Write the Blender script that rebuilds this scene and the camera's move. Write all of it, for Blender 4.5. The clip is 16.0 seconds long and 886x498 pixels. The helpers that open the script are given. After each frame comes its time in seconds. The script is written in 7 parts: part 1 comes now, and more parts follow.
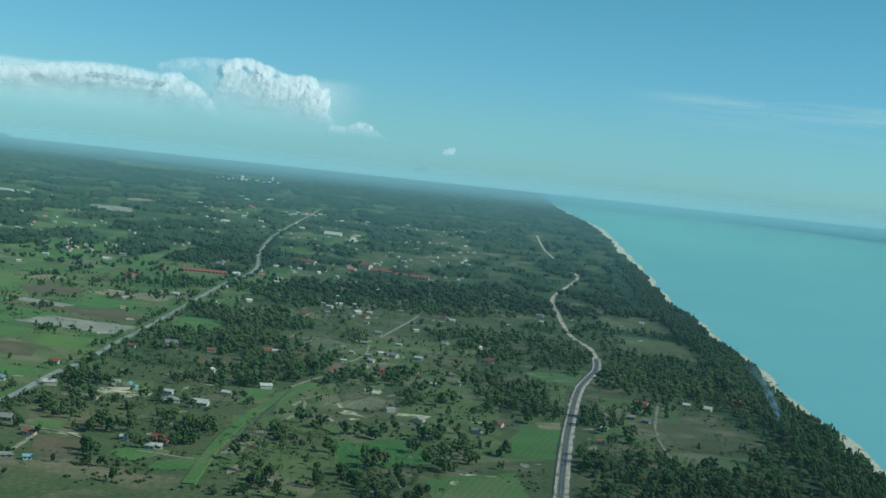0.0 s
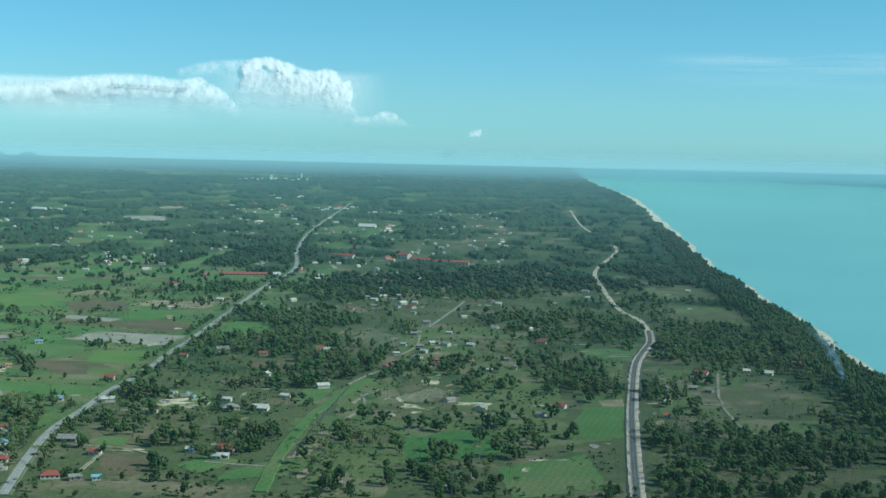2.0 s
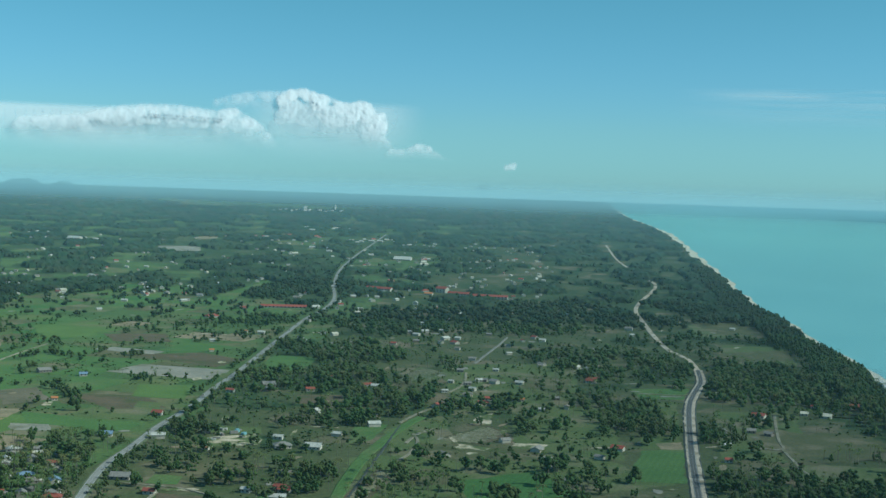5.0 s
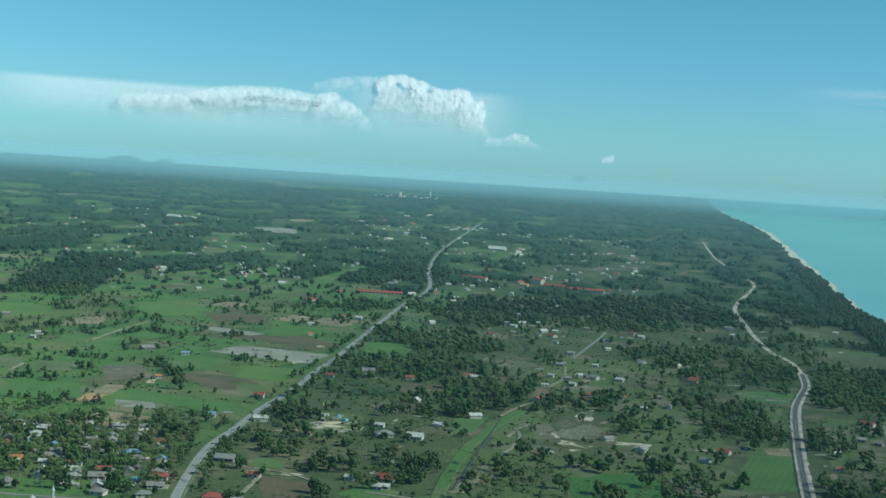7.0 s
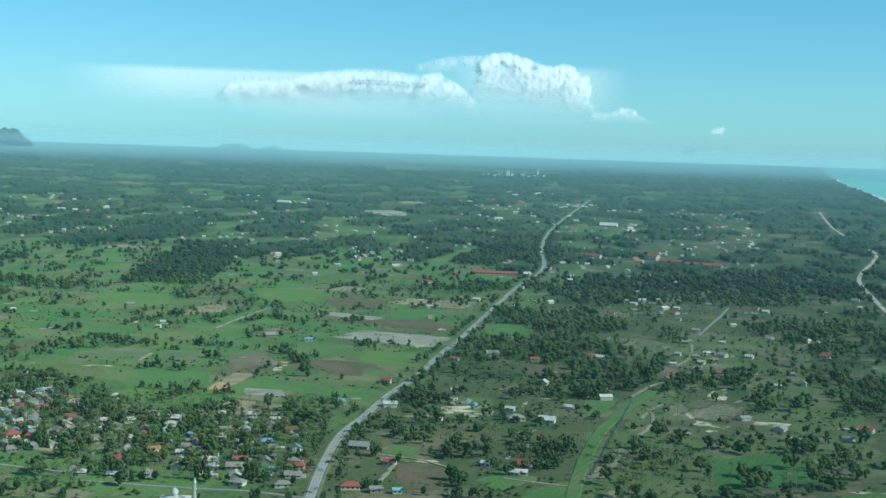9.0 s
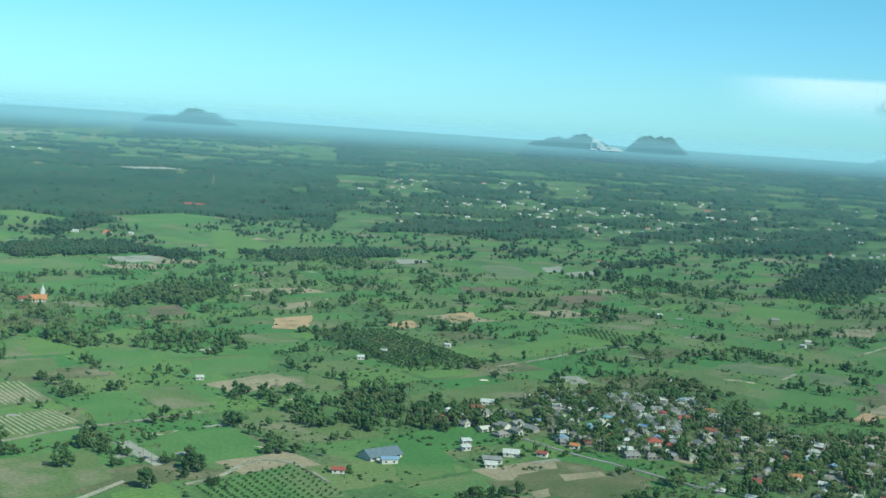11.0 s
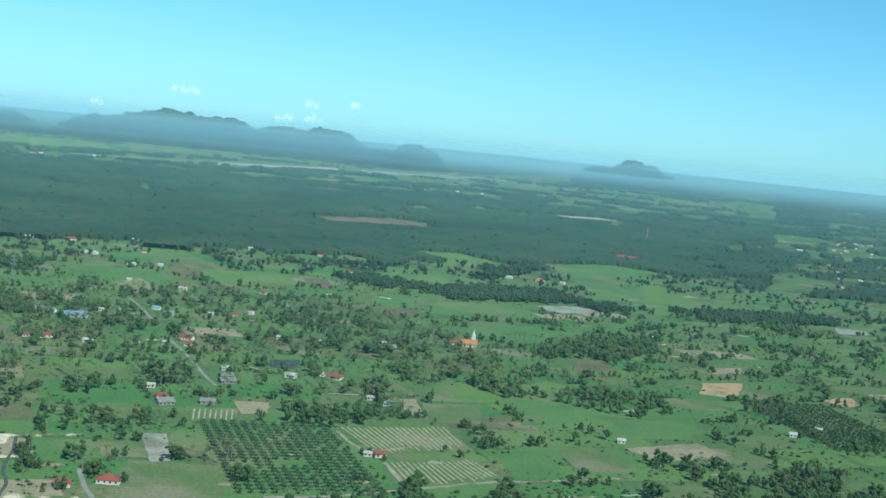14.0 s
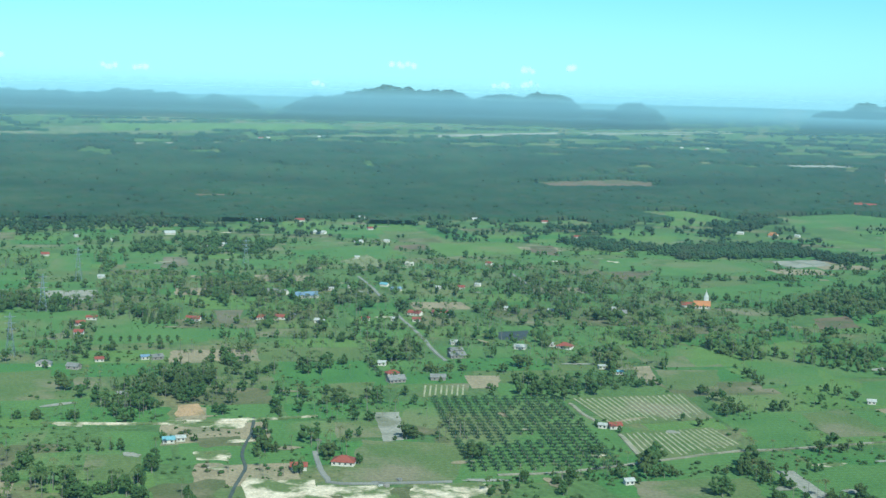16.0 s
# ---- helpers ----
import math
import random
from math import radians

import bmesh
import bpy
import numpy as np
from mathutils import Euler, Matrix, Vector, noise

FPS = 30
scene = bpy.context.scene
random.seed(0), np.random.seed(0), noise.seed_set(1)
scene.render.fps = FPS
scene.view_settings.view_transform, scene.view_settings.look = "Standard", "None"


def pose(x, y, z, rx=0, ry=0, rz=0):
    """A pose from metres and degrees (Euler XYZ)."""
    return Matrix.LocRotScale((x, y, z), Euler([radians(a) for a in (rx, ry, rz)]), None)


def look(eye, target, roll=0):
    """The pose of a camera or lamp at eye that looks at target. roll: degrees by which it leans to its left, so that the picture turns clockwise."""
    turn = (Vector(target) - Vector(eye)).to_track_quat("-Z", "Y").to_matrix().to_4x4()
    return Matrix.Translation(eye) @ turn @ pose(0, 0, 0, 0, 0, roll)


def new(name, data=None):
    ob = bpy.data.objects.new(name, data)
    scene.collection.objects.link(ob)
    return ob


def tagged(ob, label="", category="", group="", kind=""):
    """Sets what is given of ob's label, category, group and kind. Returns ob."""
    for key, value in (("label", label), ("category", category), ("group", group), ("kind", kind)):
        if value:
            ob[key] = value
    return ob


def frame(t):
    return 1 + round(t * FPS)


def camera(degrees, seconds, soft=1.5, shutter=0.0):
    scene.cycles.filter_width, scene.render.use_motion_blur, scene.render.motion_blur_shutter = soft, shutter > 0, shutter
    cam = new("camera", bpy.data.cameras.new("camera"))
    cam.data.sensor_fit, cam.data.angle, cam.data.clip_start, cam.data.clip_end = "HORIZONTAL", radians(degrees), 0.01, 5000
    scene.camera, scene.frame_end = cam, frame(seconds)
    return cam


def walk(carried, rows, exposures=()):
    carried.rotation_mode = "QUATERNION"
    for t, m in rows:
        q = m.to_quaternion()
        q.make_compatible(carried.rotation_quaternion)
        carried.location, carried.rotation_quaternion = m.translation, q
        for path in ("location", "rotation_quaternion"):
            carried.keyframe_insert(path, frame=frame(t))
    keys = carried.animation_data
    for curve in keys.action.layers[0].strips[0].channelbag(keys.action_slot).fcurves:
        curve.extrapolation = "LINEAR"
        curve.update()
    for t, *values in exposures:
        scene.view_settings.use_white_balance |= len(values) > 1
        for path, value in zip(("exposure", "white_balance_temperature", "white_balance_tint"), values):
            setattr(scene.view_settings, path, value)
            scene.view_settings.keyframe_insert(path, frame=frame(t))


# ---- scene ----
cam = camera(36.371, 16.0, soft=1.5)
PATH = [
    (0, (0.00, 0.00, 235.00), (-0.04, 998.46, 179.53), 6.033),
    (0.5, (-4.52, 3.84, 235.43), (-11.60, 1002.33, 180.93), 3.941),
    (1, (-8.85, 7.71, 235.66), (-21.45, 1005.80, 175.14), 2.799),
    (1.5, (-13.23, 11.64, 235.87), (-32.11, 1009.39, 171.48), 1.714),
    (2, (-17.70, 15.55, 236.03), (-39.10, 1012.92, 166.80), 1.282),
    (2.5, (-22.39, 19.52, 236.38), (-47.63, 1016.72, 165.97), 1.298),
    (3, (-27.34, 23.56, 236.77), (-44.68, 1021.33, 172.25), 1.420),
    (3.5, (-32.64, 27.64, 237.13), (-38.10, 1025.82, 177.06), 2.121),
    (3.7, (-34.70, 29.24, 237.27), (-44.37, 1027.70, 182.52), 0.941),
    (6, (-57.83, 43.15, 239.42), (-131.20, 1039.34, 192.44), 3.503),
    (6.5, (-62.81, 46.19, 239.58), (-151.78, 1040.83, 186.89), 3.949),
    (7, (-67.79, 49.31, 239.73), (-172.96, 1042.07, 181.81), 3.703),
    (7.5, (-72.82, 52.60, 240.00), (-191.07, 1043.57, 176.80), 3.113),
    (8, (-77.98, 56.14, 240.27), (-210.94, 1044.74, 169.66), 3.400),
    (8.2, (-80.10, 57.60, 240.35), (-216.32, 1045.57, 167.12), 3.469),
    (10.3, (-107.89, 79.73, 239.81), (-470.13, 1008.33, 159.26), 0.238),
    (10.5, (-109.51, 82.60, 240.09), (-538.63, 982.11, 158.09), 2.380),
    (11, (-113.62, 89.72, 240.86), (-715.83, 882.83, 149.59), 3.700),
    (11.5, (-119.17, 95.80, 241.71), (-789.93, 830.26, 138.48), 3.251),
    (11.9, (-123.51, 100.52, 242.76), (-836.37, 790.67, 118.19), 1.844),
    (12, (-124.58, 101.69, 243.02), (-868.19, 759.53, 123.47), 1.548),
    (12.5, (-129.86, 107.44, 244.23), (-960.03, 650.46, 117.94), 0.743),
    (13, (-135.52, 111.52, 244.66), (-945.30, 692.20, 160.50), 3.703),
    (13.5, (-141.20, 115.04, 244.46), (-935.81, 717.28, 167.71), 5.506),
    (14, (-147.10, 118.50, 244.42), (-969.00, 682.57, 165.13), 5.760),
    (14.5, (-152.80, 122.15, 244.43), (-994.22, 656.11, 161.38), 3.853),
    (15, (-158.29, 126.12, 244.68), (-1043.08, 580.49, 141.16), 1.248),
    (15.5, (-163.64, 130.03, 245.04), (-1055.64, 570.36, 142.83), 1.418),
    (16, (-168.89, 133.98, 245.43), (-1069.50, 552.79, 129.25), 1.521),
]
walk(cam, [(t, look(eye, target, roll)) for t, eye, target, roll in PATH], exposures=[
    (0.0, -0.35, 5880, -15), (0.5, -0.32, 5880, -15), (1.0, -0.27, 5880, -15), (1.5, -0.1, 5860, -15), (2.5, -0.05, 5880, -14), (3.0, -0.08, 5880, -14), (3.5, -0.32, 5880, -14), (6.0, -0.3, 5880, -14), (7.0, -0.26, 5880, -14),
    (8.1, 0.03, 5850, -15), (10.3, -0.02, 5760, -15), (11.0, 0.04, 5780, -14), (12.0, 0.22, 5740, -12), (13.0, 0.06, 5660, -11), (13.5, -0.26, 5660, -11), (14.0, -0.12, 5620, -10), (14.5, -0.18, 5600, -10), (15.0, -0.04, 5570, -11), (16.0, 0.08, 5570, -11)])

# ---- world, sun ----
SUN_UP, SUN_FROM = 37.0, 100.0        # elevation, compass angle from +y towards +x
world = bpy.data.worlds.new("sky")
scene.world = world
world.use_nodes = True
wn, wl = world.node_tree.nodes, world.node_tree.links
sky = wn.new("ShaderNodeTexSky")
sky.sky_type, sky.sun_disc = "NISHITA", False
sky.sun_elevation, sky.sun_rotation = radians(SUN_UP), radians(SUN_FROM)
sky.altitude, sky.air_density, sky.dust_density, sky.ozone_density = 200, 1.0, 0.2, 2.0
tone = wn.new("ShaderNodeMix")
tone.data_type, tone.blend_type = "RGBA", "MULTIPLY"
tone.inputs[0].default_value = 1.0
height = wn.new("ShaderNodeSeparateXYZ")
wl.new(wn.new("ShaderNodeTexCoord").outputs["Generated"], height.inputs[0])
tint = None            # sky colour tinted bluer low over the horizon, against its yellow cast there
for low, high, one, two in ((0.0, 0.05, (0.50, 0.90, 1.40, 1), (0.57, 0.90, 1.24, 1)), (0.05, 0.16, None, (0.58, 0.94, 1.06, 1))):
    rise, layer = wn.new("ShaderNodeMapRange"), wn.new("ShaderNodeMix")
    rise.interpolation_type, layer.data_type = "SMOOTHSTEP", "RGBA"
    rise.inputs[1].default_value, rise.inputs[2].default_value, layer.inputs[7].default_value = low, high, two
    wl.new(height.outputs[2], rise.inputs[0])
    wl.new(rise.outputs[0], layer.inputs[0])
    if tint is None:
        layer.inputs[6].default_value = one
    else:
        wl.new(tint, layer.inputs[6])
    tint = layer.outputs[2]
wl.new(sky.outputs[0], tone.inputs[6])
wl.new(tint, tone.inputs[7])
wl.new(tone.outputs[2], wn["Background"].inputs[0])
wn["Background"].inputs[1].default_value = 0.110
sun = new("sun", bpy.data.lights.new("sun", "SUN"))
sun.data.energy, sun.data.angle, sun.data.color = 4.2, radians(0.5), (0.96, 0.94, 0.90)
a, e = radians(SUN_FROM), radians(SUN_UP)
sun.matrix_world = look((math.sin(a) * math.cos(e) * 900, math.cos(a) * math.cos(e) * 900, math.sin(e) * 900), (0, 0, 0))

# ---- the lie of the land ----
# Flat near the flight; beyond FLAT metres the plain climbs gently towards a rim, so that its far
# reaches and the horizon stand within sight at their true directions.
MID, EYE, FLAT, RIM = (-85.0, 65.0), 241.0, 2600.0, 4700.0


def land_np(P):
    """Plan x, y and height of points, brought onto the lie of the land."""
    P = np.asarray(P, float).reshape(-1, 3)
    d = P[:, :2] - MID
    R = np.maximum(np.hypot(d[:, 0], d[:, 1]), 1e-6)
    far = np.maximum(R - FLAT, 0)
    r = np.minimum(R, FLAT) + (RIM - FLAT) * (1 - np.exp(-far / (RIM - FLAT)))
    s = r / R
    return np.c_[MID + d * s[:, None], EYE * (1 - s) + P[:, 2] * s], s


def land(x, y, z=0.0):
    P, s = land_np([(x, y, z)])
    return Vector(P[0]), float(s[0])


COAST_Y = [-40000, 900, 1280, 1700, 2200, 3050, 4000, 5250, 8000, 13000, 21000, 40000]
COAST_X = [380, 428, 446, 470, 500, 536, 632, 750, 1015, 1260, 1850, 3400]


def coast(y):
    return float(np.interp(y, COAST_Y, COAST_X)) + 6 * math.sin(y / 97) + 3 * math.sin(y / 37 + 1)


# ---- materials ----
def nodes_of(name, rough=0.9):
    m = bpy.data.materials.new(name)
    m.use_nodes = True
    n, l = m.node_tree.nodes, m.node_tree.links
    b = n["Principled BSDF"]
    b.inputs["Roughness"].default_value = rough
    b.inputs["Specular IOR Level"].default_value = 0.2
    b.inputs["Diffuse Roughness"].default_value = 1.0 if rough > 0.65 else 0.0
    return m, n, l, b


def rgba(c):
    return (*c, 1.0)


def mixed(n, l, fac, one, two, blend="MIX"):
    k = n.new("ShaderNodeMix")
    k.data_type, k.blend_type = "RGBA", blend
    for socket, v in ((k.inputs[0], fac), (k.inputs[6], one), (k.inputs[7], two)):
        if isinstance(v, tuple):
            socket.default_value = rgba(v)
        elif isinstance(v, (int, float)):
            socket.default_value = v
        else:
            l.new(v, socket)
    return k.outputs[2]


def noise_of(n, l, co, scale, detail=4, lo=0.35, hi=0.65, rough=0.55):
    t = n.new("ShaderNodeTexNoise")
    t.inputs["Scale"].default_value, t.inputs["Detail"].default_value, t.inputs["Roughness"].default_value = scale, detail, rough
    l.new(co, t.inputs["Vector"])
    r = n.new("ShaderNodeMapRange")
    r.inputs[1].default_value, r.inputs[2].default_value = lo, hi
    l.new(t.outputs[0], r.inputs[0])
    return r.outputs[0]


def earth(name, c1, c2, c3=None, big=0.02, fine=0.35, patch=0.008, rough=0.92, grain=0.35, bare=(0.52, 0.66), swath=0.0):
    """Ground cover: two colours in drifts, a third in patches, fine tufts over all."""
    m, n, l, b = nodes_of(name, rough)
    co = n.new("ShaderNodeTexCoord").outputs["Object"]
    col = mixed(n, l, noise_of(n, l, co, big), c1, c2)
    if c3:
        col = mixed(n, l, noise_of(n, l, co, patch, 5, *bare), col, c3)
    tuft = noise_of(n, l, co, fine, 5, 0.25, 0.75, 0.7)
    dark = mixed(n, l, tuft, tuple(0.9 - grain for _ in range(3)), tuple(0.9 + grain for _ in range(3)))
    l.new(mixed(n, l, 1.0, col, dark, "MULTIPLY"), b.inputs["Base Color"])
    if swath:                       # mown or planted lines
        turn, wave = n.new("ShaderNodeMapping"), n.new("ShaderNodeTexWave")
        turn.inputs["Rotation"].default_value = (0, 0, radians(14))
        wave.inputs["Scale"].default_value, wave.inputs["Distortion"].default_value, wave.inputs["Detail"].default_value = 0.055, 1.2, 3
        wave.inputs["Detail Scale"].default_value = 0.4
        wave.bands_direction = "X"
        l.new(co, turn.inputs[0])
        l.new(turn.outputs[0], wave.inputs[0])
        dark = mixed(n, l, wave.outputs["Fac"], dark, mixed(n, l, 1.0, dark, (1 - swath, 1 - swath * 0.8, 1 - swath), "MULTIPLY"))
        l.new(mixed(n, l, 1.0, col, dark, "MULTIPLY"), b.inputs["Base Color"])
    bump = n.new("ShaderNodeBump")
    bump.inputs["Strength"].default_value, bump.inputs["Distance"].default_value = 0.5, 0.6
    l.new(tuft, bump.inputs["Height"])
    l.new(bump.outputs[0], b.inputs["Normal"])
    return m


def foliage(name, c1, c2, c3):
    """Leaves: each clump its own shade, drifts from tree to tree, a leafy grain."""
    m, n, l, b = nodes_of(name, 0.7)
    co = n.new("ShaderNodeTexCoord").outputs["Object"]
    isle = n.new("ShaderNodeNewGeometry").outputs["Random Per Island"]
    one = n.new("ShaderNodeObjectInfo").outputs["Random"]
    col = mixed(n, l, isle, c1, c2)
    col = mixed(n, l, noise_of(n, l, co, 0.03, 3, 0.45, 0.62), col, c3)
    vary = n.new("ShaderNodeMapRange")
    vary.inputs[3].default_value, vary.inputs[4].default_value = 0.75, 1.3
    l.new(one, vary.inputs[0])
    shade = n.new("ShaderNodeCombineColor")
    for k in range(3):
        l.new(vary.outputs[0], shade.inputs[k])
    col = mixed(n, l, 1.0, col, shade.outputs[0], "MULTIPLY")
    col = mixed(n, l, 1.0, col, mixed(n, l, noise_of(n, l, co, 0.0035, 5, 0.3, 0.7), (0.72, 0.78, 0.78), (1.3, 1.25, 1.15)), "MULTIPLY")
    leaf = noise_of(n, l, co, 1.1, 5, 0.3, 0.7, 0.75)
    col = mixed(n, l, 1.0, col, mixed(n, l, leaf, (0.6, 0.6, 0.6), (1.35, 1.35, 1.35)), "MULTIPLY")
    l.new(col, b.inputs["Base Color"])
    bump = n.new("ShaderNodeBump")
    bump.inputs["Strength"].default_value, bump.inputs["Distance"].default_value = 0.8, 0.5
    l.new(leaf, bump.inputs["Height"])
    l.new(bump.outputs[0], b.inputs["Normal"])
    through_leaf, mix = n.new("ShaderNodeBsdfTranslucent"), n.new("ShaderNodeMixShader")
    l.new(mixed(n, l, 1.0, col, (1.3, 1.35, 0.8), "MULTIPLY"), through_leaf.inputs[0])
    mix.inputs[0].default_value = 0.3
    l.new(b.outputs[0], mix.inputs[1])
    l.new(through_leaf.outputs[0], mix.inputs[2])
    l.new(mix.outputs[0], n["Material Output"].inputs[0])
    return m


def coat(name, colour, rough=0.6, worn=0.25, scale=0.6, metal=0.0):
    """Paint, tile, render or sheet, stained and faded in blotches."""
    m, n, l, b = nodes_of(name, rough)
    b.inputs["Metallic"].default_value = metal
    co = n.new("ShaderNodeTexCoord").outputs["Object"]
    f = noise_of(n, l, co, scale, 5, 0.3, 0.7, 0.65)
    l.new(mixed(n, l, f, tuple(c * (1 - worn) for c in colour), tuple(min(c * (1 + worn * 0.6), 0.95) for c in colour)), b.inputs["Base Color"])
    return m


M = {
    "ground": earth("meadow", (0.125, 0.18, 0.055), (0.08, 0.135, 0.042), (0.19, 0.175, 0.08), 0.014, 0.22, 0.009, grain=0.45),
    "grass": earth("grass", (0.13, 0.21, 0.06), (0.10, 0.18, 0.05), (0.18, 0.2, 0.08), 0.02, swath=0.12),
    "brightgreen": earth("lush_grass", (0.10, 0.20, 0.05), (0.08, 0.165, 0.045), (0.14, 0.19, 0.06), 0.025, swath=0.12),
    "lime": earth("young_grass", (0.155, 0.225, 0.06), (0.125, 0.195, 0.05), (0.19, 0.2, 0.08), 0.02, swath=0.12),
    "dull": earth("pasture", (0.155, 0.18, 0.065), (0.115, 0.16, 0.05), (0.24, 0.205, 0.12), 0.02, patch=0.014, swath=0.08),
    "dry": earth("dry_grass", (0.15, 0.14, 0.065), (0.105, 0.12, 0.045), (0.23, 0.19, 0.11), 0.03, patch=0.02),
    "dark": earth("dark_crop", (0.035, 0.075, 0.03), (0.05, 0.09, 0.035), None, 0.03),
    "greygreen": earth("stubble", (0.16, 0.18, 0.085), (0.12, 0.155, 0.065), (0.22, 0.2, 0.12), 0.03, patch=0.02),
    "greybrown": earth("fallow", (0.20, 0.165, 0.105), (0.14, 0.13, 0.075), (0.25, 0.20, 0.14), 0.03, patch=0.02),
    "brown": earth("ploughed_soil", (0.17, 0.125, 0.075), (0.125, 0.105, 0.055), (0.09, 0.11, 0.04), 0.03, patch=0.02),
    "soil": earth("red_brown_soil", (0.20, 0.135, 0.085), (0.15, 0.12, 0.07), (0.11, 0.12, 0.05), 0.03, patch=0.02),
    "orange": earth("orange_soil", (0.48, 0.30, 0.16), (0.40, 0.26, 0.14), (0.15, 0.14, 0.06), 0.04, patch=0.02),
    "tan": earth("bare_tan_soil", (0.34, 0.265, 0.16), (0.28, 0.22, 0.13), (0.22, 0.20, 0.11), 0.04, patch=0.02),
    "pale": earth("pale_bare_soil", (0.36, 0.32, 0.25), (0.28, 0.26, 0.20), (0.20, 0.19, 0.12), 0.04, patch=0.02),
    "sand": earth("white_sand", (0.72, 0.59, 0.42), (0.58, 0.46, 0.31), (0.14, 0.17, 0.06), 0.08, patch=0.05, bare=(0.43, 0.55)),
    "beach": earth("beach_sand", (0.86, 0.76, 0.58), (0.76, 0.66, 0.48), (0.6, 0.5, 0.34), 0.08, patch=0.05),
    "scrubland": earth("coastal_scrub", (0.115, 0.125, 0.052), (0.08, 0.105, 0.038), (0.22, 0.175, 0.105), 0.02, 0.22, 0.012, grain=0.45),
    # dark green cover of the flat patches below the woods
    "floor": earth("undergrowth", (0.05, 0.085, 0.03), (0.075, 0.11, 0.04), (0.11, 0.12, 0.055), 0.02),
    "netting": earth("shade_netting", (0.05, 0.06, 0.06), (0.07, 0.08, 0.08), None, 0.05),
    "bed": earth("mulch_bed", (0.42, 0.37, 0.23), (0.28, 0.27, 0.15), None, 0.1),
    "asphalt": earth("asphalt", (0.36, 0.345, 0.31), (0.29, 0.275, 0.245), None, 0.05, 1.0, grain=0.15),
    "new_asphalt": earth("new_asphalt", (0.15, 0.142, 0.13), (0.12, 0.115, 0.107), (0.16, 0.145, 0.12), 0.05, 1.0, grain=0.15),
    "lane": earth("worn_tar", (0.31, 0.285, 0.24), (0.23, 0.215, 0.18), None, 0.06, 1.0, grain=0.2),
    "track": earth("sandy_track", (0.36, 0.31, 0.22), (0.27, 0.24, 0.16), (0.13, 0.14, 0.06), 0.06, patch=0.05),
    "roadsand": earth("roadside_sand", (0.66, 0.53, 0.40), (0.50, 0.40, 0.29), (0.24, 0.2, 0.12), 0.05, patch=0.03),
    "verge": earth("road_verge", (0.19, 0.19, 0.12), (0.12, 0.15, 0.06), None, 0.05),
    "leaf": foliage("broad_leaves", (0.062, 0.118, 0.038), (0.11, 0.17, 0.052), (0.10, 0.13, 0.044)),
    "leaf_dark": foliage("dense_leaves", (0.044, 0.088, 0.04), (0.068, 0.11, 0.046), (0.072, 0.09, 0.045)),
    "frond": foliage("palm_fronds", (0.085, 0.13, 0.04), (0.14, 0.18, 0.058), (0.16, 0.16, 0.065)),
    "bark": coat("bark", (0.27, 0.23, 0.18), 0.9, 0.4, 1.5),
    "red": coat("red_clay_tiles", (0.36, 0.10, 0.068), 0.6, 0.25),
    "orange_roof": coat("orange_tiles", (0.55, 0.22, 0.09), 0.6, 0.25),
    "white": coat("white_sheet_roof", (0.60, 0.55, 0.47), 0.5, 0.35, 0.4),
    "cream": coat("cream_roof", (0.62, 0.55, 0.42), 0.6, 0.25),
    "grey": coat("weathered_sheet_roof", (0.31, 0.275, 0.235), 0.6, 0.4),
    "teal": coat("turquoise_roof", (0.25, 0.45, 0.47), 0.5, 0.25),
    "blue": coat("blue_sheet_roof", (0.25, 0.33, 0.42), 0.5, 0.25),
    "shed": coat("dull_netting_roof", (0.17, 0.20, 0.21), 0.7, 0.3),
    "drain": earth("wet_drain", (0.07, 0.08, 0.07), (0.10, 0.11, 0.09), None, 0.1),
    "wall": coat("limewashed_wall", (0.64, 0.57, 0.46), 0.85, 0.2),
    "wall_dark": coat("bare_plank_wall", (0.33, 0.28, 0.23), 0.85, 0.3),
    "glass_dark": coat("window_glass", (0.03, 0.04, 0.05), 0.15, 0.1),
    "wood": coat("wooden_door", (0.16, 0.10, 0.06), 0.6, 0.3),
    "line": coat("road_paint", (0.5, 0.5, 0.47), 0.7, 0.3, 1.0),
    "steel": coat("galvanised_steel", (0.45, 0.47, 0.48), 0.45, 0.2, 1.0, 0.6),
    "rock": coat("quarried_rock", (0.80, 0.74, 0.66), 0.9, 0.25, 0.02),
}


def sea_material():
    m, n, l, b = nodes_of("sea_water", 0.35)
    b.inputs["Specular IOR Level"].default_value = 0.35
    co = n.new("ShaderNodeTexCoord").outputs["Object"]
    f = noise_of(n, l, co, 0.002, 5, 0.35, 0.65)
    l.new(mixed(n, l, f, (0.21, 0.45, 0.43), (0.24, 0.49, 0.46)), b.inputs["Base Color"])
    bump = n.new("ShaderNodeBump")
    bump.inputs["Strength"].default_value, bump.inputs["Distance"].default_value = 0.35, 0.5
    l.new(noise_of(n, l, co, 0.12, 5, 0.0, 1.0), bump.inputs["Height"])
    l.new(bump.outputs[0], b.inputs["Normal"])
    return m


def maths(n, l):
    def op(kind, one, two=0.0):
        k = n.new("ShaderNodeMath")
        k.operation = kind
        for socket, v in zip(k.inputs, (one, two)):
            if isinstance(v, (int, float)):
                socket.default_value = v
            else:
                l.new(v, socket)
        return k.outputs[0]
    return op


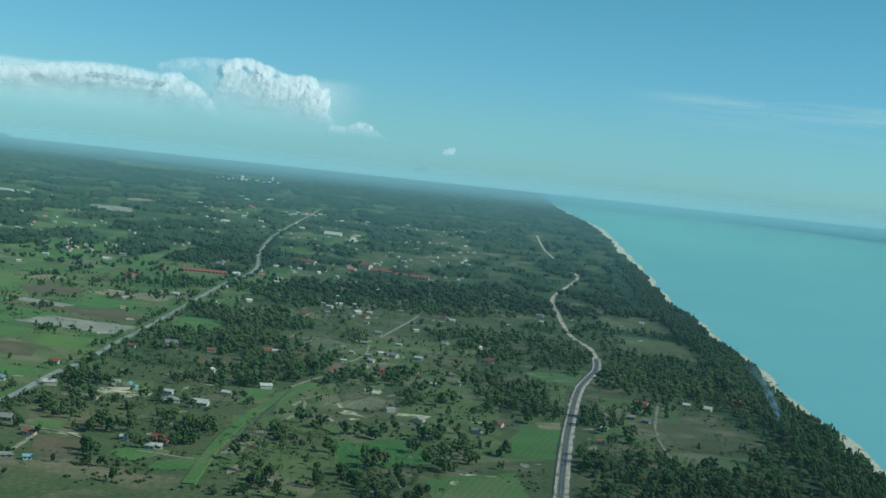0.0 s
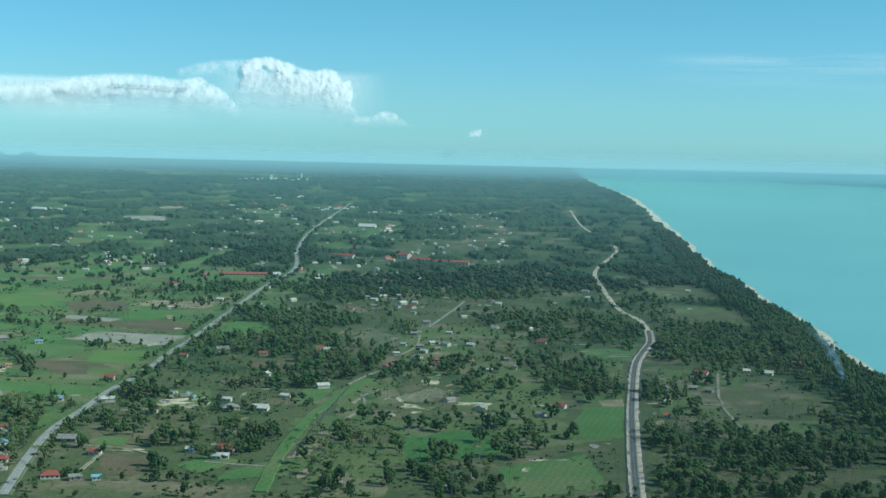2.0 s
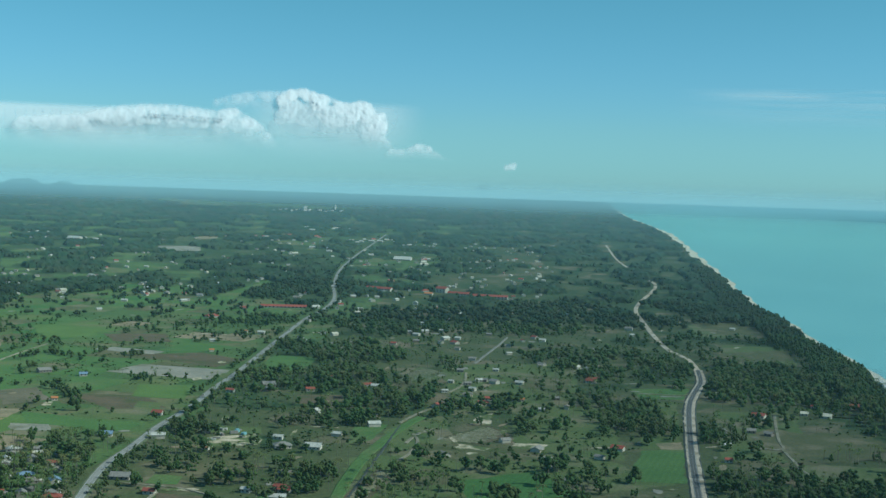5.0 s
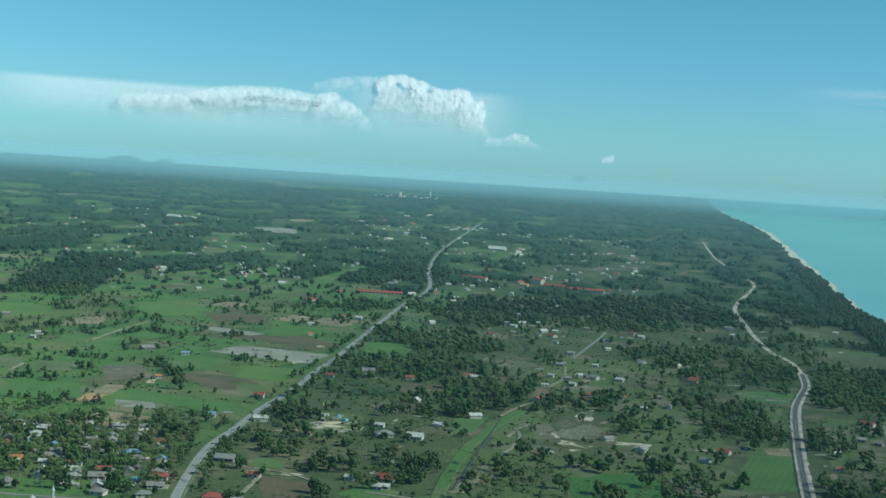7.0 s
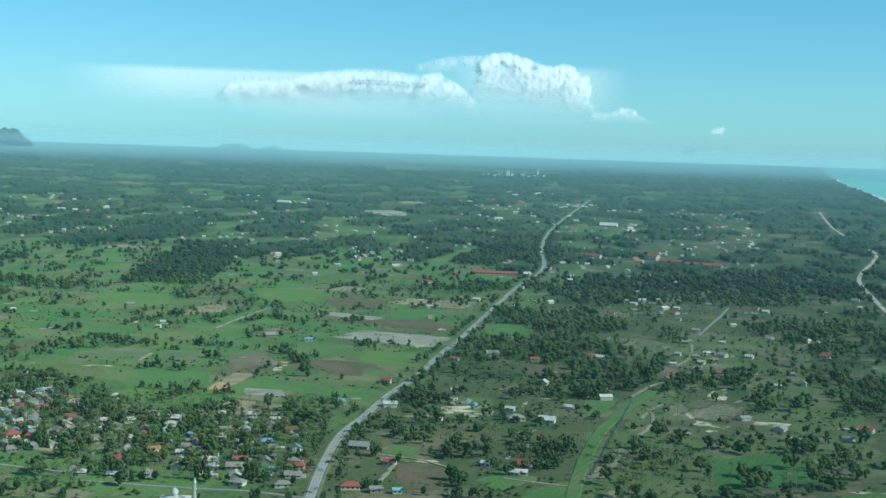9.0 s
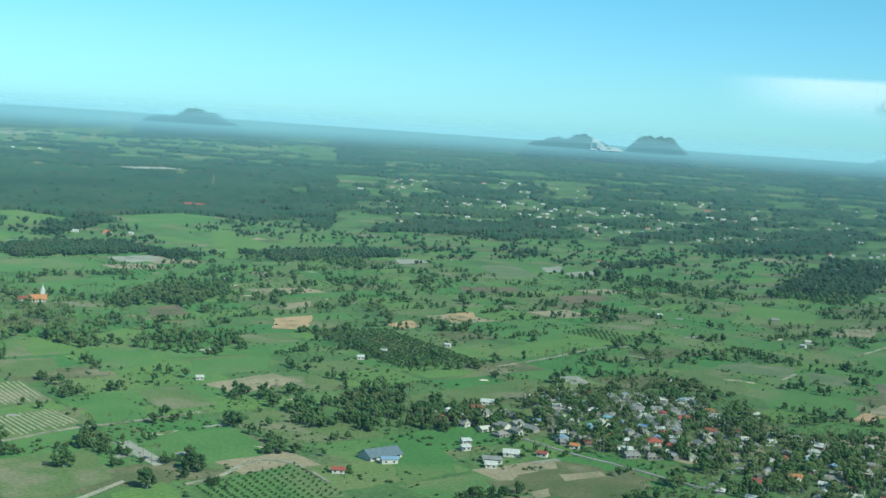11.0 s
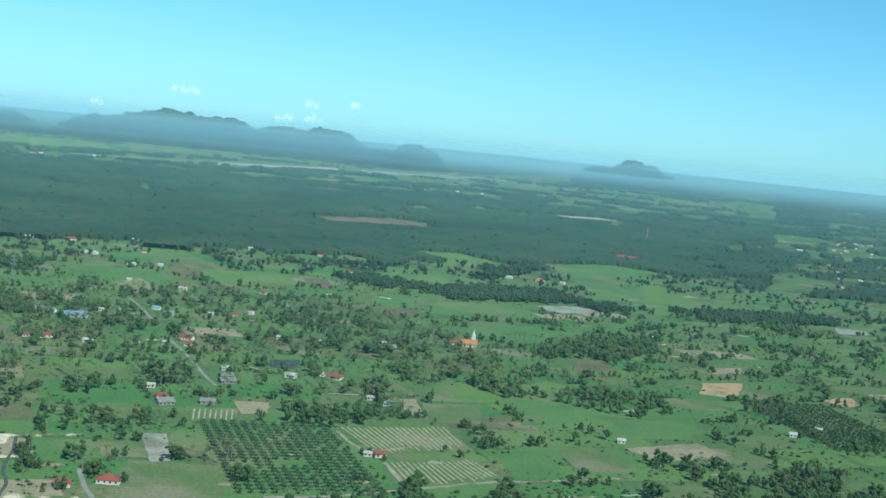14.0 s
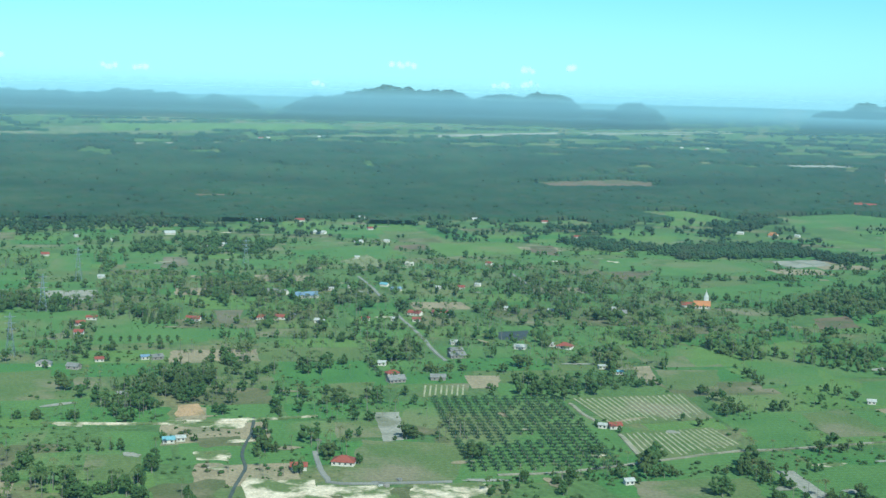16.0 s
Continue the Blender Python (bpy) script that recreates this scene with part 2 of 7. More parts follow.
def haze_thinned(m, share):
    """Haze put into the material itself: a share of the surface is see-through."""
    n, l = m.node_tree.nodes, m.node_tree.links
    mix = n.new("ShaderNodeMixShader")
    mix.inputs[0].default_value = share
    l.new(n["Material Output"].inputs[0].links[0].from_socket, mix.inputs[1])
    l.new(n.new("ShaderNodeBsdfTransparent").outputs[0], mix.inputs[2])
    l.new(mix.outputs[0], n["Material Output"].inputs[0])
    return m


# hill woods made half see-through, to pale them as haze would
M["hill"] = haze_thinned(foliage("hazed_hill_woods", (0.05, 0.09, 0.05), (0.07, 0.11, 0.055), (0.072, 0.095, 0.05)), 0.5)


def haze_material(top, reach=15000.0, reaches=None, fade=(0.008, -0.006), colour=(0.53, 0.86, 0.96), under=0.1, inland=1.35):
    """Painted haze, pale and see-through: cover grows with the way, thins out above the horizon."""
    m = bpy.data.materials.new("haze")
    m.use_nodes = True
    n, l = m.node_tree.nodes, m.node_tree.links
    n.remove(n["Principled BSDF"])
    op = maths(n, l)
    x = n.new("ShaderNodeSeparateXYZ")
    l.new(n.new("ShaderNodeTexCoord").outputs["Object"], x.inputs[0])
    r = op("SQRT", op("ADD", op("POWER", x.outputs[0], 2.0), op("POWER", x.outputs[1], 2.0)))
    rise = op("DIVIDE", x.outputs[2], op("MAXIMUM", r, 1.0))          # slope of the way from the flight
    if reaches:                     # the sheet beyond the hills
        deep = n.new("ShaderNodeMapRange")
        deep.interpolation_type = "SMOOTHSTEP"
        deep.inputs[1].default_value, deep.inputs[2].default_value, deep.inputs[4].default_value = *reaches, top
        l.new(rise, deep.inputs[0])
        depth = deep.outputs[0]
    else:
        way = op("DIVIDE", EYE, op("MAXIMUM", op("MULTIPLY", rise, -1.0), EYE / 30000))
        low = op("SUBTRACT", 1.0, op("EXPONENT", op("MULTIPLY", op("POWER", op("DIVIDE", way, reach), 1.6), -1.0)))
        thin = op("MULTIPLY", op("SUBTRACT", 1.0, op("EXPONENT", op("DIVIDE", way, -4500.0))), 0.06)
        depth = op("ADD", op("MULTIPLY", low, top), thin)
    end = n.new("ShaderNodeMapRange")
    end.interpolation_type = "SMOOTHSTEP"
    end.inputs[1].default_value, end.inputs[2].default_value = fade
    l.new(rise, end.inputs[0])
    inland_gain = n.new("ShaderNodeMapRange")            # more cover inland than by the sea, to pale the far woods there
    inland_gain.interpolation_type = "SMOOTHSTEP"
    inland_gain.inputs[1].default_value, inland_gain.inputs[2].default_value = -0.5, -0.85
    inland_gain.inputs[3].default_value, inland_gain.inputs[4].default_value = 1.0, inland
    l.new(op("DIVIDE", x.outputs[0], op("MAXIMUM", r, 1.0)), inland_gain.inputs[0])
    cover = op("MINIMUM", op("MULTIPLY", op("MULTIPLY", depth, inland_gain.outputs[0]), end.outputs[0]), 0.9)
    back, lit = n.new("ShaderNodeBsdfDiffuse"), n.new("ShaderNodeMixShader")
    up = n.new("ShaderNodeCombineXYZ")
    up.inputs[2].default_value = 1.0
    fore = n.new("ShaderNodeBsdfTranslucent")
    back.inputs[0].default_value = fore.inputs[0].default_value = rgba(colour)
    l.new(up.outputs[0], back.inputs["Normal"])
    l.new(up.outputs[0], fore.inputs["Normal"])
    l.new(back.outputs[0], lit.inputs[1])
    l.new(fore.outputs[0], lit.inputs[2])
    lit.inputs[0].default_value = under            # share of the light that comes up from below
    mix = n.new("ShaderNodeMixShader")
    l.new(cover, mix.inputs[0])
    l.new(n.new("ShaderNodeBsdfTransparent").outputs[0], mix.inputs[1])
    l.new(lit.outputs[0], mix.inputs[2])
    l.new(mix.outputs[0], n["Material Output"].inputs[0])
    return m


# ---- mesh helpers ----
def mesh_of(name, verts, faces, mats, index=None, smooth=False):
    me = bpy.data.meshes.new(name)
    me.from_pydata([tuple(v) for v in verts], [], faces)
    for m in mats if isinstance(mats, (list, tuple)) else [mats]:
        me.materials.append(m)
    if index is not None:
        me.polygons.foreach_set("material_index", index)
    if smooth:
        me.polygons.foreach_set("use_smooth", [True] * len(me.polygons))
    me.update()
    return me


def bulk_mesh(name, V, F, mats, index=None, smooth=False):
    """A mesh from arrays of corners and triangles."""
    me = bpy.data.meshes.new(name)
    V, F = np.asarray(V, np.float32), np.asarray(F, np.int32)
    me.vertices.add(len(V))
    me.vertices.foreach_set("co", V.ravel())
    me.loops.add(F.size)
    me.loops.foreach_set("vertex_index", F.ravel())
    me.polygons.add(len(F))
    me.polygons.foreach_set("loop_start", np.arange(0, F.size, 3, dtype=np.int32))
    for m in mats:
        me.materials.append(m)
    if index is not None:
        me.polygons.foreach_set("material_index", np.asarray(index, np.int32))
    me.polygons.foreach_set("use_smooth", np.full(len(F), smooth))
    me.update(calc_edges=True)
    return me


def part(name, me, parent, label=""):
    ob = new(name, me)
    ob.parent = parent
    return tagged(ob, label)


def box(x0, x1, y0, y1, z0, z1):
    v = [(x, y, z) for z in (z0, z1) for y in (y0, y1) for x in (x0, x1)]
    return v, [(0, 2, 3, 1), (4, 5, 7, 6), (0, 1, 5, 4), (2, 6, 7, 3), (0, 4, 6, 2), (1, 3, 7, 5)]


def joined(*pieces):
    verts, faces = [], []
    for v, f in pieces:
        k = len(verts)
        verts += list(v)
        faces += [tuple(i + k for i in p) for p in f]
    return verts, faces


def beam(a, b, w):
    """A square bar from a to b."""
    a, b = Vector(a), Vector(b)
    d = (b - a).normalized()
    u = d.orthogonal().normalized() * w / 2
    v = d.cross(u).normalized() * w / 2
    c = [p + s * u + t * v for p in (a, b) for s, t in ((-1, -1), (1, -1), (1, 1), (-1, 1))]
    return c, [(0, 1, 2, 3), (7, 6, 5, 4), (0, 4, 5, 1), (1, 5, 6, 2), (2, 6, 7, 3), (3, 7, 4, 0)]


def smooth_line(pts, step=6.0):
    out = []
    P = [Vector(p) for p in pts]
    P = [2 * P[0] - P[1], *P, 2 * P[-1] - P[-2]]
    for a, b, c, d in zip(P, P[1:], P[2:], P[3:]):
        n = max(int((c - b).length / step), 2)
        for i in range(n):
            t = i / n
            out.append(0.5 * (2 * b + (c - a) * t + (2 * a - 5 * b + 4 * c - d) * t * t + (3 * b - a - 3 * c + d) * t ** 3))
    return out + [P[-2]]


# ---- ground, sea, haze sheets ----
def spread(first, last, step, grow):
    out = [first]
    while out[-1] < last:
        out.append(out[-1] + step)
        step *= grow
    return out


def build_ground():
    ys = [-y for y in spread(0, 30000, 300, 1.2)][:0:-1] + [float(y) for y in range(0, 6000, 40)] + spread(6000, 30000, 60, 1.03)
    ds = [0, 6, 14, 22, 40, 90, 160, 260, 370, 490, 610, 710, 808] + spread(920, 42000, 125, 1.04)
    P = [(coast(y) - d, y, min(d * 0.075, 1.6) - 1.6 if d < 22 else 0.0) for y in ys for d in ds]
    P, _ = land_np(P)
    w = len(ds)
    F = [(j * w + i, j * w + i + 1, (j + 1) * w + i + 1, (j + 1) * w + i) for j in range(len(ys) - 1) for i in range(w - 1)]
    kind = [1 if i < 4 else 2 if i < 12 else 0 for j in range(len(ys) - 1) for i in range(w - 1)]
    tagged(new("ground", mesh_of("ground", P, F, [M["ground"], M["beach"], M["scrubland"]], kind, True)),
           "flat green coastal plain with grass, dry patches and a sandy beach", "ground", kind="structure")
    ds = [-16, 0, 20, 60] + spread(140, 42000, 100, 1.1)
    P, _ = land_np([(coast(y) + d, y, -1.1) for y in ys for d in ds])
    w = len(ds)
    F = [(j * w + i + 1, j * w + i, (j + 1) * w + i, (j + 1) * w + i + 1) for j in range(len(ys) - 1) for i in range(w - 1)]
    tagged(new("water", mesh_of("water", P, F, sea_material(), None, True)), "calm turquoise sea along the beach", "sea", kind="structure")


def build_haze_sheet(label, prof, mat):
    """A see-through sheet standing in for haze: a wide bowl that climbs with distance."""
    n = 720
    V = [(r * math.cos(2 * math.pi * i / n), r * math.sin(2 * math.pi * i / n), z) for r, z in prof for i in range(n)]
    F = [(j * n + i, j * n + (i + 1) % n, (j + 1) * n + (i + 1) % n, (j + 1) * n + i) for j in range(len(prof) - 1) for i in range(n)]
    if prof[0][0] < 2000:
        F.append(tuple(range(n)))
    ob = new("backdrop_haze", mesh_of("backdrop_haze", V, F, mat, None, True))
    ob.location = (*MID, EYE)
    ob.visible_shadow = False
    tagged(ob, label, "haze", kind="structure")


build_ground()
# haze is put into two pale sheets, without shadows of their own
build_haze_sheet("pale blue see-through sheet standing in for haze over the plain",
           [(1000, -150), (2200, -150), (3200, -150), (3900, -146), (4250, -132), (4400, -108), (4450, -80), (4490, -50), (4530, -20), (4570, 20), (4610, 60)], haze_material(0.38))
build_haze_sheet("denser pale see-through sheet standing in for haze beyond the hills",
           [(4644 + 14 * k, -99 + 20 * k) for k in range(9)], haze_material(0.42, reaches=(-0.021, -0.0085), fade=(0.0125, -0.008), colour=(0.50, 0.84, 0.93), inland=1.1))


# ---- roads ----
BLOCKED = []       # strips and plots kept free of trees: (x, y, half length, half width, cos, sin)


def ribbon(line, left, right, z, foot=None, wob=0.0, side=1.5):
    """A strip along a line with sides going down to the ground."""
    V, F = [], []
    for i, p in enumerate(line):
        q, o = line[min(i + 1, len(line) - 1)], line[max(i - 1, 0)]
        d = (q - o).normalized()
        nrm = Vector((-d.y, d.x))
        e = wob * noise.noise((p.x * 0.05, p.y * 0.05, left))
        a, b = p + nrm * (left + e), p + nrm * (right + e * 0.7)
        V += [(a.x, a.y, z), (b.x, b.y, z)] + ([(a.x + nrm.x * side, a.y + nrm.y * side, foot), (b.x - nrm.x * side, b.y - nrm.y * side, foot)] if foot is not None else [])
    k = 4 if foot is not None else 2
    for i in range(len(line) - 1):
        a, b = i * k, (i + 1) * k
        F.append((a, a + 1, b + 1, b))
        if k == 4:
            F += [(a + 2, a, b, b + 2), (a + 1, a + 3, b + 3, b + 1)]
    return V, F


def on_land(v):
    return land_np(v)[0]


ROAD_N = [0]


def road(kind, *pts):
    line = smooth_line(pts)
    ROAD_N[0] += 1
    lift = 0.66 + 0.004 * ROAD_N[0]
    half = {"main": 3.2, "coast": 2.9, "sandroad": 3.9, "lane": 1.6, "track": 1.4, "ditch": 0.9, "swale": 4.5, "bank": 2.6}[kind]
    surf = {"main": "asphalt", "coast": "new_asphalt", "sandroad": "roadsand", "lane": "lane", "track": "track", "ditch": "drain", "swale": "grass", "bank": "sand"}[kind]
    label = {"main": "straight grey asphalt country road with painted lines", "coast": "newly laid dark asphalt road between sand shoulders",
             "sandroad": "unfinished sandy road cut through the woods", "lane": "narrow grey tarred village lane", "track": "pale sandy farm track", "ditch": "dark narrow drainage ditch between fields", "swale": "lush green grassed drain through the fields", "bank": "white sandy bank along a field ditch"}[kind]
    V, F = ribbon(line, half, -half, lift, -0.2, 0.0 if kind in ("main", "coast") else 0.9, 1.5 if kind in ("main", "coast", "swale") else 0.5)
    ob = new("road", mesh_of("road", on_land(V), F, M[surf]))
    tagged(ob, label, "road", kind="structure")
    if kind in ("main", "coast"):
        for s in (1, -1):
            wide = 1.5 if kind == "main" else 1.9 if s > 0 else 3.4
            a, b = sorted((s * half, s * (half + wide)), reverse=True)
            V, F = ribbon(line, a, b, lift - 0.05, -0.2, 0.0 if kind == "main" else 1.2)
            part("shoulder", mesh_of("shoulder", on_land(V), F, M["verge" if kind == "main" else "roadsand"]), ob, "grassy gravel verge" if kind == "main" else "bare orange-white sand shoulder")
        for s in (1, -1) if kind == "coast" else ():
            a, b = sorted((s * (half + (1.8 if s > 0 else 3.3)), s * (half + (2.8 if s > 0 else 4.1))), reverse=True)
            V, F = ribbon(line, a, b, lift - 0.12, -0.2, 1.2)
            part("drain", mesh_of("drain", on_land(V), F, M["drain"]), ob, "dark roadside drain")
        for s in (half - 0.35, -half + 0.35):
            V, F = ribbon(line, s + 0.11, s - 0.11, lift + 0.02)
            part("edge_line", mesh_of("edge_line", on_land(V), F, M["line"]), ob, "white painted line")
        fine = smooth_line(pts, 5.0)
        dash = [ribbon(fine[i:i + 2], 0.1, -0.1, lift + 0.02) for i in range(0, min(len(fine) - 1, 260), 2)]
        V, F = joined(*dash)
        part("centre_line", mesh_of("centre_line", on_land(V), F, M["line"]), ob, "white dashed centre line")
    room = {"main": 8, "coast": 11, "sandroad": 7, "lane": 4, "track": 3, "ditch": 3, "swale": 7, "bank": 3}[kind]
    for a, b in zip(line, line[1:]):
        d = b - a
        if d.length > 0.01:
            BLOCKED.append(((a.x + b.x) / 2, (a.y + b.y) / 2, d.length / 2 + 1, room, d.x / d.length, d.y / d.length))


road("main", (-331, 907), (-352, 1024), (-365, 1125), (-365, 1206), (-367, 1310), (-363, 1423), (-366, 1557), (-366, 1699), (-370, 1894), (-374, 2075), (-379, 2373), (-372, 2598), (-385, 2833), (-429, 3181), (-478, 3741), (-510, 4441), (-525, 4933), (-564, 6424))
road("coast", (101, 939), (117, 1099), (139, 1298), (171, 1543), (193, 1657), (216, 1761), (229, 1876))
road("sandroad", (229, 1876), (232, 1984), (226, 2038), (217, 2110), (217, 2274), (224, 2521), (234, 2762), (265, 2982), (327, 3303), (366, 3554), (372, 3736))
road("sandroad", (369, 4274), (383, 4879), (447, 6058))
road("lane", (-498, 923), (-457, 924), (-417, 926), (-379, 930), (-335, 924))
road("lane", (-522, 972), (-528, 1031), (-537, 1112))
road("lane", (-684, 963), (-637, 953), (-593, 950), (-555, 946), (-519, 941))
road("lane", (-519, 941), (-530, 1044))
road("track", (-885, 1204), (-882, 1256), (-882, 1319), (-886, 1406), (-871, 1454))
road("lane", (-1526, 709), (-1407, 684), (-1325, 663), (-1267, 651))
road("lane", (-1786, 990), (-1683, 961))
road("lane", (-1810, 776), (-1711, 756), (-1645, 739))
road("track", (-921, 527), (-913, 572), (-914, 625), (-916, 663), (-918, 711), (-910, 755), (-902, 835))
road("lane", (-1014, 435), (-980, 426), (-951, 421), (-937, 426), (-918, 493))
road("track", (260, 1518), (235, 1373), (228, 1320), (204, 1316))
road("track", (228, 1320), (226, 1263), (226, 1211), (242, 1132))
road("track", (-336, 1067), (-288, 1057), (-257, 1037))
road("track", (-301, 1040), (-300, 982))
road("track", (-216, 1019), (-166, 1009))
road("track", (-129, 1189), (-119, 1235), (-116, 1283), (-123, 1322))
road("track", (-752, 672), (-752, 699), (-762, 730), (-766, 755), (-742, 765), (-696, 749))
road("track", (-769, 575), (-769, 605), (-782, 647))
road("track", (-673, 1647), (-677, 1769), (-676, 1898))
road("track", (-663, 1406), (-670, 1459))
road("track", (-1083, 675), (-1040, 665), (-1006, 664))
road("track", (-985, 659), (-920, 638))
road("track", (124, 1640), (162, 1637), (189, 1642))
road("track", (-127, 1273), (-120, 1319), (-106, 1353))
road("swale", (-161, 934), (-164, 1056), (-158, 1209), (-138, 1345), (-121, 1418))
road("ditch", (-1118, 424), (-1071, 407), (-1030, 389), (-990, 379), (-954, 362), (-926, 350))
road("ditch", (-155, 1049), (-147, 1210), (-139, 1365))
road("track", (-141, 1378), (-124, 1447), (-111, 1477))
road("track", (-101, 1584), (-85, 1659), (-83, 1764))
road("track", (207, 1316), (229, 1311))
road("bank", (-1151, 275), (-1132, 323), (-1121, 362), (-1116, 394), (-1112, 418), (-1110, 440), (-1108, 470))
road("lane", (-75, 1854), (-44, 2069), (-28, 2195))

# ---- fields ----
FIELD_LABEL = {
    "grass": "green grass field", "brightgreen": "lush bright green field", "lime": "yellow-green young grass field", "dull": "dull green pasture with dry patches",
    "dry": "dry brownish grass plot", "dark": "dark green crop plot", "greygreen": "grey-green stubble field", "greybrown": "grey-brown fallow plot",
    "brown": "brown ploughed field", "soil": "bare reddish-brown soil plot", "orange": "bare orange soil plot", "tan": "bare tan soil field", "pale": "pale bare soil plot",
    "sand": "white sand clearing", "netting": "dark shade netting over a plot", "rows": "green field with pale mulched rows", "rowsgreen": "green field with rows of young plants",
    "rowsbrown": "brown plot with pale planted rows", "orchard": "orchard of small young trees in rows"}
BUSHES, FIELD_N = [], [0]


def inside(x, y, plot, pad=0.0):
    cx, cy, a, b, c, s = plot
    dx, dy = x - cx, y - cy
    return abs(dx * c + dy * s) < a + pad and abs(dy * c - dx * s) < b + pad


def field(kind, *corners, keep=True, level=None):
    """A plot between four corners, far left first and round."""
    FIELD_N[0] += 1
    lift = 0.12 + 0.0009 * FIELD_N[0] if level is None else 0.08 + 0.006 * level
    A, B, C, D = (np.array(q, float) for q in corners)
    mid, along = (A + B + C + D) / 4, (B - A + C - D) / 2
    wide = float(np.hypot(*along))
    c, s = along / wide
    deep = float(abs(np.dot((D - A + C - B) / 2, (-s, c))))
    cx, cy = mid
    surf = {"rows": "dull", "rowsgreen": "grass", "rowsbrown": "brown", "orchard": "grass"}.get(kind, kind)
    nx, ny = min(max(int(wide / 10), 4), 30), min(max(int(deep / 10), 4), 30)
    V, F = [], []
    rag = 0.05 * min(wide, deep) + 1.0
    if kind in ("sand", "dry"):
        rag *= 3.0

    def spot(u, v):
        p = (A * (1 - u) + B * u) * (1 - v) + (D * (1 - u) + C * u) * v
        return p
    for j in range(ny + 1):
        for i in range(nx + 1):
            p = spot(i / nx, j / ny)
            if i in (0, nx) or j in (0, ny):
                p = p + rag * np.array((noise.noise((p[0] * 0.07, p[1] * 0.07, 3)), noise.noise((p[0] * 0.07, p[1] * 0.07, 9))))
            V.append((p[0], p[1], lift))
    w = nx + 1
    F = [(j * w + i, j * w + i + 1, (j + 1) * w + i + 1, (j + 1) * w + i) for j in range(ny) for i in range(nx)]
    ob = new("field", mesh_of("field", on_land(V), F, M[surf]))
    tagged(ob, FIELD_LABEL[kind], "field", kind="structure")
    if keep == 2 or keep and not (kind in ("dull", "dry") and cx > -370 and cy > 800):
        BLOCKED.append((cx, cy, wide / 2, deep / 2, c, s))
    if kind.startswith("rows"):
        rng = random.Random(FIELD_N[0])
        pieces = []
        step = 4.6 if wide < 120 else 7
        u = -wide / 2 + 2
        while u < wide / 2 - 2:
            a, b = -deep / 2 + rng.uniform(2, 8), deep / 2 - rng.uniform(2, deep * 0.25)
            h = {"rows": 0.75, "rowsbrown": 1.25, "rowsgreen": 0.4}[kind]
            q = [(u - h, a, 0), (u + h, a, 0), (u + h, b, 0), (u - h, b, 0), (u - h * .6, a, .3), (u + h * .6, a, .3), (u + h * .6, b, .3), (u - h * .6, b, .3)]
            q = [(*spot(x / wide + 0.5, y / deep + 0.5), lift + z) for x, y, z in q]
            pieces.append((q, [(4, 5, 6, 7), (0, 1, 5, 4), (1, 2, 6, 5), (2, 3, 7, 6), (3, 0, 4, 7)]))
            u += step
        V, F = joined(*pieces)
        tagged(part("beds", mesh_of("beds", on_land(V), F, M["bed" if kind != "rowsgreen" else "lime"]), ob, "pale raised planting rows"), kind="stuff")
    if kind == "orchard":
        u = -wide / 2 + 3
        while u < wide / 2:
            v = -deep / 2 + 3
            while v < deep / 2:
                BUSHES.append((*spot(u / wide + 0.5, v / deep + 0.5), 2.2))
                v += 6
            u += 7


PLOT_EDGES, OPEN_PLOTS, PALM_PLOTS = [], [], []


def patchwork():
    """The open farmland: plots on a slanting grid, in mixed grass and crops, some planted with palms."""
    rng = random.Random(21)
    kinds = ["grass"] * 8 + ["lime"] * 5 + ["dull"] * 5 + ["brightgreen"] * 3 + ["dry"] * 3 + ["tan"]
    c, s = math.cos(radians(76)), math.sin(radians(76))
    for i in range(-4, 38):
        for j in range(-8, 50):
            u0, u1 = i * 84 + rng.uniform(-14, 14), (i + 1) * 84 + rng.uniform(-14, 8)
            v0, v1 = j * 56 + rng.uniform(-7, 7), (j + 1) * 56 + rng.uniform(-7, 4)
            P = [(u * c - v * s, u * s + v * c) for u, v in ((u0, v1), (u1, v1), (u1, v0), (u0, v0))]
            x, y = sum(p[0] for p in P) / 4, sum(p[1] for p in P) / 4
            R, az = math.hypot(x - MID[0], y - MID[1]), math.degrees(math.atan2(MID[0] - x, y - MID[1]))
            if x > -430 or not 880 < R < (3000 if 12 < az < 48 else 2600) or not 8 < az < 90:
                continue
            if rng.random() < 0.8:
                field(rng.choice(kinds), *P, keep=False, level=i % 3 + 3 * (j % 2))
                FIELD_N[0] = 0
            use = rng.random() + 0.5 * noise.noise((x / 300, y / 300, 31))
            if use < 0.55:
                OPEN_PLOTS.append((x, y, (u1 - u0) / 2 - 5, (v1 - v0) / 2 - 5, c, s))
            elif use > (0.8 if az > 50 else 0.93):
                PALM_PLOTS.append((x, y, (u1 - u0) / 2 - 4, (v1 - v0) / 2 - 4, c, s))
            if rng.random() < 0.62:
                PLOT_EDGES.append((*P[0], *P[1]))
            if rng.random() < 0.4:
                PLOT_EDGES.append((*P[1], *P[2]))


patchwork()
field("grass", (-1139, 572), (-1106, 679), (-897, 616), (-930, 509), keep=False)
field("dull", (-171, 1199), (22, 1298), (103, 1143), (-158, 979))
field("dull", (-118, 1838), (69, 1893), (44, 1540), (-88, 1439))
field("dry", (-329, 1153), (-271, 1205), (-243, 1100), (-310, 1072))
field("dull", (-152, 1344), (-100, 1433), (-75, 1267), (-130, 1170))
field("dull", (194, 1527), (292, 1543), (234, 1256), (162, 1259))
field("dry", (-122, 1274), (-10, 1290), (10, 1224), (-101, 1195))
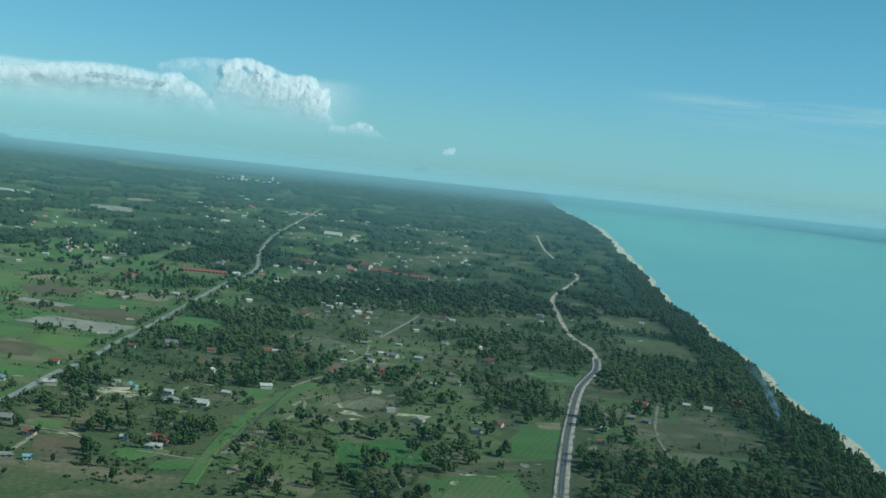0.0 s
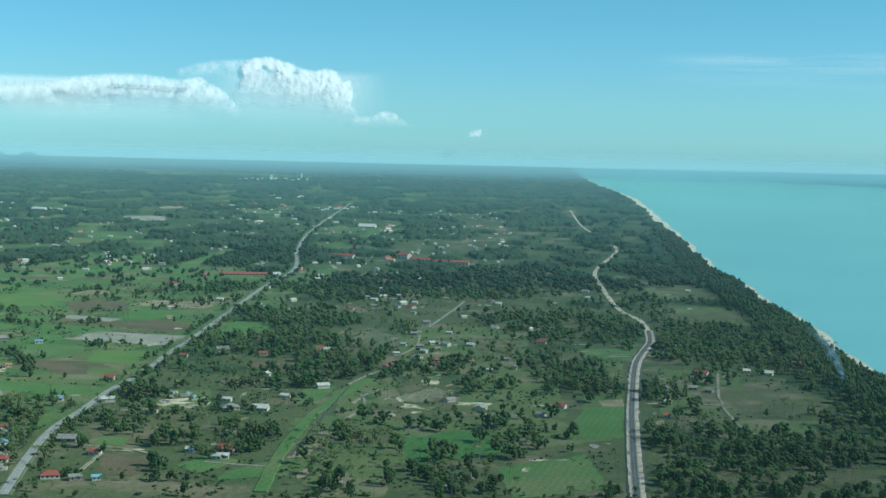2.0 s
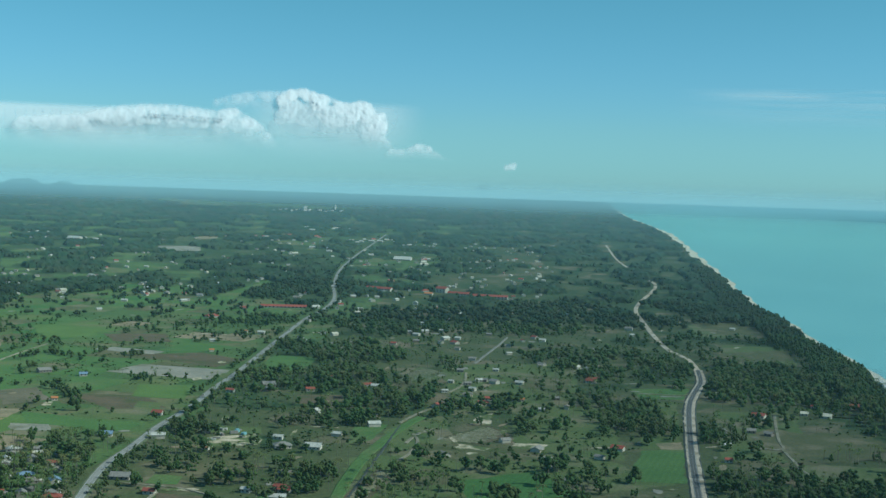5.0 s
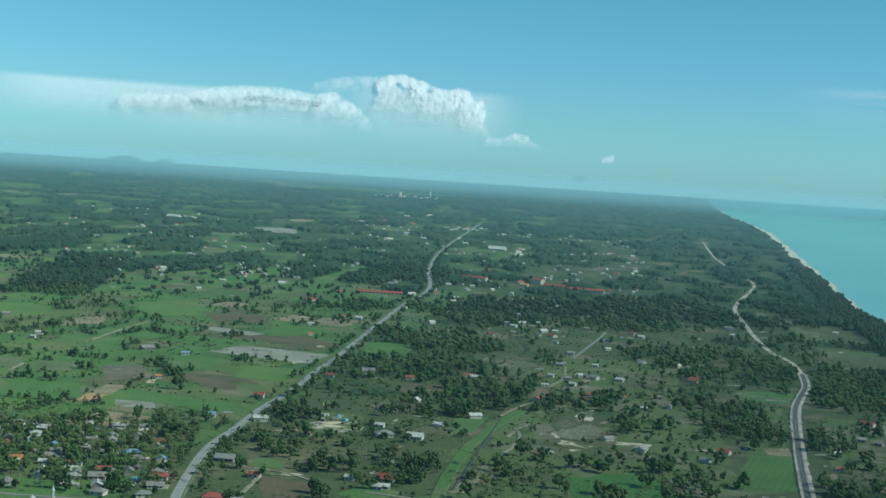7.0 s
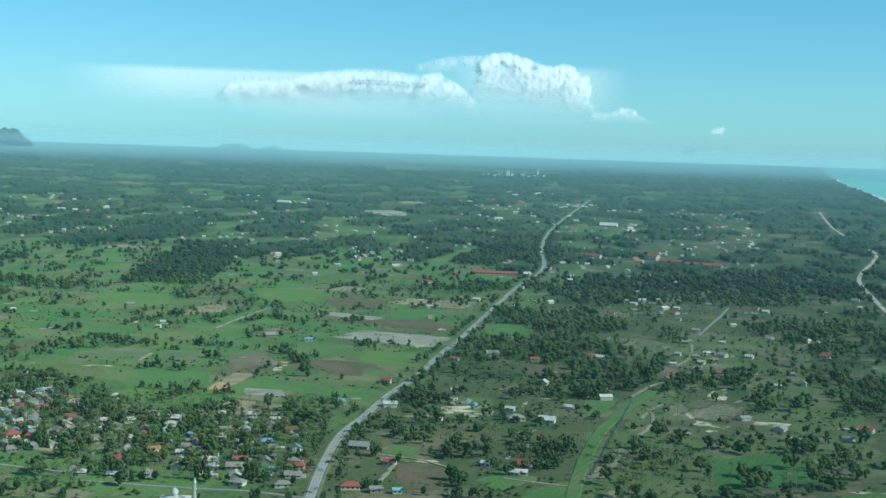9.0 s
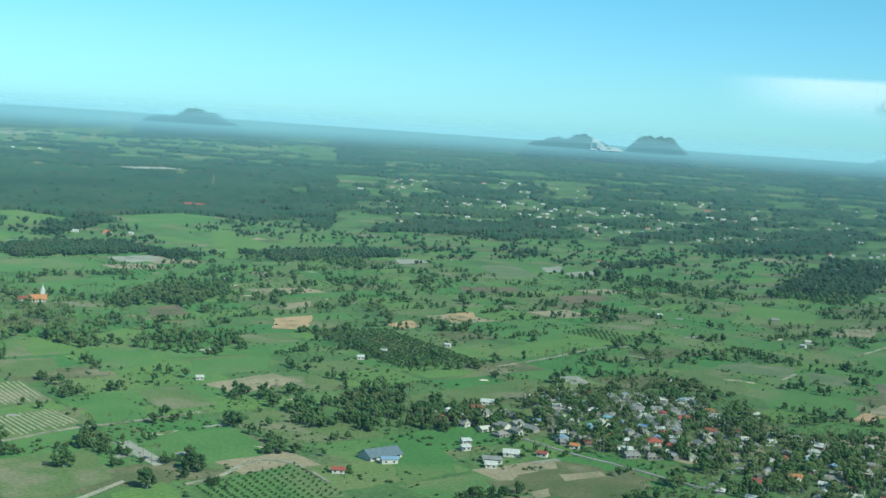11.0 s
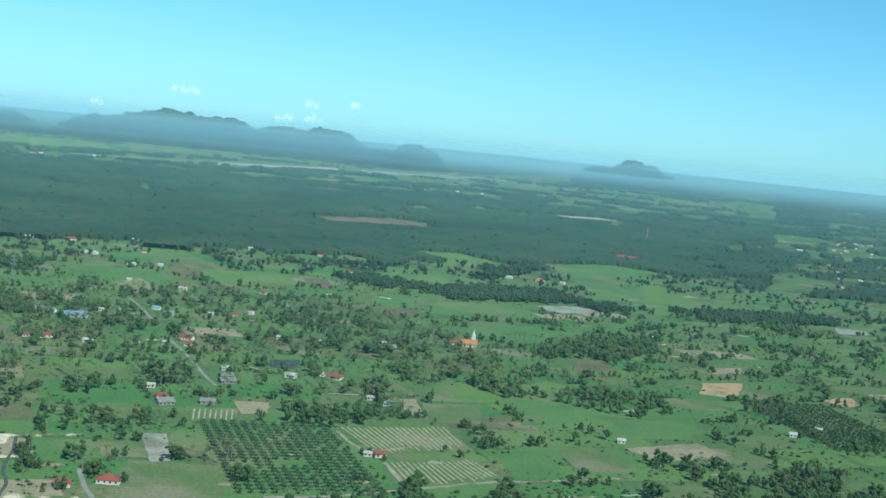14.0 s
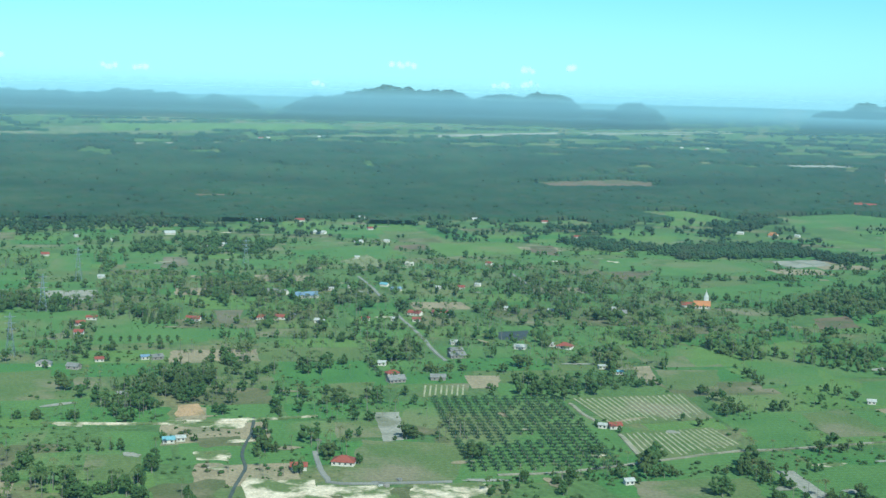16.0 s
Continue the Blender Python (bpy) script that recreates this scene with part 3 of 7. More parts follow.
field("dull", (-161, 1200), (-81, 1211), (-74, 932), (-127, 919))
field("dull", (116, 1576), (162, 1584), (130, 1296), (92, 1291))
field("dull", (-28, 1551), (83, 1570), (71, 1233), (-26, 1273))
field("dry", (221, 1428), (344, 1385), (325, 1291), (195, 1317), keep=2)
field("dull", (312, 2201), (410, 2189), (384, 1966), (282, 1939), keep=2)
field("dull", (303, 2508), (430, 2517), (386, 2318), (288, 2307), keep=2)
field("dry", (154, 1048), (312, 1052), (301, 1014), (144, 979), keep=2)
field("dull", (233, 1255), (309, 1247), (278, 1163), (218, 1177), keep=2)
field("tan", (-1371, 421), (-1361, 452), (-1327, 441), (-1329, 409))
field("pale", (-1788, 369), (-1781, 433), (-1702, 412), (-1722, 369))
field("greybrown", (-1598, 523), (-1593, 555), (-1505, 523), (-1527, 510))
field("greybrown", (-2069, 578), (-2062, 609), (-1971, 590), (-1951, 547))
field("soil", (-2130, 963), (-2141, 1022), (-2085, 992), (-2074, 935))
field("soil", (-2070, 1173), (-2076, 1218), (-1945, 1158), (-2001, 1137))
field("soil", (-1768, 1137), (-1763, 1204), (-1697, 1142), (-1695, 1105))
field("pale", (-1815, 1454), (-1815, 1547), (-1753, 1518), (-1735, 1425))
field("netting", (-1389, 766), (-1389, 802), (-1338, 771), (-1349, 748))
field("tan", (-1206, 639), (-1196, 670), (-1151, 644), (-1157, 624))
field("dull", (-1211, 516), (-1206, 557), (-1152, 528), (-1158, 490))
field("pale", (-1106, 514), (-1100, 534), (-1022, 504), (-1023, 490))
field("dull", (-1031, 476), (-999, 544), (-921, 498), (-940, 425))
field("grass", (-2101, 434), (-2091, 479), (-1945, 453), (-1959, 398))
field("grass", (-1631, 337), (-1697, 383), (-1506, 347), (-1490, 297))
field("grass", (-1528, 384), (-1483, 482), (-1422, 471), (-1440, 362))
field("dull", (-1337, 268), (-1336, 310), (-1240, 291), (-1251, 258))
field("grass", (-1231, 256), (-1218, 326), (-1166, 309), (-1177, 250))
field("grass", (-1113, 311), (-1099, 352), (-1048, 336), (-1059, 305))
field("dull", (-1057, 289), (-1045, 324), (-987, 312), (-999, 279))
field("grass", (-1107, 429), (-1091, 477), (-1022, 456), (-1037, 412))
field("grass", (-1107, 541), (-1097, 572), (-1043, 538), (-1066, 523))
field("lime", (-2597, 1793), (-2614, 1954), (-2308, 1715), (-2331, 1587))
field("grass", (-2436, 1998), (-2518, 2334), (-2245, 2080), (-2234, 1833))
field("lime", (-2163, 1428), (-2163, 1523), (-1998, 1398), (-1980, 1300))
field("grass", (-1841, 1281), (-1807, 1431), (-1672, 1335), (-1723, 1173))
field("grass", (-1603, 1172), (-1616, 1330), (-1492, 1220), (-1476, 1114))
field("lime", (-1247, 1001), (-1263, 1057), (-1196, 1016), (-1174, 949))
field("grass", (-1182, 923), (-1162, 987), (-1077, 928), (-1076, 860))
field("lime", (-1249, 893), (-1250, 940), (-1177, 894), (-1175, 860))
field("tan", (-1192, 804), (-1192, 822), (-1123, 786), (-1128, 771))
field("dull", (-1175, 817), (-1157, 873), (-1088, 822), (-1102, 780))
field("grass", (-991, 772), (-986, 816), (-910, 780), (-918, 732))
field("grass", (-1054, 927), (-1051, 973), (-992, 918), (-1000, 891))
field("grass", (-2118, 835), (-2168, 969), (-1966, 885), (-1924, 791))
field("lime", (-2155, 1033), (-2128, 1164), (-1981, 1127), (-1984, 956))
field("grass", (-1895, 1196), (-1906, 1304), (-1764, 1200), (-1782, 1127))
field("soil", (-1361, 1154), (-1365, 1207), (-1300, 1166), (-1299, 1109))
field("dull", (-995, 833), (-994, 879), (-915, 852), (-927, 805))
field("grass", (-871, 447), (-868, 551), (-812, 523), (-817, 440))
field("grass", (-871, 602), (-878, 694), (-813, 672), (-810, 574))
field("tan", (-986, 901), (-987, 989), (-943, 986), (-938, 898))
field("pale", (-867, 706), (-864, 719), (-800, 701), (-798, 687))
field("grass", (-873, 737), (-846, 810), (-776, 776), (-784, 698))
field("orchard", (-744, 672), (-747, 769), (-667, 734), (-697, 653))
field("lime", (-764, 623), (-765, 666), (-712, 643), (-738, 607))
field("dull", (-880, 601), (-861, 681), (-793, 649), (-774, 559))
field("dry", (-625, 825), (-622, 928), (-548, 942), (-547, 856))
field("dull", (-848, 973), (-829, 1178), (-771, 1174), (-790, 1042))
field("tan", (-606, 892), (-592, 926), (-582, 916), (-594, 880))
field("tan", (-595, 837), (-592, 854), (-580, 841), (-583, 823))
field("pale", (-820, 1203), (-806, 1237), (-776, 1214), (-782, 1194))
field("tan", (-1310, 1326), (-1310, 1384), (-1272, 1351), (-1275, 1300))
field("pale", (-1622, 1935), (-1590, 1976), (-1550, 1941), (-1558, 1873))
field("greygreen", (-1484, 2007), (-1474, 2079), (-1339, 1982), (-1374, 1878))
field("pale", (-1416, 2098), (-1417, 2164), (-1362, 2086), (-1365, 2038))
field("pale", (-1351, 2073), (-1341, 2162), (-1304, 2091), (-1313, 2030))
field("soil", (-1314, 1716), (-1263, 1804), (-1238, 1754), (-1273, 1675))
field("soil", (-1172, 1773), (-1151, 1863), (-1102, 1780), (-1123, 1710))
field("grass", (-1074, 968), (-1056, 1059), (-996, 990), (-1022, 921))
field("lime", (-986, 1248), (-968, 1316), (-925, 1256), (-934, 1209))
field("lime", (-950, 1313), (-944, 1516), (-885, 1466), (-902, 1264))
field("dull", (-758, 1359), (-728, 1439), (-659, 1315), (-697, 1254))
field("greygreen", (-750, 1432), (-734, 1490), (-703, 1422), (-724, 1404))
field("lime", (-2215, 2041), (-1867, 1877), (-1793, 1803), (-1760, 1635))
field("grass", (-907, 922), (-888, 996), (-861, 952), (-861, 875))
field("brightgreen", (-747, 861), (-725, 909), (-657, 840), (-662, 785))
field("pale", (-519, 1655), (-497, 1731), (-378, 1708), (-382, 1618))
field("pale", (-603, 1861), (-579, 1892), (-499, 1863), (-507, 1830))
field("brown", (-534, 1813), (-452, 1867), (-378, 1806), (-401, 1728))
field("brown", (-513, 1483), (-428, 1487), (-386, 1415), (-440, 1393))
field("greybrown", (-593, 1482), (-557, 1516), (-516, 1438), (-550, 1396))
field("greygreen", (-666, 1480), (-620, 1502), (-607, 1438), (-638, 1421))
field("greygreen", (-726, 1468), (-685, 1502), (-665, 1426), (-723, 1406))
field("grass", (-672, 1352), (-573, 1368), (-532, 1282), (-613, 1261))
field("grass", (-519, 1359), (-387, 1323), (-391, 1274), (-494, 1302))
field("tan", (-544, 1372), (-522, 1376), (-521, 1326), (-541, 1318))
field("pale", (-508, 1295), (-470, 1297), (-456, 1266), (-495, 1262))
field("grass", (-351, 1874), (-286, 1853), (-292, 1733), (-343, 1687))
field("brown", (-266, 1535), (-216, 1541), (-216, 1482), (-263, 1472))
field("dull", (-325, 1322), (-270, 1324), (-264, 1290), (-313, 1290))
field("brown", (-300, 1040), (-260, 1034), (-254, 975), (-285, 967))
field("grass", (-182, 1348), (-151, 1369), (-160, 1282), (-182, 1258))
field("dry", (-129, 1230), (-75, 1267), (5, 1265), (-65, 1199))
field("brightgreen", (-74, 1120), (-9, 1178), (20, 1091), (-61, 1025))
field("grass", (88, 1264), (127, 1270), (115, 1147), (65, 1147))
field("tan", (108, 1323), (135, 1335), (131, 1295), (111, 1294))
field("dry", (-34, 1754), (52, 1754), (38, 1634), (-13, 1650))
field("grass", (119, 1677), (193, 1695), (173, 1605), (123, 1599))
field("brightgreen", (-196, 989), (-164, 1036), (-163, 982), (-196, 965))
field("grass", (-734, 1717), (-636, 1719), (-621, 1613), (-693, 1596))
field("lime", (-775, 2128), (-692, 2195), (-637, 2006), (-708, 1954))
field("brown", (-640, 2047), (-549, 2072), (-517, 1973), (-597, 1955))
field("grass", (-515, 1865), (-432, 1887), (-409, 1937), (-495, 1989))
field("lime", (-969, 1970), (-861, 2011), (-821, 1870), (-882, 1750))
field("grass", (-839, 1646), (-771, 1661), (-747, 1589), (-802, 1554))
field("tan", (-779, 1861), (-748, 1924), (-718, 1831), (-759, 1780))
field("grass", (-548, 1605), (-500, 1608), (-483, 1522), (-522, 1522))
field("lime", (-454, 1562), (-390, 1575), (-380, 1472), (-439, 1481))
field("dull", (-424, 1448), (-398, 1443), (-377, 1328), (-409, 1345))
field("grass", (-583, 2582), (-555, 3089), (-594, 3248), (-626, 2683))
field("grass", (-317, 1101), (-293, 1100), (-291, 1070), (-318, 1069))
field("grass", (-235, 1007), (-217, 1051), (-188, 1026), (-215, 982))
field("dry", (-1077, 367), (-1071, 399), (-1044, 394), (-1052, 362))
field("dry", (-975, 316), (-970, 361), (-927, 347), (-943, 305))
field("tan", (-1171, 381), (-1160, 399), (-1124, 389), (-1126, 368))
field("dry", (-120, 1153), (-79, 1170), (-78, 1108), (-113, 1094))
field("greygreen", (-7926, 1344), (-9806, 3539), (-8638, 3126), (-7010, 1094))
field("pale", (-6885, 921), (-7073, 1293), (-6698, 1230), (-6408, 865))
field("greygreen", (-6754, 2220), (-7374, 3377), (-8083, 4522), (-6721, 2953))
field("greygreen", (-9582, 3636), (-9360, 4933), (-8619, 4547), (-8751, 3409))
field("pale", (-8076, 4823), (-9039, 6808), (-8157, 6146), (-7533, 4585))
field("greygreen", (-10455, 8065), (-11441, 9703), (-10016, 8495), (-9309, 7241))
field("pale", (-4341, 3474), (-4355, 3943), (-4071, 3538), (-4075, 3316))
field("soil", (-3442, 1942), (-3391, 2278), (-3235, 2211), (-3253, 1870))
field("greygreen", (-2870, 12695), (-2965, 15203), (-2328, 12204), (-2316, 10655))
field("greygreen", (-4266, 17604), (-3350, 19393), (-3046, 17604), (-3908, 16105))
field("greygreen", (-3260, 14155), (-2785, 14483), (-2357, 11791), (-2505, 11436))
field("greygreen", (-4536, 8291), (-4304, 8606), (-3942, 7829), (-4115, 7583))
field("tan", (-1274, 5498), (-1219, 5698), (-1168, 5422), (-1210, 5263))
field("soil", (-3174, 901), (-3165, 990), (-3045, 943), (-3037, 878))
field("soil", (-3490, 1945), (-3565, 2289), (-3401, 2338), (-3265, 1891))
field("dry", (313, 2544), (400, 2623), (437, 2420), (352, 2262))
field("dry", (298, 2090), (414, 2154), (435, 2048), (288, 1969))
field("dry", (226, 1404), (344, 1423), (313, 1281), (216, 1240))
field("dull", (200, 1238), (288, 1224), (255, 1127), (214, 1155))
field("grass", (5, 1026), (79, 1083), (84, 966), (15, 935))
field("grass", (91, 1285), (132, 1297), (122, 1214), (86, 1222))
field("dry", (192, 1021), (290, 1042), (278, 1002), (189, 987))
field("dry", (159, 1054), (190, 1058), (185, 1030), (154, 1022))
field("rows", (-1970, 808), (-2036, 877), (-1907, 861), (-1861, 800))
field("rows", (-1186, 592), (-1174, 629), (-1132, 608), (-1138, 569))
field("orange", (-1176, 381), (-1175, 396), (-1138, 393), (-1140, 370))
field("rows", (-1100, 685), (-1085, 785), (-1003, 755), (-1008, 668))
field("rows", (-989, 661), (-981, 738), (-917, 726), (-920, 638))
field("rowsgreen", (-1072, 248), (-1066, 287), (-1002, 269), (-1014, 237))
field("orange", (-1128, 1322), (-1133, 1377), (-1096, 1348), (-1090, 1308))
field("orange", (-1142, 1457), (-1140, 1514), (-1098, 1465), (-1100, 1413))
field("orange", (-1228, 1237), (-1222, 1296), (-1150, 1211), (-1170, 1174))
field("orange", (-542, 1318), (-521, 1319), (-523, 1271), (-539, 1265))
field("sand", (-312, 1261), (-268, 1294), (-258, 1242), (-301, 1217))
field("rows", (-177, 1697), (-146, 1804), (-98, 1743), (-138, 1626))
field("rowsbrown", (-99, 1305), (-52, 1385), (-28, 1337), (-58, 1283))
field("rowsbrown", (-162, 1037), (-143, 1154), (-125, 1151), (-140, 1046))
field("sand", (-969, 373), (-951, 410), (-903, 412), (-902, 355))
field("sand", (-920, 464), (-912, 511), (-885, 497), (-895, 454))
field("sand", (-915, 417), (-903, 450), (-890, 444), (-897, 413))
field("sand", (-965, 372), (-939, 404), (-910, 394), (-923, 359))
field("sand", (-941, 411), (-920, 455), (-901, 445), (-919, 404))
field("sand", (-909, 465), (-909, 512), (-882, 499), (-889, 459))
field("sand", (-1130, 363), (-1118, 420), (-1103, 415), (-1116, 360))
field("sand", (-1149, 284), (-1143, 302), (-1131, 300), (-1138, 282))
field("sand", (-1040, 359), (-1037, 381), (-1024, 376), (-1029, 356))
field("sand", (-1131, 370), (-1108, 416), (-1089, 408), (-1109, 364))
field("sand", (-1032, 355), (-1031, 381), (-1012, 375), (-1020, 353))
field("sand", (-78, 1282), (-51, 1270), (-53, 1252), (-80, 1265))
field("sand", (-29, 1298), (4, 1295), (0, 1275), (-27, 1281))
field("sand", (-65, 1433), (-48, 1458), (-49, 1387), (-68, 1384))
field("sand", (-1168, 4510), (-1096, 4743), (-1051, 4513), (-1112, 4362))


def far_strip(kind, x0, y0, x1, y1, depth):
    """A long far field between the two ends of its near side."""
    A, B = np.array((x0, y0), float), np.array((x1, y1), float)
    out = [MID + (p - MID) * (1 + depth / np.hypot(*(p - MID))) for p in (A, B)]
    field(kind, out[0], out[1], B, A)


far_strip("greygreen", -2535, 10971, -2157, 11505, 5500)
far_strip("lime", -4300, 17700, -3864, 19400, 2500)
far_strip("pale", -1146, 4373, -1021, 4435, 330)
far_strip("pale", -6845, 3167, -7671, 4426, 420)
far_strip("greygreen", -7982, 4842, -9649, 7457, 700)
far_strip("pale", -8300, 5300, -9000, 6300, 380)
far_strip("greygreen", -6538, 880, -7155, 2061, 500)
far_strip("pale", -5584, 768, -5965, 2063, 130)
far_strip("lime", -7300, 1500, -7900, 3000, 1500)

# ---- houses ----
HOUSE_RNG = random.Random(5)
HOUSE_AT = []


def gable(L, W, h, over, z):
    """A pitched roof with eaves and a thickness."""
    a, b, t = L / 2 + over, W / 2 + over, 0.22
    drop = h * over / (W / 2)
    v = [(-a, -b, z - drop), (a, -b, z - drop), (a, b, z - drop), (-a, b, z - drop), (-a, 0, z + h), (a, 0, z + h)]
    v += [(x, y, q - t) for x, y, q in v]
    f = [(0, 1, 5, 4), (2, 3, 4, 5), (6, 10, 11, 7), (8, 11, 10, 9), (0, 6, 7, 1), (2, 8, 9, 3), (0, 4, 10, 6), (4, 3, 9, 10), (1, 7, 11, 5), (5, 11, 8, 2)]
    return v, f


def hip(L, W, h, over, z):
    a, b = L / 2 + over, W / 2 + over
    drop, r = h * over / (W / 2), max(L / 2 - W / 2, 0.3)
    v = [(-a, -b, z - drop), (a, -b, z - drop), (a, b, z - drop), (-a, b, z - drop), (-r, 0, z + h), (r, 0, z + h)]
    v += [(x, y, z - drop - 0.25) for x, y, _ in v[:4]]
    f = [(0, 1, 5, 4), (1, 2, 5), (2, 3, 4, 5), (3, 0, 4), (6, 9, 8, 7), (0, 6, 7, 1), (1, 7, 8, 2), (2, 8, 9, 3), (3, 9, 6, 0)]
    return v, f


def prism(L, W, h, z):
    """Walls with gable ends."""
    a, b = L / 2, W / 2
    v = [(-a, -b, 0), (a, -b, 0), (a, b, 0), (-a, b, 0), (-a, -b, z), (a, -b, z), (a, b, z), (-a, b, z), (-a, 0, z + h), (a, 0, z + h)]
    f = [(0, 1, 5, 4), (2, 3, 7, 6), (3, 0, 4, 8, 7), (1, 2, 6, 9, 5), (3, 2, 1, 0)]
    return v, f


LOOKS = {
    "red": ("red", "wall", "gable", "small house with a red tiled roof and pale walls"), "bigred": ("red", "wall", "hip", "large house with a bright red hipped roof and cream walls"),
    "orange": ("orange_roof", "wall", "gable", "house with an orange tiled roof"), "white": ("white", "wall", "gable", "small building with a white sheet roof"),
    "cream": ("cream", "wall", "gable", "house with a cream roof and pale walls"), "grey": ("grey", "wall_dark", "gable", "village house with a weathered grey sheet roof"),
    "greyhip": ("grey", "wall", "hip", "house with a grey hipped roof and pale walls"), "teal": ("teal", "wall", "gable", "house with a turquoise sheet roof"),
    "blue": ("blue", "wall", "gable", "house with a blue sheet roof"), "bluehall": ("blue", "wall", "gable", "long hall with a faded blue sheet roof"),
    "greyhall": ("grey", "wall", "gable", "long shed with a grey sheet roof")}


def house(x, y, size, look_of, angle=None, storeys=1, proportion=None):
    rng = HOUSE_RNG
    roof, wall, shape, label = LOOKS[look_of]
    hall = look_of.endswith("hall")
    L = size
    W = L * (proportion or (0.45 if hall else rng.uniform(0.6, 0.78)))
    W = min(W, 12.0)
    z, h = 3.3 * storeys + (0.6 if hall else 0), W * rng.uniform(0.22, 0.3)
    if angle is None:
        az = math.degrees(math.atan2(y - MID[1], x - MID[0]))
        angle = az + 90 + rng.uniform(-28, 28)
    root = new("house")
    p, s = land(x, y)
    root.matrix_world = Matrix.LocRotScale(p, Euler((0, 0, radians(angle))), (s, s, s))
    tagged(root, label, "house", "houses on the plain")
    part("walls", mesh_of("walls", *(prism(L, W, h * 0.98, z) if shape == "gable" else box(-L / 2, L / 2, -W / 2, W / 2, 0, z)), M[wall]), root)
    r = part("roof", mesh_of("roof", *(gable if shape == "gable" else hip)(L, W, h, 0.7, z + 0.05), M[roof]), root)
    if shape == "hip" and L > 11:
        part("ridge", mesh_of("ridge", *box(-max(L / 2 - W / 2, 0.3), max(L / 2 - W / 2, 0.3), -0.18, 0.18, z + h - 0.05, z + h + 0.14), M[roof]), r)
    HOUSE_AT.append((x, y, L / 2 + 1, W / 2 + 1, math.cos(radians(angle)), math.sin(radians(angle))))
    if math.hypot(x - MID[0], y - MID[1]) > 1750:
        return root
    for side in (-1, 1):
        n = max(int(L / 3.2), 2) if L > 13 else 2
        for i in range(n):
            u = -L / 2 + (i + 0.5) * L / n
            if side == -1 and i == n // 2:
                part("door", mesh_of("door", *box(u - 0.5, u + 0.5, side * W / 2 - 0.05, side * W / 2 + 0.05, 0, 2.05), M["wood"]), root, "dark wooden door")
            else:
                for k in range(storeys):
                    part("window", mesh_of("window", *box(u - 0.65, u + 0.65, side * W / 2 - 0.04, side * W / 2 + 0.04, 1.0 + 2.9 * k, 2.2 + 2.9 * k), M["glass_dark"]), root, "dark glazed window")
    if look_of in ("bigred", "red", "cream", "greyhip") and L > 10:
        pw, pd = L * 0.38, 3.0
        u = rng.choice((-1, 1)) * L * 0.24
        porch = part("porch_roof", mesh_of("porch_roof", *box(u - pw / 2, u + pw / 2, -W / 2 - pd, -W / 2 - 0.75, 2.35, 2.55), M[roof]), root)
        for q in (u - pw / 2 + 0.3, u + pw / 2 - 0.3):
            part("post", mesh_of("post", *box(q - 0.1, q + 0.1, -W / 2 - pd + 0.2, -W / 2 - pd + 0.4, 0, 2.35), M["wall"]), porch)
    return root


for x, y, size, look_of in [
    (-1546, 370, 10.3, "red"), (-1496, 361, 8.8, "red"), (-1576, 388, 10.6, "red"), (-1541, 486, 14.2, "red"), (-1531, 557, 13.2, "red"), (-1526, 577, 10.8, "red"),
    (-1533, 590, 8.5, "grey"), (-2539, 865, 14.5, "white"), (-2527, 937, 16.7, "red"), (-2560, 1073, 10.8, "white"), (-2363, 1012, 9.9, "red"), (-1989, 843, 6.6, "white"),
    (-2318, 902, 21.1, "white"), (-2178, 919, 12.7, "white"), (-2177, 967, 8.2, "white"), (-1901, 888, 11.2, "cream"), (-1880, 1003, 8.9, "red"), (-1718, 729, 6.3, "white"),
    (-1707, 699, 6.2, "white"), (-1721, 776, 9.9, "teal"), (-1682, 775, 12.5, "blue"), (-1682, 832, 6.3, "white"), (-1674, 860, 9.2, "red"), (-1691, 892, 7.2, "white"),
]:
    house(x, y, size, look_of)
for x, y, size, look_of in [
    (-1659, 651, 26.6, "bluehall"), (-1689, 625, 25.5, "greyhall"), (-1494, 609, 10.1, "white"), (-1491, 660, 7.8, "red"), (-1482, 689, 6.0, "white"), (-1510, 726, 14.3, "red"),
    (-1472, 711, 8.5, "red"), (-1509, 756, 18.8, "bigred"), (-1513, 842, 7.1, "white"), (-1485, 883, 6.4, "white"), (-1340, 693, 7.2, "white"), (-1303, 677, 12.8, "grey"),
    (-1281, 668, 14.7, "grey"), (-1300, 745, 10.9, "white"), (-1304, 781, 7.8, "white"), (-1290, 789, 14.3, "bigred"), (-1268, 588, 6.6, "white"), (-1225, 580, 11.2, "bigred"),
    (-1201, 573, 14.4, "grey"), (-979, 443, 14.9, "bigred"), (-977, 411, 10.2, "red"), (-1354, 307, 12.7, "greyhip"), (-1359, 355, 7.5, "red"), (-1357, 395, 7.1, "blue"),
]:
    house(x, y, size, look_of)
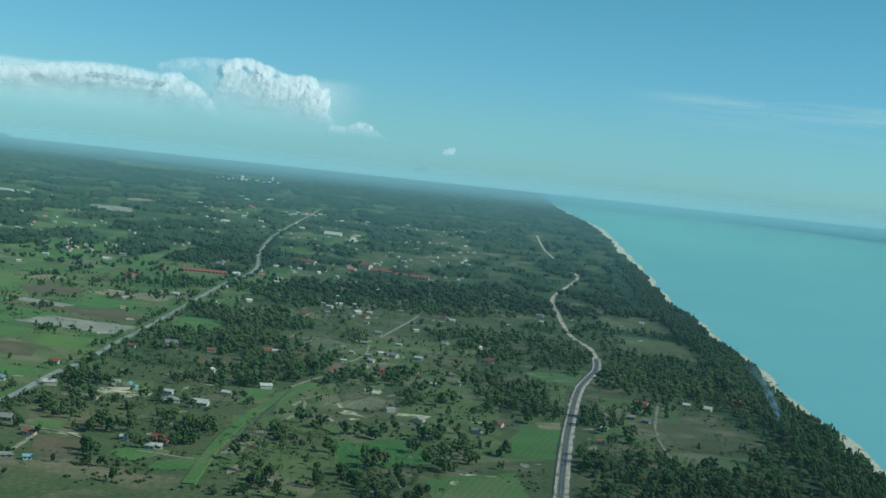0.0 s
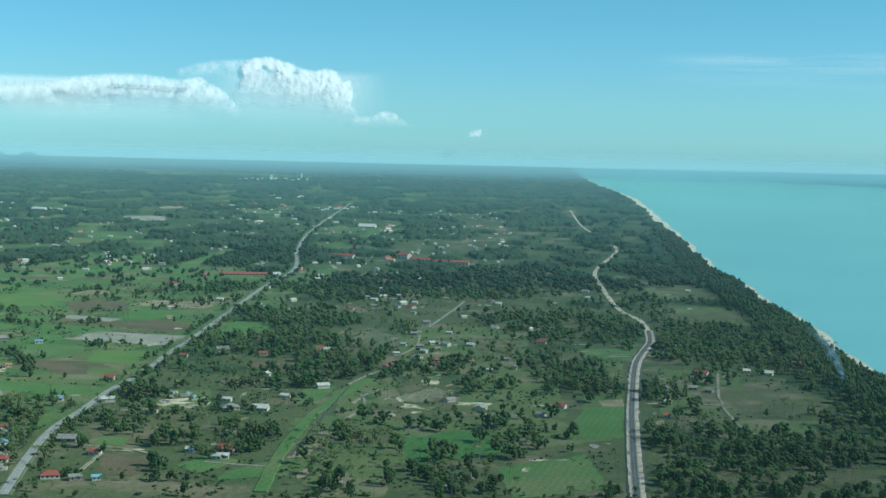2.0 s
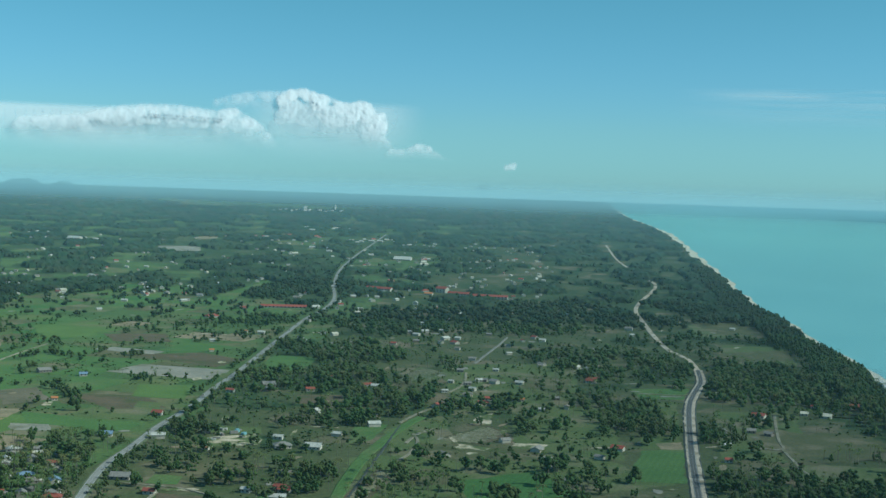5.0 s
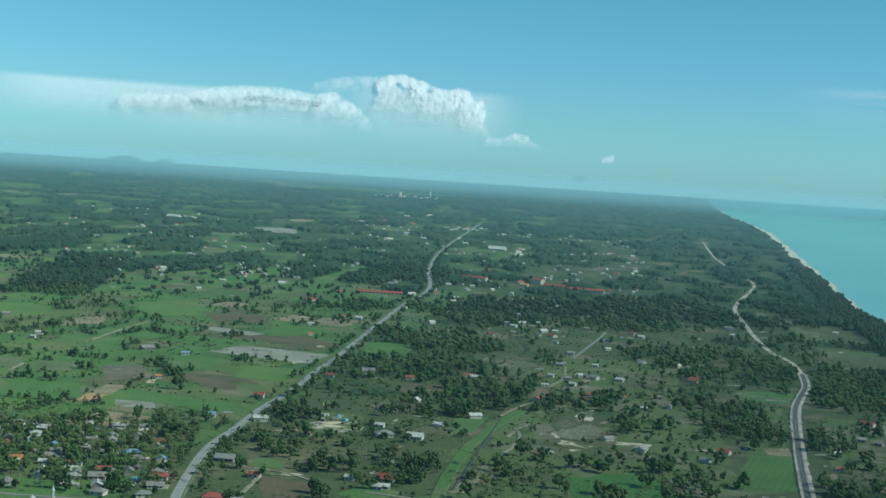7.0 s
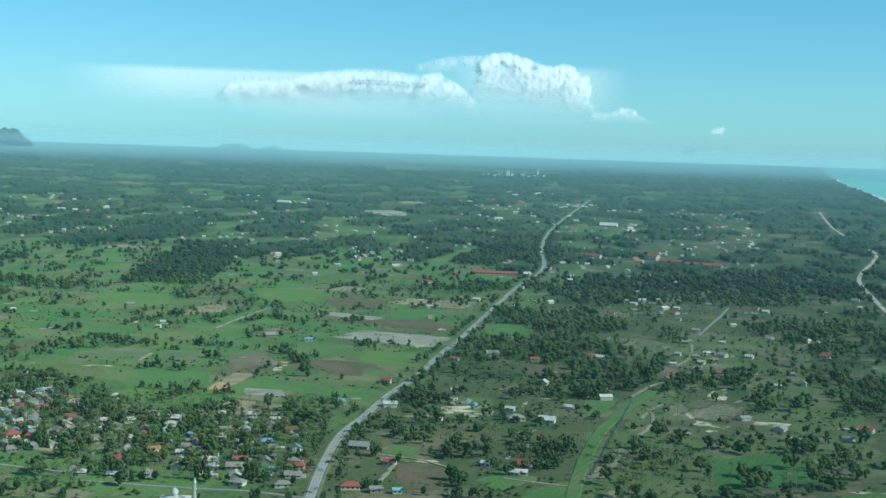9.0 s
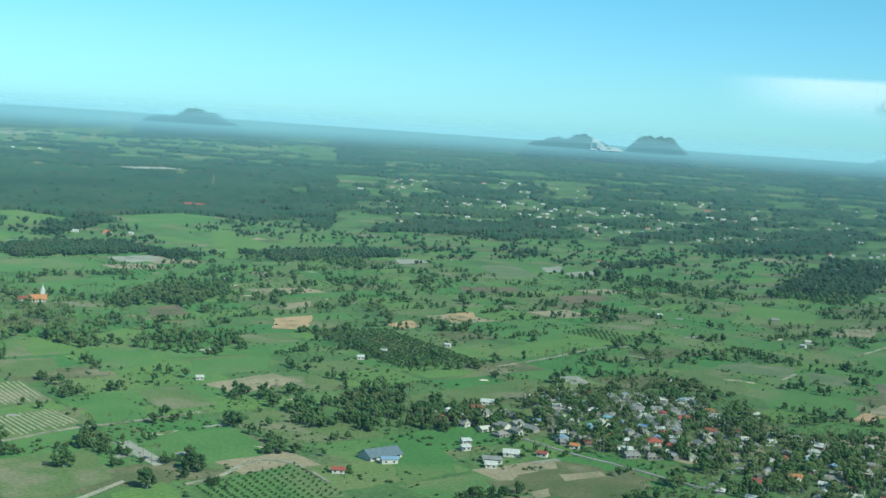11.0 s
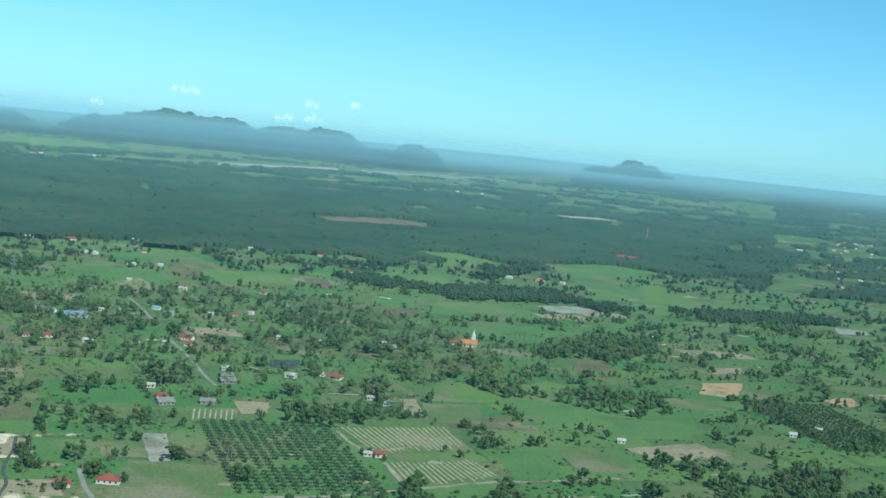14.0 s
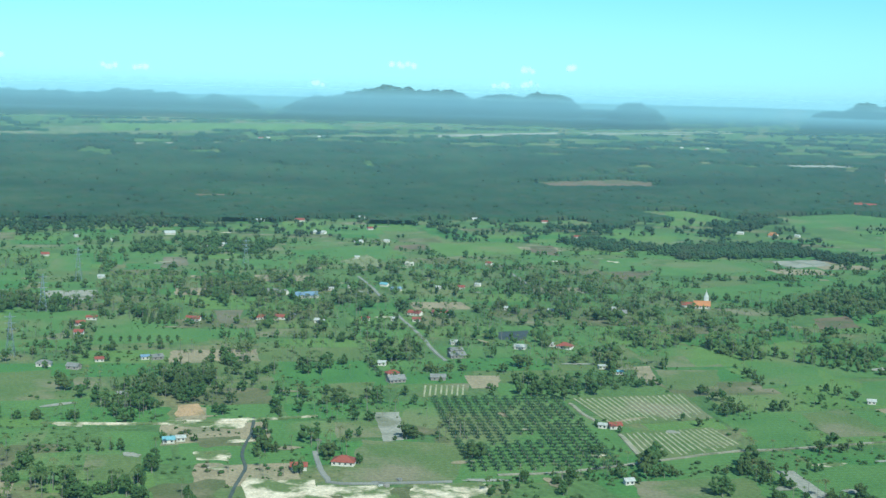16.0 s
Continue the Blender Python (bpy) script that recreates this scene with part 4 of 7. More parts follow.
for x, y, size, look_of in [
    (-1354, 405, 10.1, "grey"), (-1335, 329, 10.7, "grey"), (-1218, 347, 8.0, "grey"), (-1069, 348, 7.8, "teal"), (-1071, 357, 6.0, "white"), (-1874, 454, 8.5, "white"),
    (-2117, 421, 10.4, "red"), (-2278, 548, 7.0, "white"), (-2343, 503, 7.2, "white"), (-2356, 655, 16.7, "white"), (-2390, 616, 8.4, "white"), (-2155, 663, 12.0, "cream"),
    (-2184, 700, 11.3, "white"), (-1476, 960, 6.0, "white"), (-1482, 984, 11.8, "grey"), (-1447, 949, 16.6, "grey"), (-2135, 1714, 13.4, "orange"), (-2165, 1660, 13.4, "white"),
    (-2102, 1740, 9.2, "white"), (-2701, 2410, 34.0, "bigred"), (-2694, 2343, 18.9, "red"), (-2166, 1318, 11.7, "red"), (-1194, 772, 6.0, "white"), (-1168, 774, 6.0, "teal"),
]:
    house(x, y, size, look_of)
for x, y, size, look_of in [
    (-1006, 658, 6.0, "white"), (-1002, 666, 9.2, "red"), (-1002, 912, 6.5, "white"), (-1198, 611, 12.6, "grey"), (-875, 597, 6.0, "white"), (-2493, 1280, 10.9, "white"),
    (-2418, 1394, 13.0, "red"), (-772, 1019, 9.6, "red"), (-780, 1046, 10.7, "white"), (-740, 975, 9.1, "red"), (-705, 913, 7.3, "white"), (-693, 896, 7.1, "white"),
    (-657, 881, 13.7, "greyhall"), (-660, 909, 11.6, "white"), (-644, 927, 7.4, "red"), (-642, 969, 6.8, "orange"), (-641, 1020, 8.8, "orange"), (-609, 1034, 13.1, "bigred"),
    (-590, 1033, 9.5, "red"), (-597, 1110, 9.1, "red"), (-635, 1185, 7.4, "orange"), (-671, 1215, 7.1, "white"), (-724, 1288, 7.7, "white"), (-642, 1076, 7.3, "blue"),
]:
    house(x, y, size, look_of)
for x, y, size, look_of in [
    (-661, 1072, 8.3, "blue"), (-679, 1081, 7.5, "teal"), (-650, 869, 8.0, "white"), (-709, 772, 8.5, "red"), (-990, 1118, 6.8, "white"), (-1001, 1168, 6.0, "white"),
    (-987, 1260, 6.0, "white"), (-704, 820, 11.9, "bluehall"), (-1768, 3099, 19.6, "blue"), (-1701, 3145, 19.5, "white"), (-1667, 3168, 16.7, "white"), (-1659, 3198, 14.0, "white"),
    (-1420, 2303, 9.5, "red"), (-2698, 2388, 28.8, "bigred"), (-2113, 1694, 14.9, "orange"), (-978, 1724, 6.8, "white"), (-602, 1206, 9.2, "white"), (-546, 1113, 9.4, "white"),
    (-497, 1080, 6.8, "teal"), (-485, 1020, 9.4, "orange"), (-407, 1120, 8.4, "red"), (-368, 1004, 13.3, "bigred"), (-379, 987, 6.0, "teal"), (-393, 1027, 6.4, "grey"),
]:
    house(x, y, size, look_of)
for x, y, size, look_of in [
    (-361, 949, 10.2, "greyhip"), (-392, 945, 10.2, "greyhip"), (-315, 959, 13.4, "bigred"), (-339, 1081, 15.2, "grey"), (-304, 1035, 8.5, "red"), (-296, 955, 8.6, "grey"),
    (-281, 956, 6.0, "teal"), (-299, 1207, 6.0, "orange"), (-245, 1270, 8.3, "white"), (-207, 1231, 14.0, "white"), (-235, 1231, 15.1, "greyhip"), (-400, 1251, 9.4, "blue"),
    (-384, 1372, 10.2, "red"), (-257, 1565, 9.6, "red"), (-248, 1661, 12.3, "red"), (-309, 1589, 14.4, "grey"), (-307, 1555, 12.8, "grey"), (-214, 1117, 9.1, "grey"),
    (-205, 1058, 9.4, "red"), (-209, 1031, 6.7, "white"), (-538, 2342, 23.5, "bigred"), (-515, 2513, 12.6, "red"), (-391, 2581, 15.0, "white"), (-412, 2121, 10.6, "white"),
]:
    house(x, y, size, look_of)
for x, y, size, look_of in [
    (-589, 1633, 15.2, "grey"), (-535, 1613, 8.8, "blue"), (-864, 1846, 10.3, "grey"), (-751, 2394, 9.1, "white"), (78, 1730, 12.4, "red"), (-332, 2026, 8.4, "white"),
    (-341, 2058, 8.5, "white"), (-162, 2225, 10.9, "white"), (-173, 2175, 10.7, "white"), (-243, 2013, 11.6, "red"), (-189, 1946, 11.1, "red"), (-463, 1996, 6.7, "white"),
    (-440, 2127, 8.8, "orange"), (-510, 1434, 6.0, "orange"), (-741, 1651, 6.0, "white"), (-749, 1688, 8.6, "cream"), (-209, 3076, 15.2, "bigred"), (-194, 3157, 18.2, "cream"),
    (-177, 3072, 12.6, "bigred"), (-196, 2991, 17.2, "orange"), (-99, 1670, 6.8, "white"), (-106, 2142, 8.7, "white"), (-197, 1616, 10.5, "red"), (-186, 1608, 9.2, "white"),
]:
    house(x, y, size, look_of)
for x, y, size, look_of in [
    (-66, 1688, 8.2, "white"), (-16, 1679, 9.5, "white"), (-53, 1547, 8.7, "red"), (-101, 1467, 6.0, "white"), (-419, 3097, 10.3, "white"), (-439, 1882, 6.0, "orange"),
    (-304, 2569, 9.5, "white"), (-351, 2654, 9.9, "red"), (-343, 1535, 8.9, "red"), (-16, 1547, 6.2, "orange"), (-445, 3649, 12.1, "white"), (-573, 3382, 14.1, "red"),
    (-960, 6456, 32.5, "red"), (-79, 1658, 8.0, "grey"), (-72, 1614, 7.8, "white"), (-59, 1692, 7.5, "grey"), (-104, 1592, 7.1, "white"), (-135, 2244, 9.2, "white"),
    (-188, 2206, 9.9, "white"), (-199, 2241, 8.3, "grey"), (-199, 2042, 8.4, "red"), (-168, 2085, 8.5, "grey"), (-27, 1971, 8.0, "white"), (27, 2155, 9.6, "white"),
]:
    house(x, y, size, look_of)
for x, y, size, look_of in [
    (-91, 1772, 8.6, "grey"), (-45, 1789, 7.2, "white"), (-172, 2352, 8.7, "white"), (-142, 2474, 9.1, "white"), (-114, 2550, 12.5, "white"), (-208, 2476, 9.1, "white"),
    (-58, 2214, 8.1, "grey"), (24, 1567, 7.5, "grey"), (5, 1485, 6.5, "white"), (-350, 2865, 10.7, "white"), (224, 1696, 12.7, "greyhip"), (243, 1704, 9.9, "white"),
    (240, 1500, 13.7, "red"), (315, 1512, 11.3, "cream"), (365, 1585, 13.1, "red"), (318, 1577, 7.8, "red"), (74, 1718, 11.5, "red"), (373, 2444, 8.1, "white"),
    (182, 1397, 11.6, "greyhip"), (214, 1402, 8.2, "grey"), (229, 1388, 8.1, "grey"), (-234, 1053, 7.1, "white"), (-210, 1067, 8.9, "red"), (-205, 1034, 8.7, "white"),
]:
    house(x, y, size, look_of)
for x, y, size, look_of in [
    (176, 1318, 6.6, "white"), (294, 1524, 7.6, "cream"), (165, 1246, 6.2, "red"), (-108, 957, 6.0, "grey"), (-30, 956, 7.2, "greyhip"),
]:
    house(x, y, size, look_of)

# ---- buildings of their own kind ----
def long_hall(x0, y0, x1, y1, wide, roof, label, storeys=1):
    """A long building between two ends of its ridge, with a run of windows."""
    L = math.hypot(x1 - x0, y1 - y0)
    ang = math.atan2(y1 - y0, x1 - x0)
    root = new("long_building")
    p, s = land((x0 + x1) / 2, (y0 + y1) / 2)
    root.matrix_world = Matrix.LocRotScale(p, Euler((0, 0, ang)), (s, s, s))
    tagged(root, label, "building", "long buildings")
    z = 3.2 * storeys
    part("walls", mesh_of("walls", *prism(L, wide, wide * 0.27, z), M["wall"]), root)
    part("roof", mesh_of("roof", *gable(L, wide, wide * 0.28, 0.9, z + 0.05), M[roof]), root)
    n = min(max(int(L / 7), 3), 14)
    for i in range(n):
        u = -L / 2 + (i + 0.5) * L / n
        for k in range(storeys):
            part("window", mesh_of("window", *box(u - 1.5, u + 1.5, -wide / 2 - 0.05, -wide / 2 + 0.05, 1.0 + 3.2 * k, 2.4 + 3.2 * k), M["glass_dark"]), root, "dark window band")
    HOUSE_AT.append(((x0 + x1) / 2, (y0 + y1) / 2, L / 2 + 3, wide / 2 + 3, math.cos(ang), math.sin(ang)))


long_hall(-493, 2562, -407, 2574, 11, "red", "long low building with a red roof beside the road")
long_hall(-339, 3063, -282, 3037, 13, "red", "long two-storey building with a red roof and white ends", 2)
long_hall(-153, 2994, -104, 2977, 12, "red", "long red-roofed school wing", 2)
long_hall(-98, 2940, -23, 2930, 12, "red", "long red-roofed school wing", 2)
long_hall(-180, 3075, -158, 3060, 16, "red", "school main block with a red roof", 3)
long_hall(-372, 4330, -318, 4322, 30, "white", "big warehouse with a white roof")
long_hall(-1600, 4870, -1550, 4860, 24, "white", "white factory building among trees", 3)
long_hall(-1520, 4905, -1500, 4900, 14, "white", "white factory building among trees", 2)
long_hall(-2642, 2352, -2606, 2385, 14, "red", "large red-roofed building at the edge of the woods", 2)
long_hall(-722, 814, -716, 842, 15, "shed", "low netted growing shed with a dull grey roof")


def lathe(profile, n=16):
    V = [(r * math.cos(6.28319 * i / n), r * math.sin(6.28319 * i / n), z) for r, z in profile for i in range(n)]
    F = [(j * n + i, j * n + (i + 1) % n, (j + 1) * n + (i + 1) % n, (j + 1) * n + i) for j in range(len(profile) - 1) for i in range(n)]
    return V, F


def mosque(x, y, angle):
    root = new("mosque")
    root.matrix_world = pose(x, y, 0, 0, 0, angle)
    tagged(root, "village mosque with pale blue roofs and a white dome", "mosque")
    part("prayer_hall", mesh_of("prayer_hall", *box(-9, 9, -8, 8, 0, 4.5), M["wall"]), root)
    part("roof", mesh_of("roof", *hip(18, 16, 2.4, 1.0, 4.55), M["white"]), root)
    part("drum", mesh_of("drum", *lathe([(2.2, 5.5), (2.2, 7.4)]), M["wall"]), root)
    part("dome", mesh_of("dome", *lathe([(2.3, 7.4), (2.7, 8.3), (2.6, 9.3), (2.0, 10.4), (1.0, 11.2), (0.22, 11.6), (0.1, 12.6), (0.01, 12.7)]), M["white"], None, True), root, "white onion dome")
    part("porch", mesh_of("porch", *box(-5, 5, -12, -8.05, 0, 3.4), M["wall"]), root)
    part("porch_roof", mesh_of("porch_roof", *hip(10, 4.2, 1.2, 0.6, 3.45), M["teal"]), root).location = (0, -10, 0)
    for u in (-6, -3, 3, 6):
        part("window", mesh_of("window", *box(u - 0.6, u + 0.6, 7.96, 8.06, 1, 3.4), M["glass_dark"]), root, "tall dark window")
    HOUSE_AT.append((x, y, 12, 14, 1, 0))
    tower = new("minaret")
    tower.matrix_world = pose(x + 14, y - 1, 0) @ Matrix.Diagonal((0.8, 0.8, 0.8, 1))
    tagged(tower, "slim white minaret with balconies beside the mosque", "tower")
    part("shaft", mesh_of("shaft", *lathe([(1.6, 0), (1.45, 8), (1.3, 16), (1.15, 20)], 8), M["white"]), tower)
    for z in (8, 14.5):
        part("balcony", mesh_of("balcony", *lathe([(1.2, z), (2.1, z + 0.5), (2.1, z + 1.4), (1.9, z + 1.4)], 8), M["white"]), tower)
    part("cap", mesh_of("cap", *lathe([(1.5, 20.1), (1.5, 21.2), (0.9, 22.6), (0.1, 24.5), (0.01, 25.5)], 8), M["white"]), tower)


mosque(-414, 884, 12)


def temple(x, y, angle):
    root = new("temple")
    root.matrix_world = pose(x, y, 0, 0, 0, angle)
    tagged(root, "temple halls with orange-red roofs and cream walls", "temple")
    part("main_hall", mesh_of("main_hall", *prism(18, 10, 4.4, 4), M["wall"]), root)
    r = part("roof", mesh_of("roof", *gable(18, 10, 4.5, 1.0, 4.05), M["orange_roof"]), root)
    part("gable_horn", mesh_of("gable_horn", *joined(beam((9.8, 0, 8.4), (11, 0, 10.2), 0.35), beam((-9.8, 0, 8.4), (-11, 0, 10.2), 0.35)), M["cream"]), r)
    part("side_hall", mesh_of("side_hall", *[[(a - 17, b + 4, c) for a, b, c in v] if n == 0 else v for n, v in enumerate(prism(12, 8, 2.6, 3.4))], M["wall"]), root)
    part("side_roof", mesh_of("side_roof", *[[(a - 17, b + 4, c) for a, b, c in v] if n == 0 else v for n, v in enumerate(gable(12, 8, 2.7, 0.8, 3.45))], M["red"]), root)
    for u in (-6, -2, 2, 6):
        part("window", mesh_of("window", *box(u - 0.5, u + 0.5, -5.06, -4.96, 1, 3), M["glass_dark"]), root, "dark window")
    HOUSE_AT.append((x, y, 20, 10, 1, 0))
    pagoda = new("pagoda")
    pagoda.matrix_world = pose(x - 8, y + 12, 0, 0, 0, angle)
    tagged(pagoda, "tall white temple tower with a stepped spire", "tower")
    part("base", mesh_of("base", *box(-3.4, 3.4, -3.4, 3.4, 0, 6), M["white"]), pagoda)
    part("body", mesh_of("body", *box(-2.7, 2.7, -2.7, 2.7, 6.02, 12), M["white"]), pagoda)
    part("spire", mesh_of("spire", *lathe([(2.6, 12.02), (2.3, 13.5), (1.5, 14.2), (1.3, 16), (0.6, 17), (0.12, 20), (0.01, 20.5)], 10), M["white"]), pagoda)


temple(-1464, 1074, 62)


def pylon(x, y, h, angle):
    """A steel lattice tower with three pairs of arms."""
    root = new("pylon")
    root.matrix_world = pose(x, y, 0, 0, 0, angle)
    tagged(root, "grey steel lattice power pylon", "pylon", "power pylons")

    def half(z):
        return 3.6 * (1 - z / h) ** 1.3 + 0.55
    zs = [0, h * 0.17, h * 0.32, h * 0.45, h * 0.56, h * 0.66, h * 0.76, h * 0.86, h * 0.95]
    for sx in (-1, 1):
        for sy in (-1, 1):
            part("leg", mesh_of("leg", *joined(*[beam((sx * half(a), sy * half(a), a), (sx * half(b), sy * half(b), b), 0.2) for a, b in zip(zs, zs[1:])]), M["steel"]), root)
    brace = []
    for a, b in zip(zs, zs[1:]):
        p, q = half(a), half(b)
        for s in (-1, 1):
            brace += [beam((-p, s * p, a), (q, s * q, b), 0.09), beam((p, s * p, a), (-q, s * q, b), 0.09), beam((s * p, -p, a), (s * q, q, b), 0.09), beam((s * p, p, a), (s * q, -q, b), 0.09)]
    part("bracing", mesh_of("bracing", *joined(*brace), M["steel"]), root)
    for z in (h * 0.62, h * 0.76, h * 0.9):
        part("arm", mesh_of("arm", *joined(*[beam((s * 0.4, k, z), (s * 5.2, 0, z + 0.5), 0.18) for s in (-1, 1) for k in (-0.6, 0.6)], beam((-5.2, 0, z + 0.5), (5.2, 0, z + 0.5), 0.18)), M["steel"]), root)
    part("peak", mesh_of("peak", *beam((0, 0, h * 0.93), (0, 0, h), 0.4), M["steel"]), root)


for x, y, h in [(-1866, 424, 42), (-1402, 285, 40), (-1640, 348, 41), (-1950, 664, 38), (-1195, 215, 41)]:
    pylon(x, y, h, 74)


def mast(x, y, h):
    root = new("radio_mast")
    p, s = land(x, y)
    root.matrix_world = Matrix.LocRotScale(p, None, (s, s, s))
    tagged(root, "tall red and white lattice radio mast", "mast")
    k = 6
    for i in range(k):
        a, b = h * i / k, h * (i + 1) / k
        w, v = 2.4 - 1.8 * i / k, 2.4 - 1.8 * (i + 1) / k
        bars = [beam((sx * w / 2, sy * w / 2, a), (sx * v / 2, sy * v / 2, b), 0.35) for sx in (-1, 1) for sy in (-1, 1)]
        bars += [beam((-w / 2, sy * w / 2, a), (v / 2, sy * v / 2, b), 0.25) for sy in (-1, 1)]
        part("section", mesh_of("section", *joined(*bars), M["red" if i % 2 else "white"]), root, "red section" if i % 2 else "white section")


mast(-3219, 2980, 48)


def far_block(x, y, w, d, h):
    root = new("town_building")
    p, s = land(x, y)
    root.matrix_world = Matrix.LocRotScale(p, Euler((0, 0, radians(48))), (s, s, s))
    tagged(root, "white multi-storey town building far off", "building", "far town")
    part("body", mesh_of("body", *box(-w / 2, w / 2, -d / 2, d / 2, 0, h), M["white"]), root)
    part("parapet", mesh_of("parapet", *box(-w / 2 - 0.6, w / 2 + 0.6, -d / 2 - 0.6, d / 2 + 0.6, h + 0.01, h + 2), M["white"]), root)
    for z in range(6, int(h), 8):
        part("window", mesh_of("window", *box(-w / 2 + 2, w / 2 - 2, -d / 2 - 0.2, -d / 2 + 0.2, z, z + 3), M["glass_dark"]), root, "dark window band")


for x, y, w, d, h in [(-1756, 10460, 16, 11.2, 9), (-1744, 10713, 22, 15.399999999999999, 10), (-1739, 10969, 18, 12.6, 12), (-1637, 10605, 20, 14.0, 13), (-1637, 10847, 16, 11.2, 15), (-1638, 11099, 20, 14.0, 18), (-1550, 10713, 30, 21.0, 42), (-1548, 10959, 26, 18.2, 15), (-1502, 11274, 34, 23.799999999999997, 9), (-1398, 10900, 40, 28.0, 8), (-1384, 11165, 30, 21.0, 9), (-1387, 11421, 12, 8.399999999999999, 48), (-1293, 11028, 26, 18.2, 11)]:
    far_block(x, y, w, d, h)
for x, y, n in [(-3600, 5050, 6), (-900, 6900, 9), (-6600, 2300, 4), (-5600, 3900, 5), (-3300, 3500, 5), (-450, 5600, 10), (-950, 5950, 14), (-2100, 4200, 6), (-150, 4300, 9), (-620, 4700, 8)]:
    for i in range(n):
        house(x + HOUSE_RNG.uniform(-160, 160), y + HOUSE_RNG.uniform(-240, 240), HOUSE_RNG.uniform(12, 26), HOUSE_RNG.choice(["white", "white", "red", "cream"] if y < 5800 or y > 6100 else ["red", "red", "orange", "cream"]))


# ---- village ----
def village(cx, cy, wide, deep, angle, gap, name):
    """Close-set village houses with mixed sheet roofs, away from the lanes."""
    c, s = math.cos(radians(angle)), math.sin(radians(angle))
    kinds = ["grey"] * 7 + ["white"] * 5 + ["cream"] * 4 + ["wall_dark"] * 3 + ["blue", "red", "red"]
    mats = sorted(set(kinds)) + ["wall", "glass_dark"]
    V, F, I = [], [], []
    nx, ny = int(wide / gap), int(deep / gap)
    for i in range(nx):
        for j in range(ny):
            if HOUSE_RNG.random() < 0.1:
                continue
            u, v = (i + 0.5) * gap - wide / 2 + HOUSE_RNG.uniform(-3, 3), (j + 0.5) * gap - deep / 2 + HOUSE_RNG.uniform(-3, 3)
            x, y = cx + u * c - v * s, cy + u * s + v * c
            if any(inside(x, y, b, 5) for b in BLOCKED + HOUSE_AT):
                continue
            L = HOUSE_RNG.uniform(7, 12)
            W, z = L * HOUSE_RNG.uniform(0.6, 0.8), HOUSE_RNG.uniform(2.6, 3.4)
            h, turn = W * 0.26, radians(angle + HOUSE_RNG.choice((0, 90)) + HOUSE_RNG.uniform(-12, 12))
            ca, sa = math.cos(turn), math.sin(turn)
            top = HOUSE_RNG.choice(kinds)
            low = HOUSE_RNG.choice(["wall", "wall_dark"])
            bits = [(prism(L, W, h * 0.98, z), low), (gable(L, W, h, 0.7, z + 0.05) if HOUSE_RNG.random() < 0.7 else hip(L, W, h, 0.7, z + 0.05), top)]
            bits += [(box(k * L / 3 - 0.6, k * L / 3 + 0.6, side * W / 2 - 0.05, side * W / 2 + 0.05, 0.9, 2.1), "glass_dark") for k in (-1, 0, 1) for side in (-1, 1)]
            if HOUSE_RNG.random() < 0.5:
                bits.append((([(a + L / 2 + 1.6, b * 0.8, q) for a, b, q in gable(3, W * 0.8, 0.8, 0.3, z - 0.7)[0]], gable(3, W * 0.8, 0.8, 0.3, z - 0.7)[1]), HOUSE_RNG.choice(kinds)))
                bits.append((box(L / 2 + 0.3, L / 2 + 3.0, -W * 0.38, W * 0.38, 0, z - 0.7), low))
            for (vs, fs), mat in bits:
                k = len(V)
                V += [(x + a * ca - b * sa, y + a * sa + b * ca, q) for a, b, q in vs]
                F += [tuple(n + k for n in f) for f in fs]
                I += [mats.index(mat)] * len(fs)
            HOUSE_AT.append((x, y, L / 2, W / 2, ca, sa))
    tagged(new(name, mesh_of(name, V, F, [M[m] for m in mats], I)), "close-set village houses with weathered sheet roofs", "houses", kind="stuff")


village(-650, 1094, 185, 250, 43, 15.5, "village_houses")
village(-736, 995, 89, 100, 80, 20, "village_houses")
village(-462, 1069, 170, 250, 16, 21, "village_houses")


# ---- traffic and yards ----
def car(x, y, angle, paint, label):
    root = new("car")
    root.matrix_world = pose(x, y, 0.7, 0, 0, angle)
    tagged(root, label, "car", "cars on the road")
    side = [(-2.1, 0.35), (2.1, 0.35), (2.15, 0.8), (1.2, 0.95), (-1.9, 0.98), (-2.15, 0.8)]
    V = [(a, s * 0.85, b) for s in (-1, 1) for a, b in side]
    F = [tuple(range(5, -1, -1)), tuple(range(6, 12))] + [(i, (i + 1) % 6, 6 + (i + 1) % 6, 6 + i) for i in range(6)]
    part("body", mesh_of("body", V, F, paint), root)
    top = [(-1.7, 0.97), (0.9, 0.97), (0.3, 1.45), (-1.3, 1.45)]
    V = [(a, s * (0.8 if b < 1 else 0.68), b) for s in (-1, 1) for a, b in top]
    F = [(3, 2, 1, 0), (4, 5, 6, 7)] + [(i, (i + 1) % 4, 4 + (i + 1) % 4, 4 + i) for i in range(4)]
    cab = part("cabin", mesh_of("cabin", V, F, M["glass_dark"]), root, "dark glazed cabin")
    part("roof", mesh_of("roof", *box(-1.28, 0.28, -0.66, 0.66, 1.452, 1.5), paint), cab)
    for u in (-1.3, 1.35):
        for s in (-1, 1):
            w = part("wheel", mesh_of("wheel", *lathe([(0.01, -0.1), (0.32, -0.1), (0.32, 0.1), (0.01, 0.1)], 10), M["netting"]), root, "black wheel")
            w.matrix_local = pose(u, s * 0.8, 0.32, 90, 0, 0)


car(-336, 950, 100, M["white"], "white car driving on the country road")
car(-349, 1026, 100, M["netting"], "dark car driving on the country road")
car(-361, 1110, 95, M["white"], "white car driving on the country road")
car(-366, 1500, 90, M["cream"], "pale car driving on the country road")


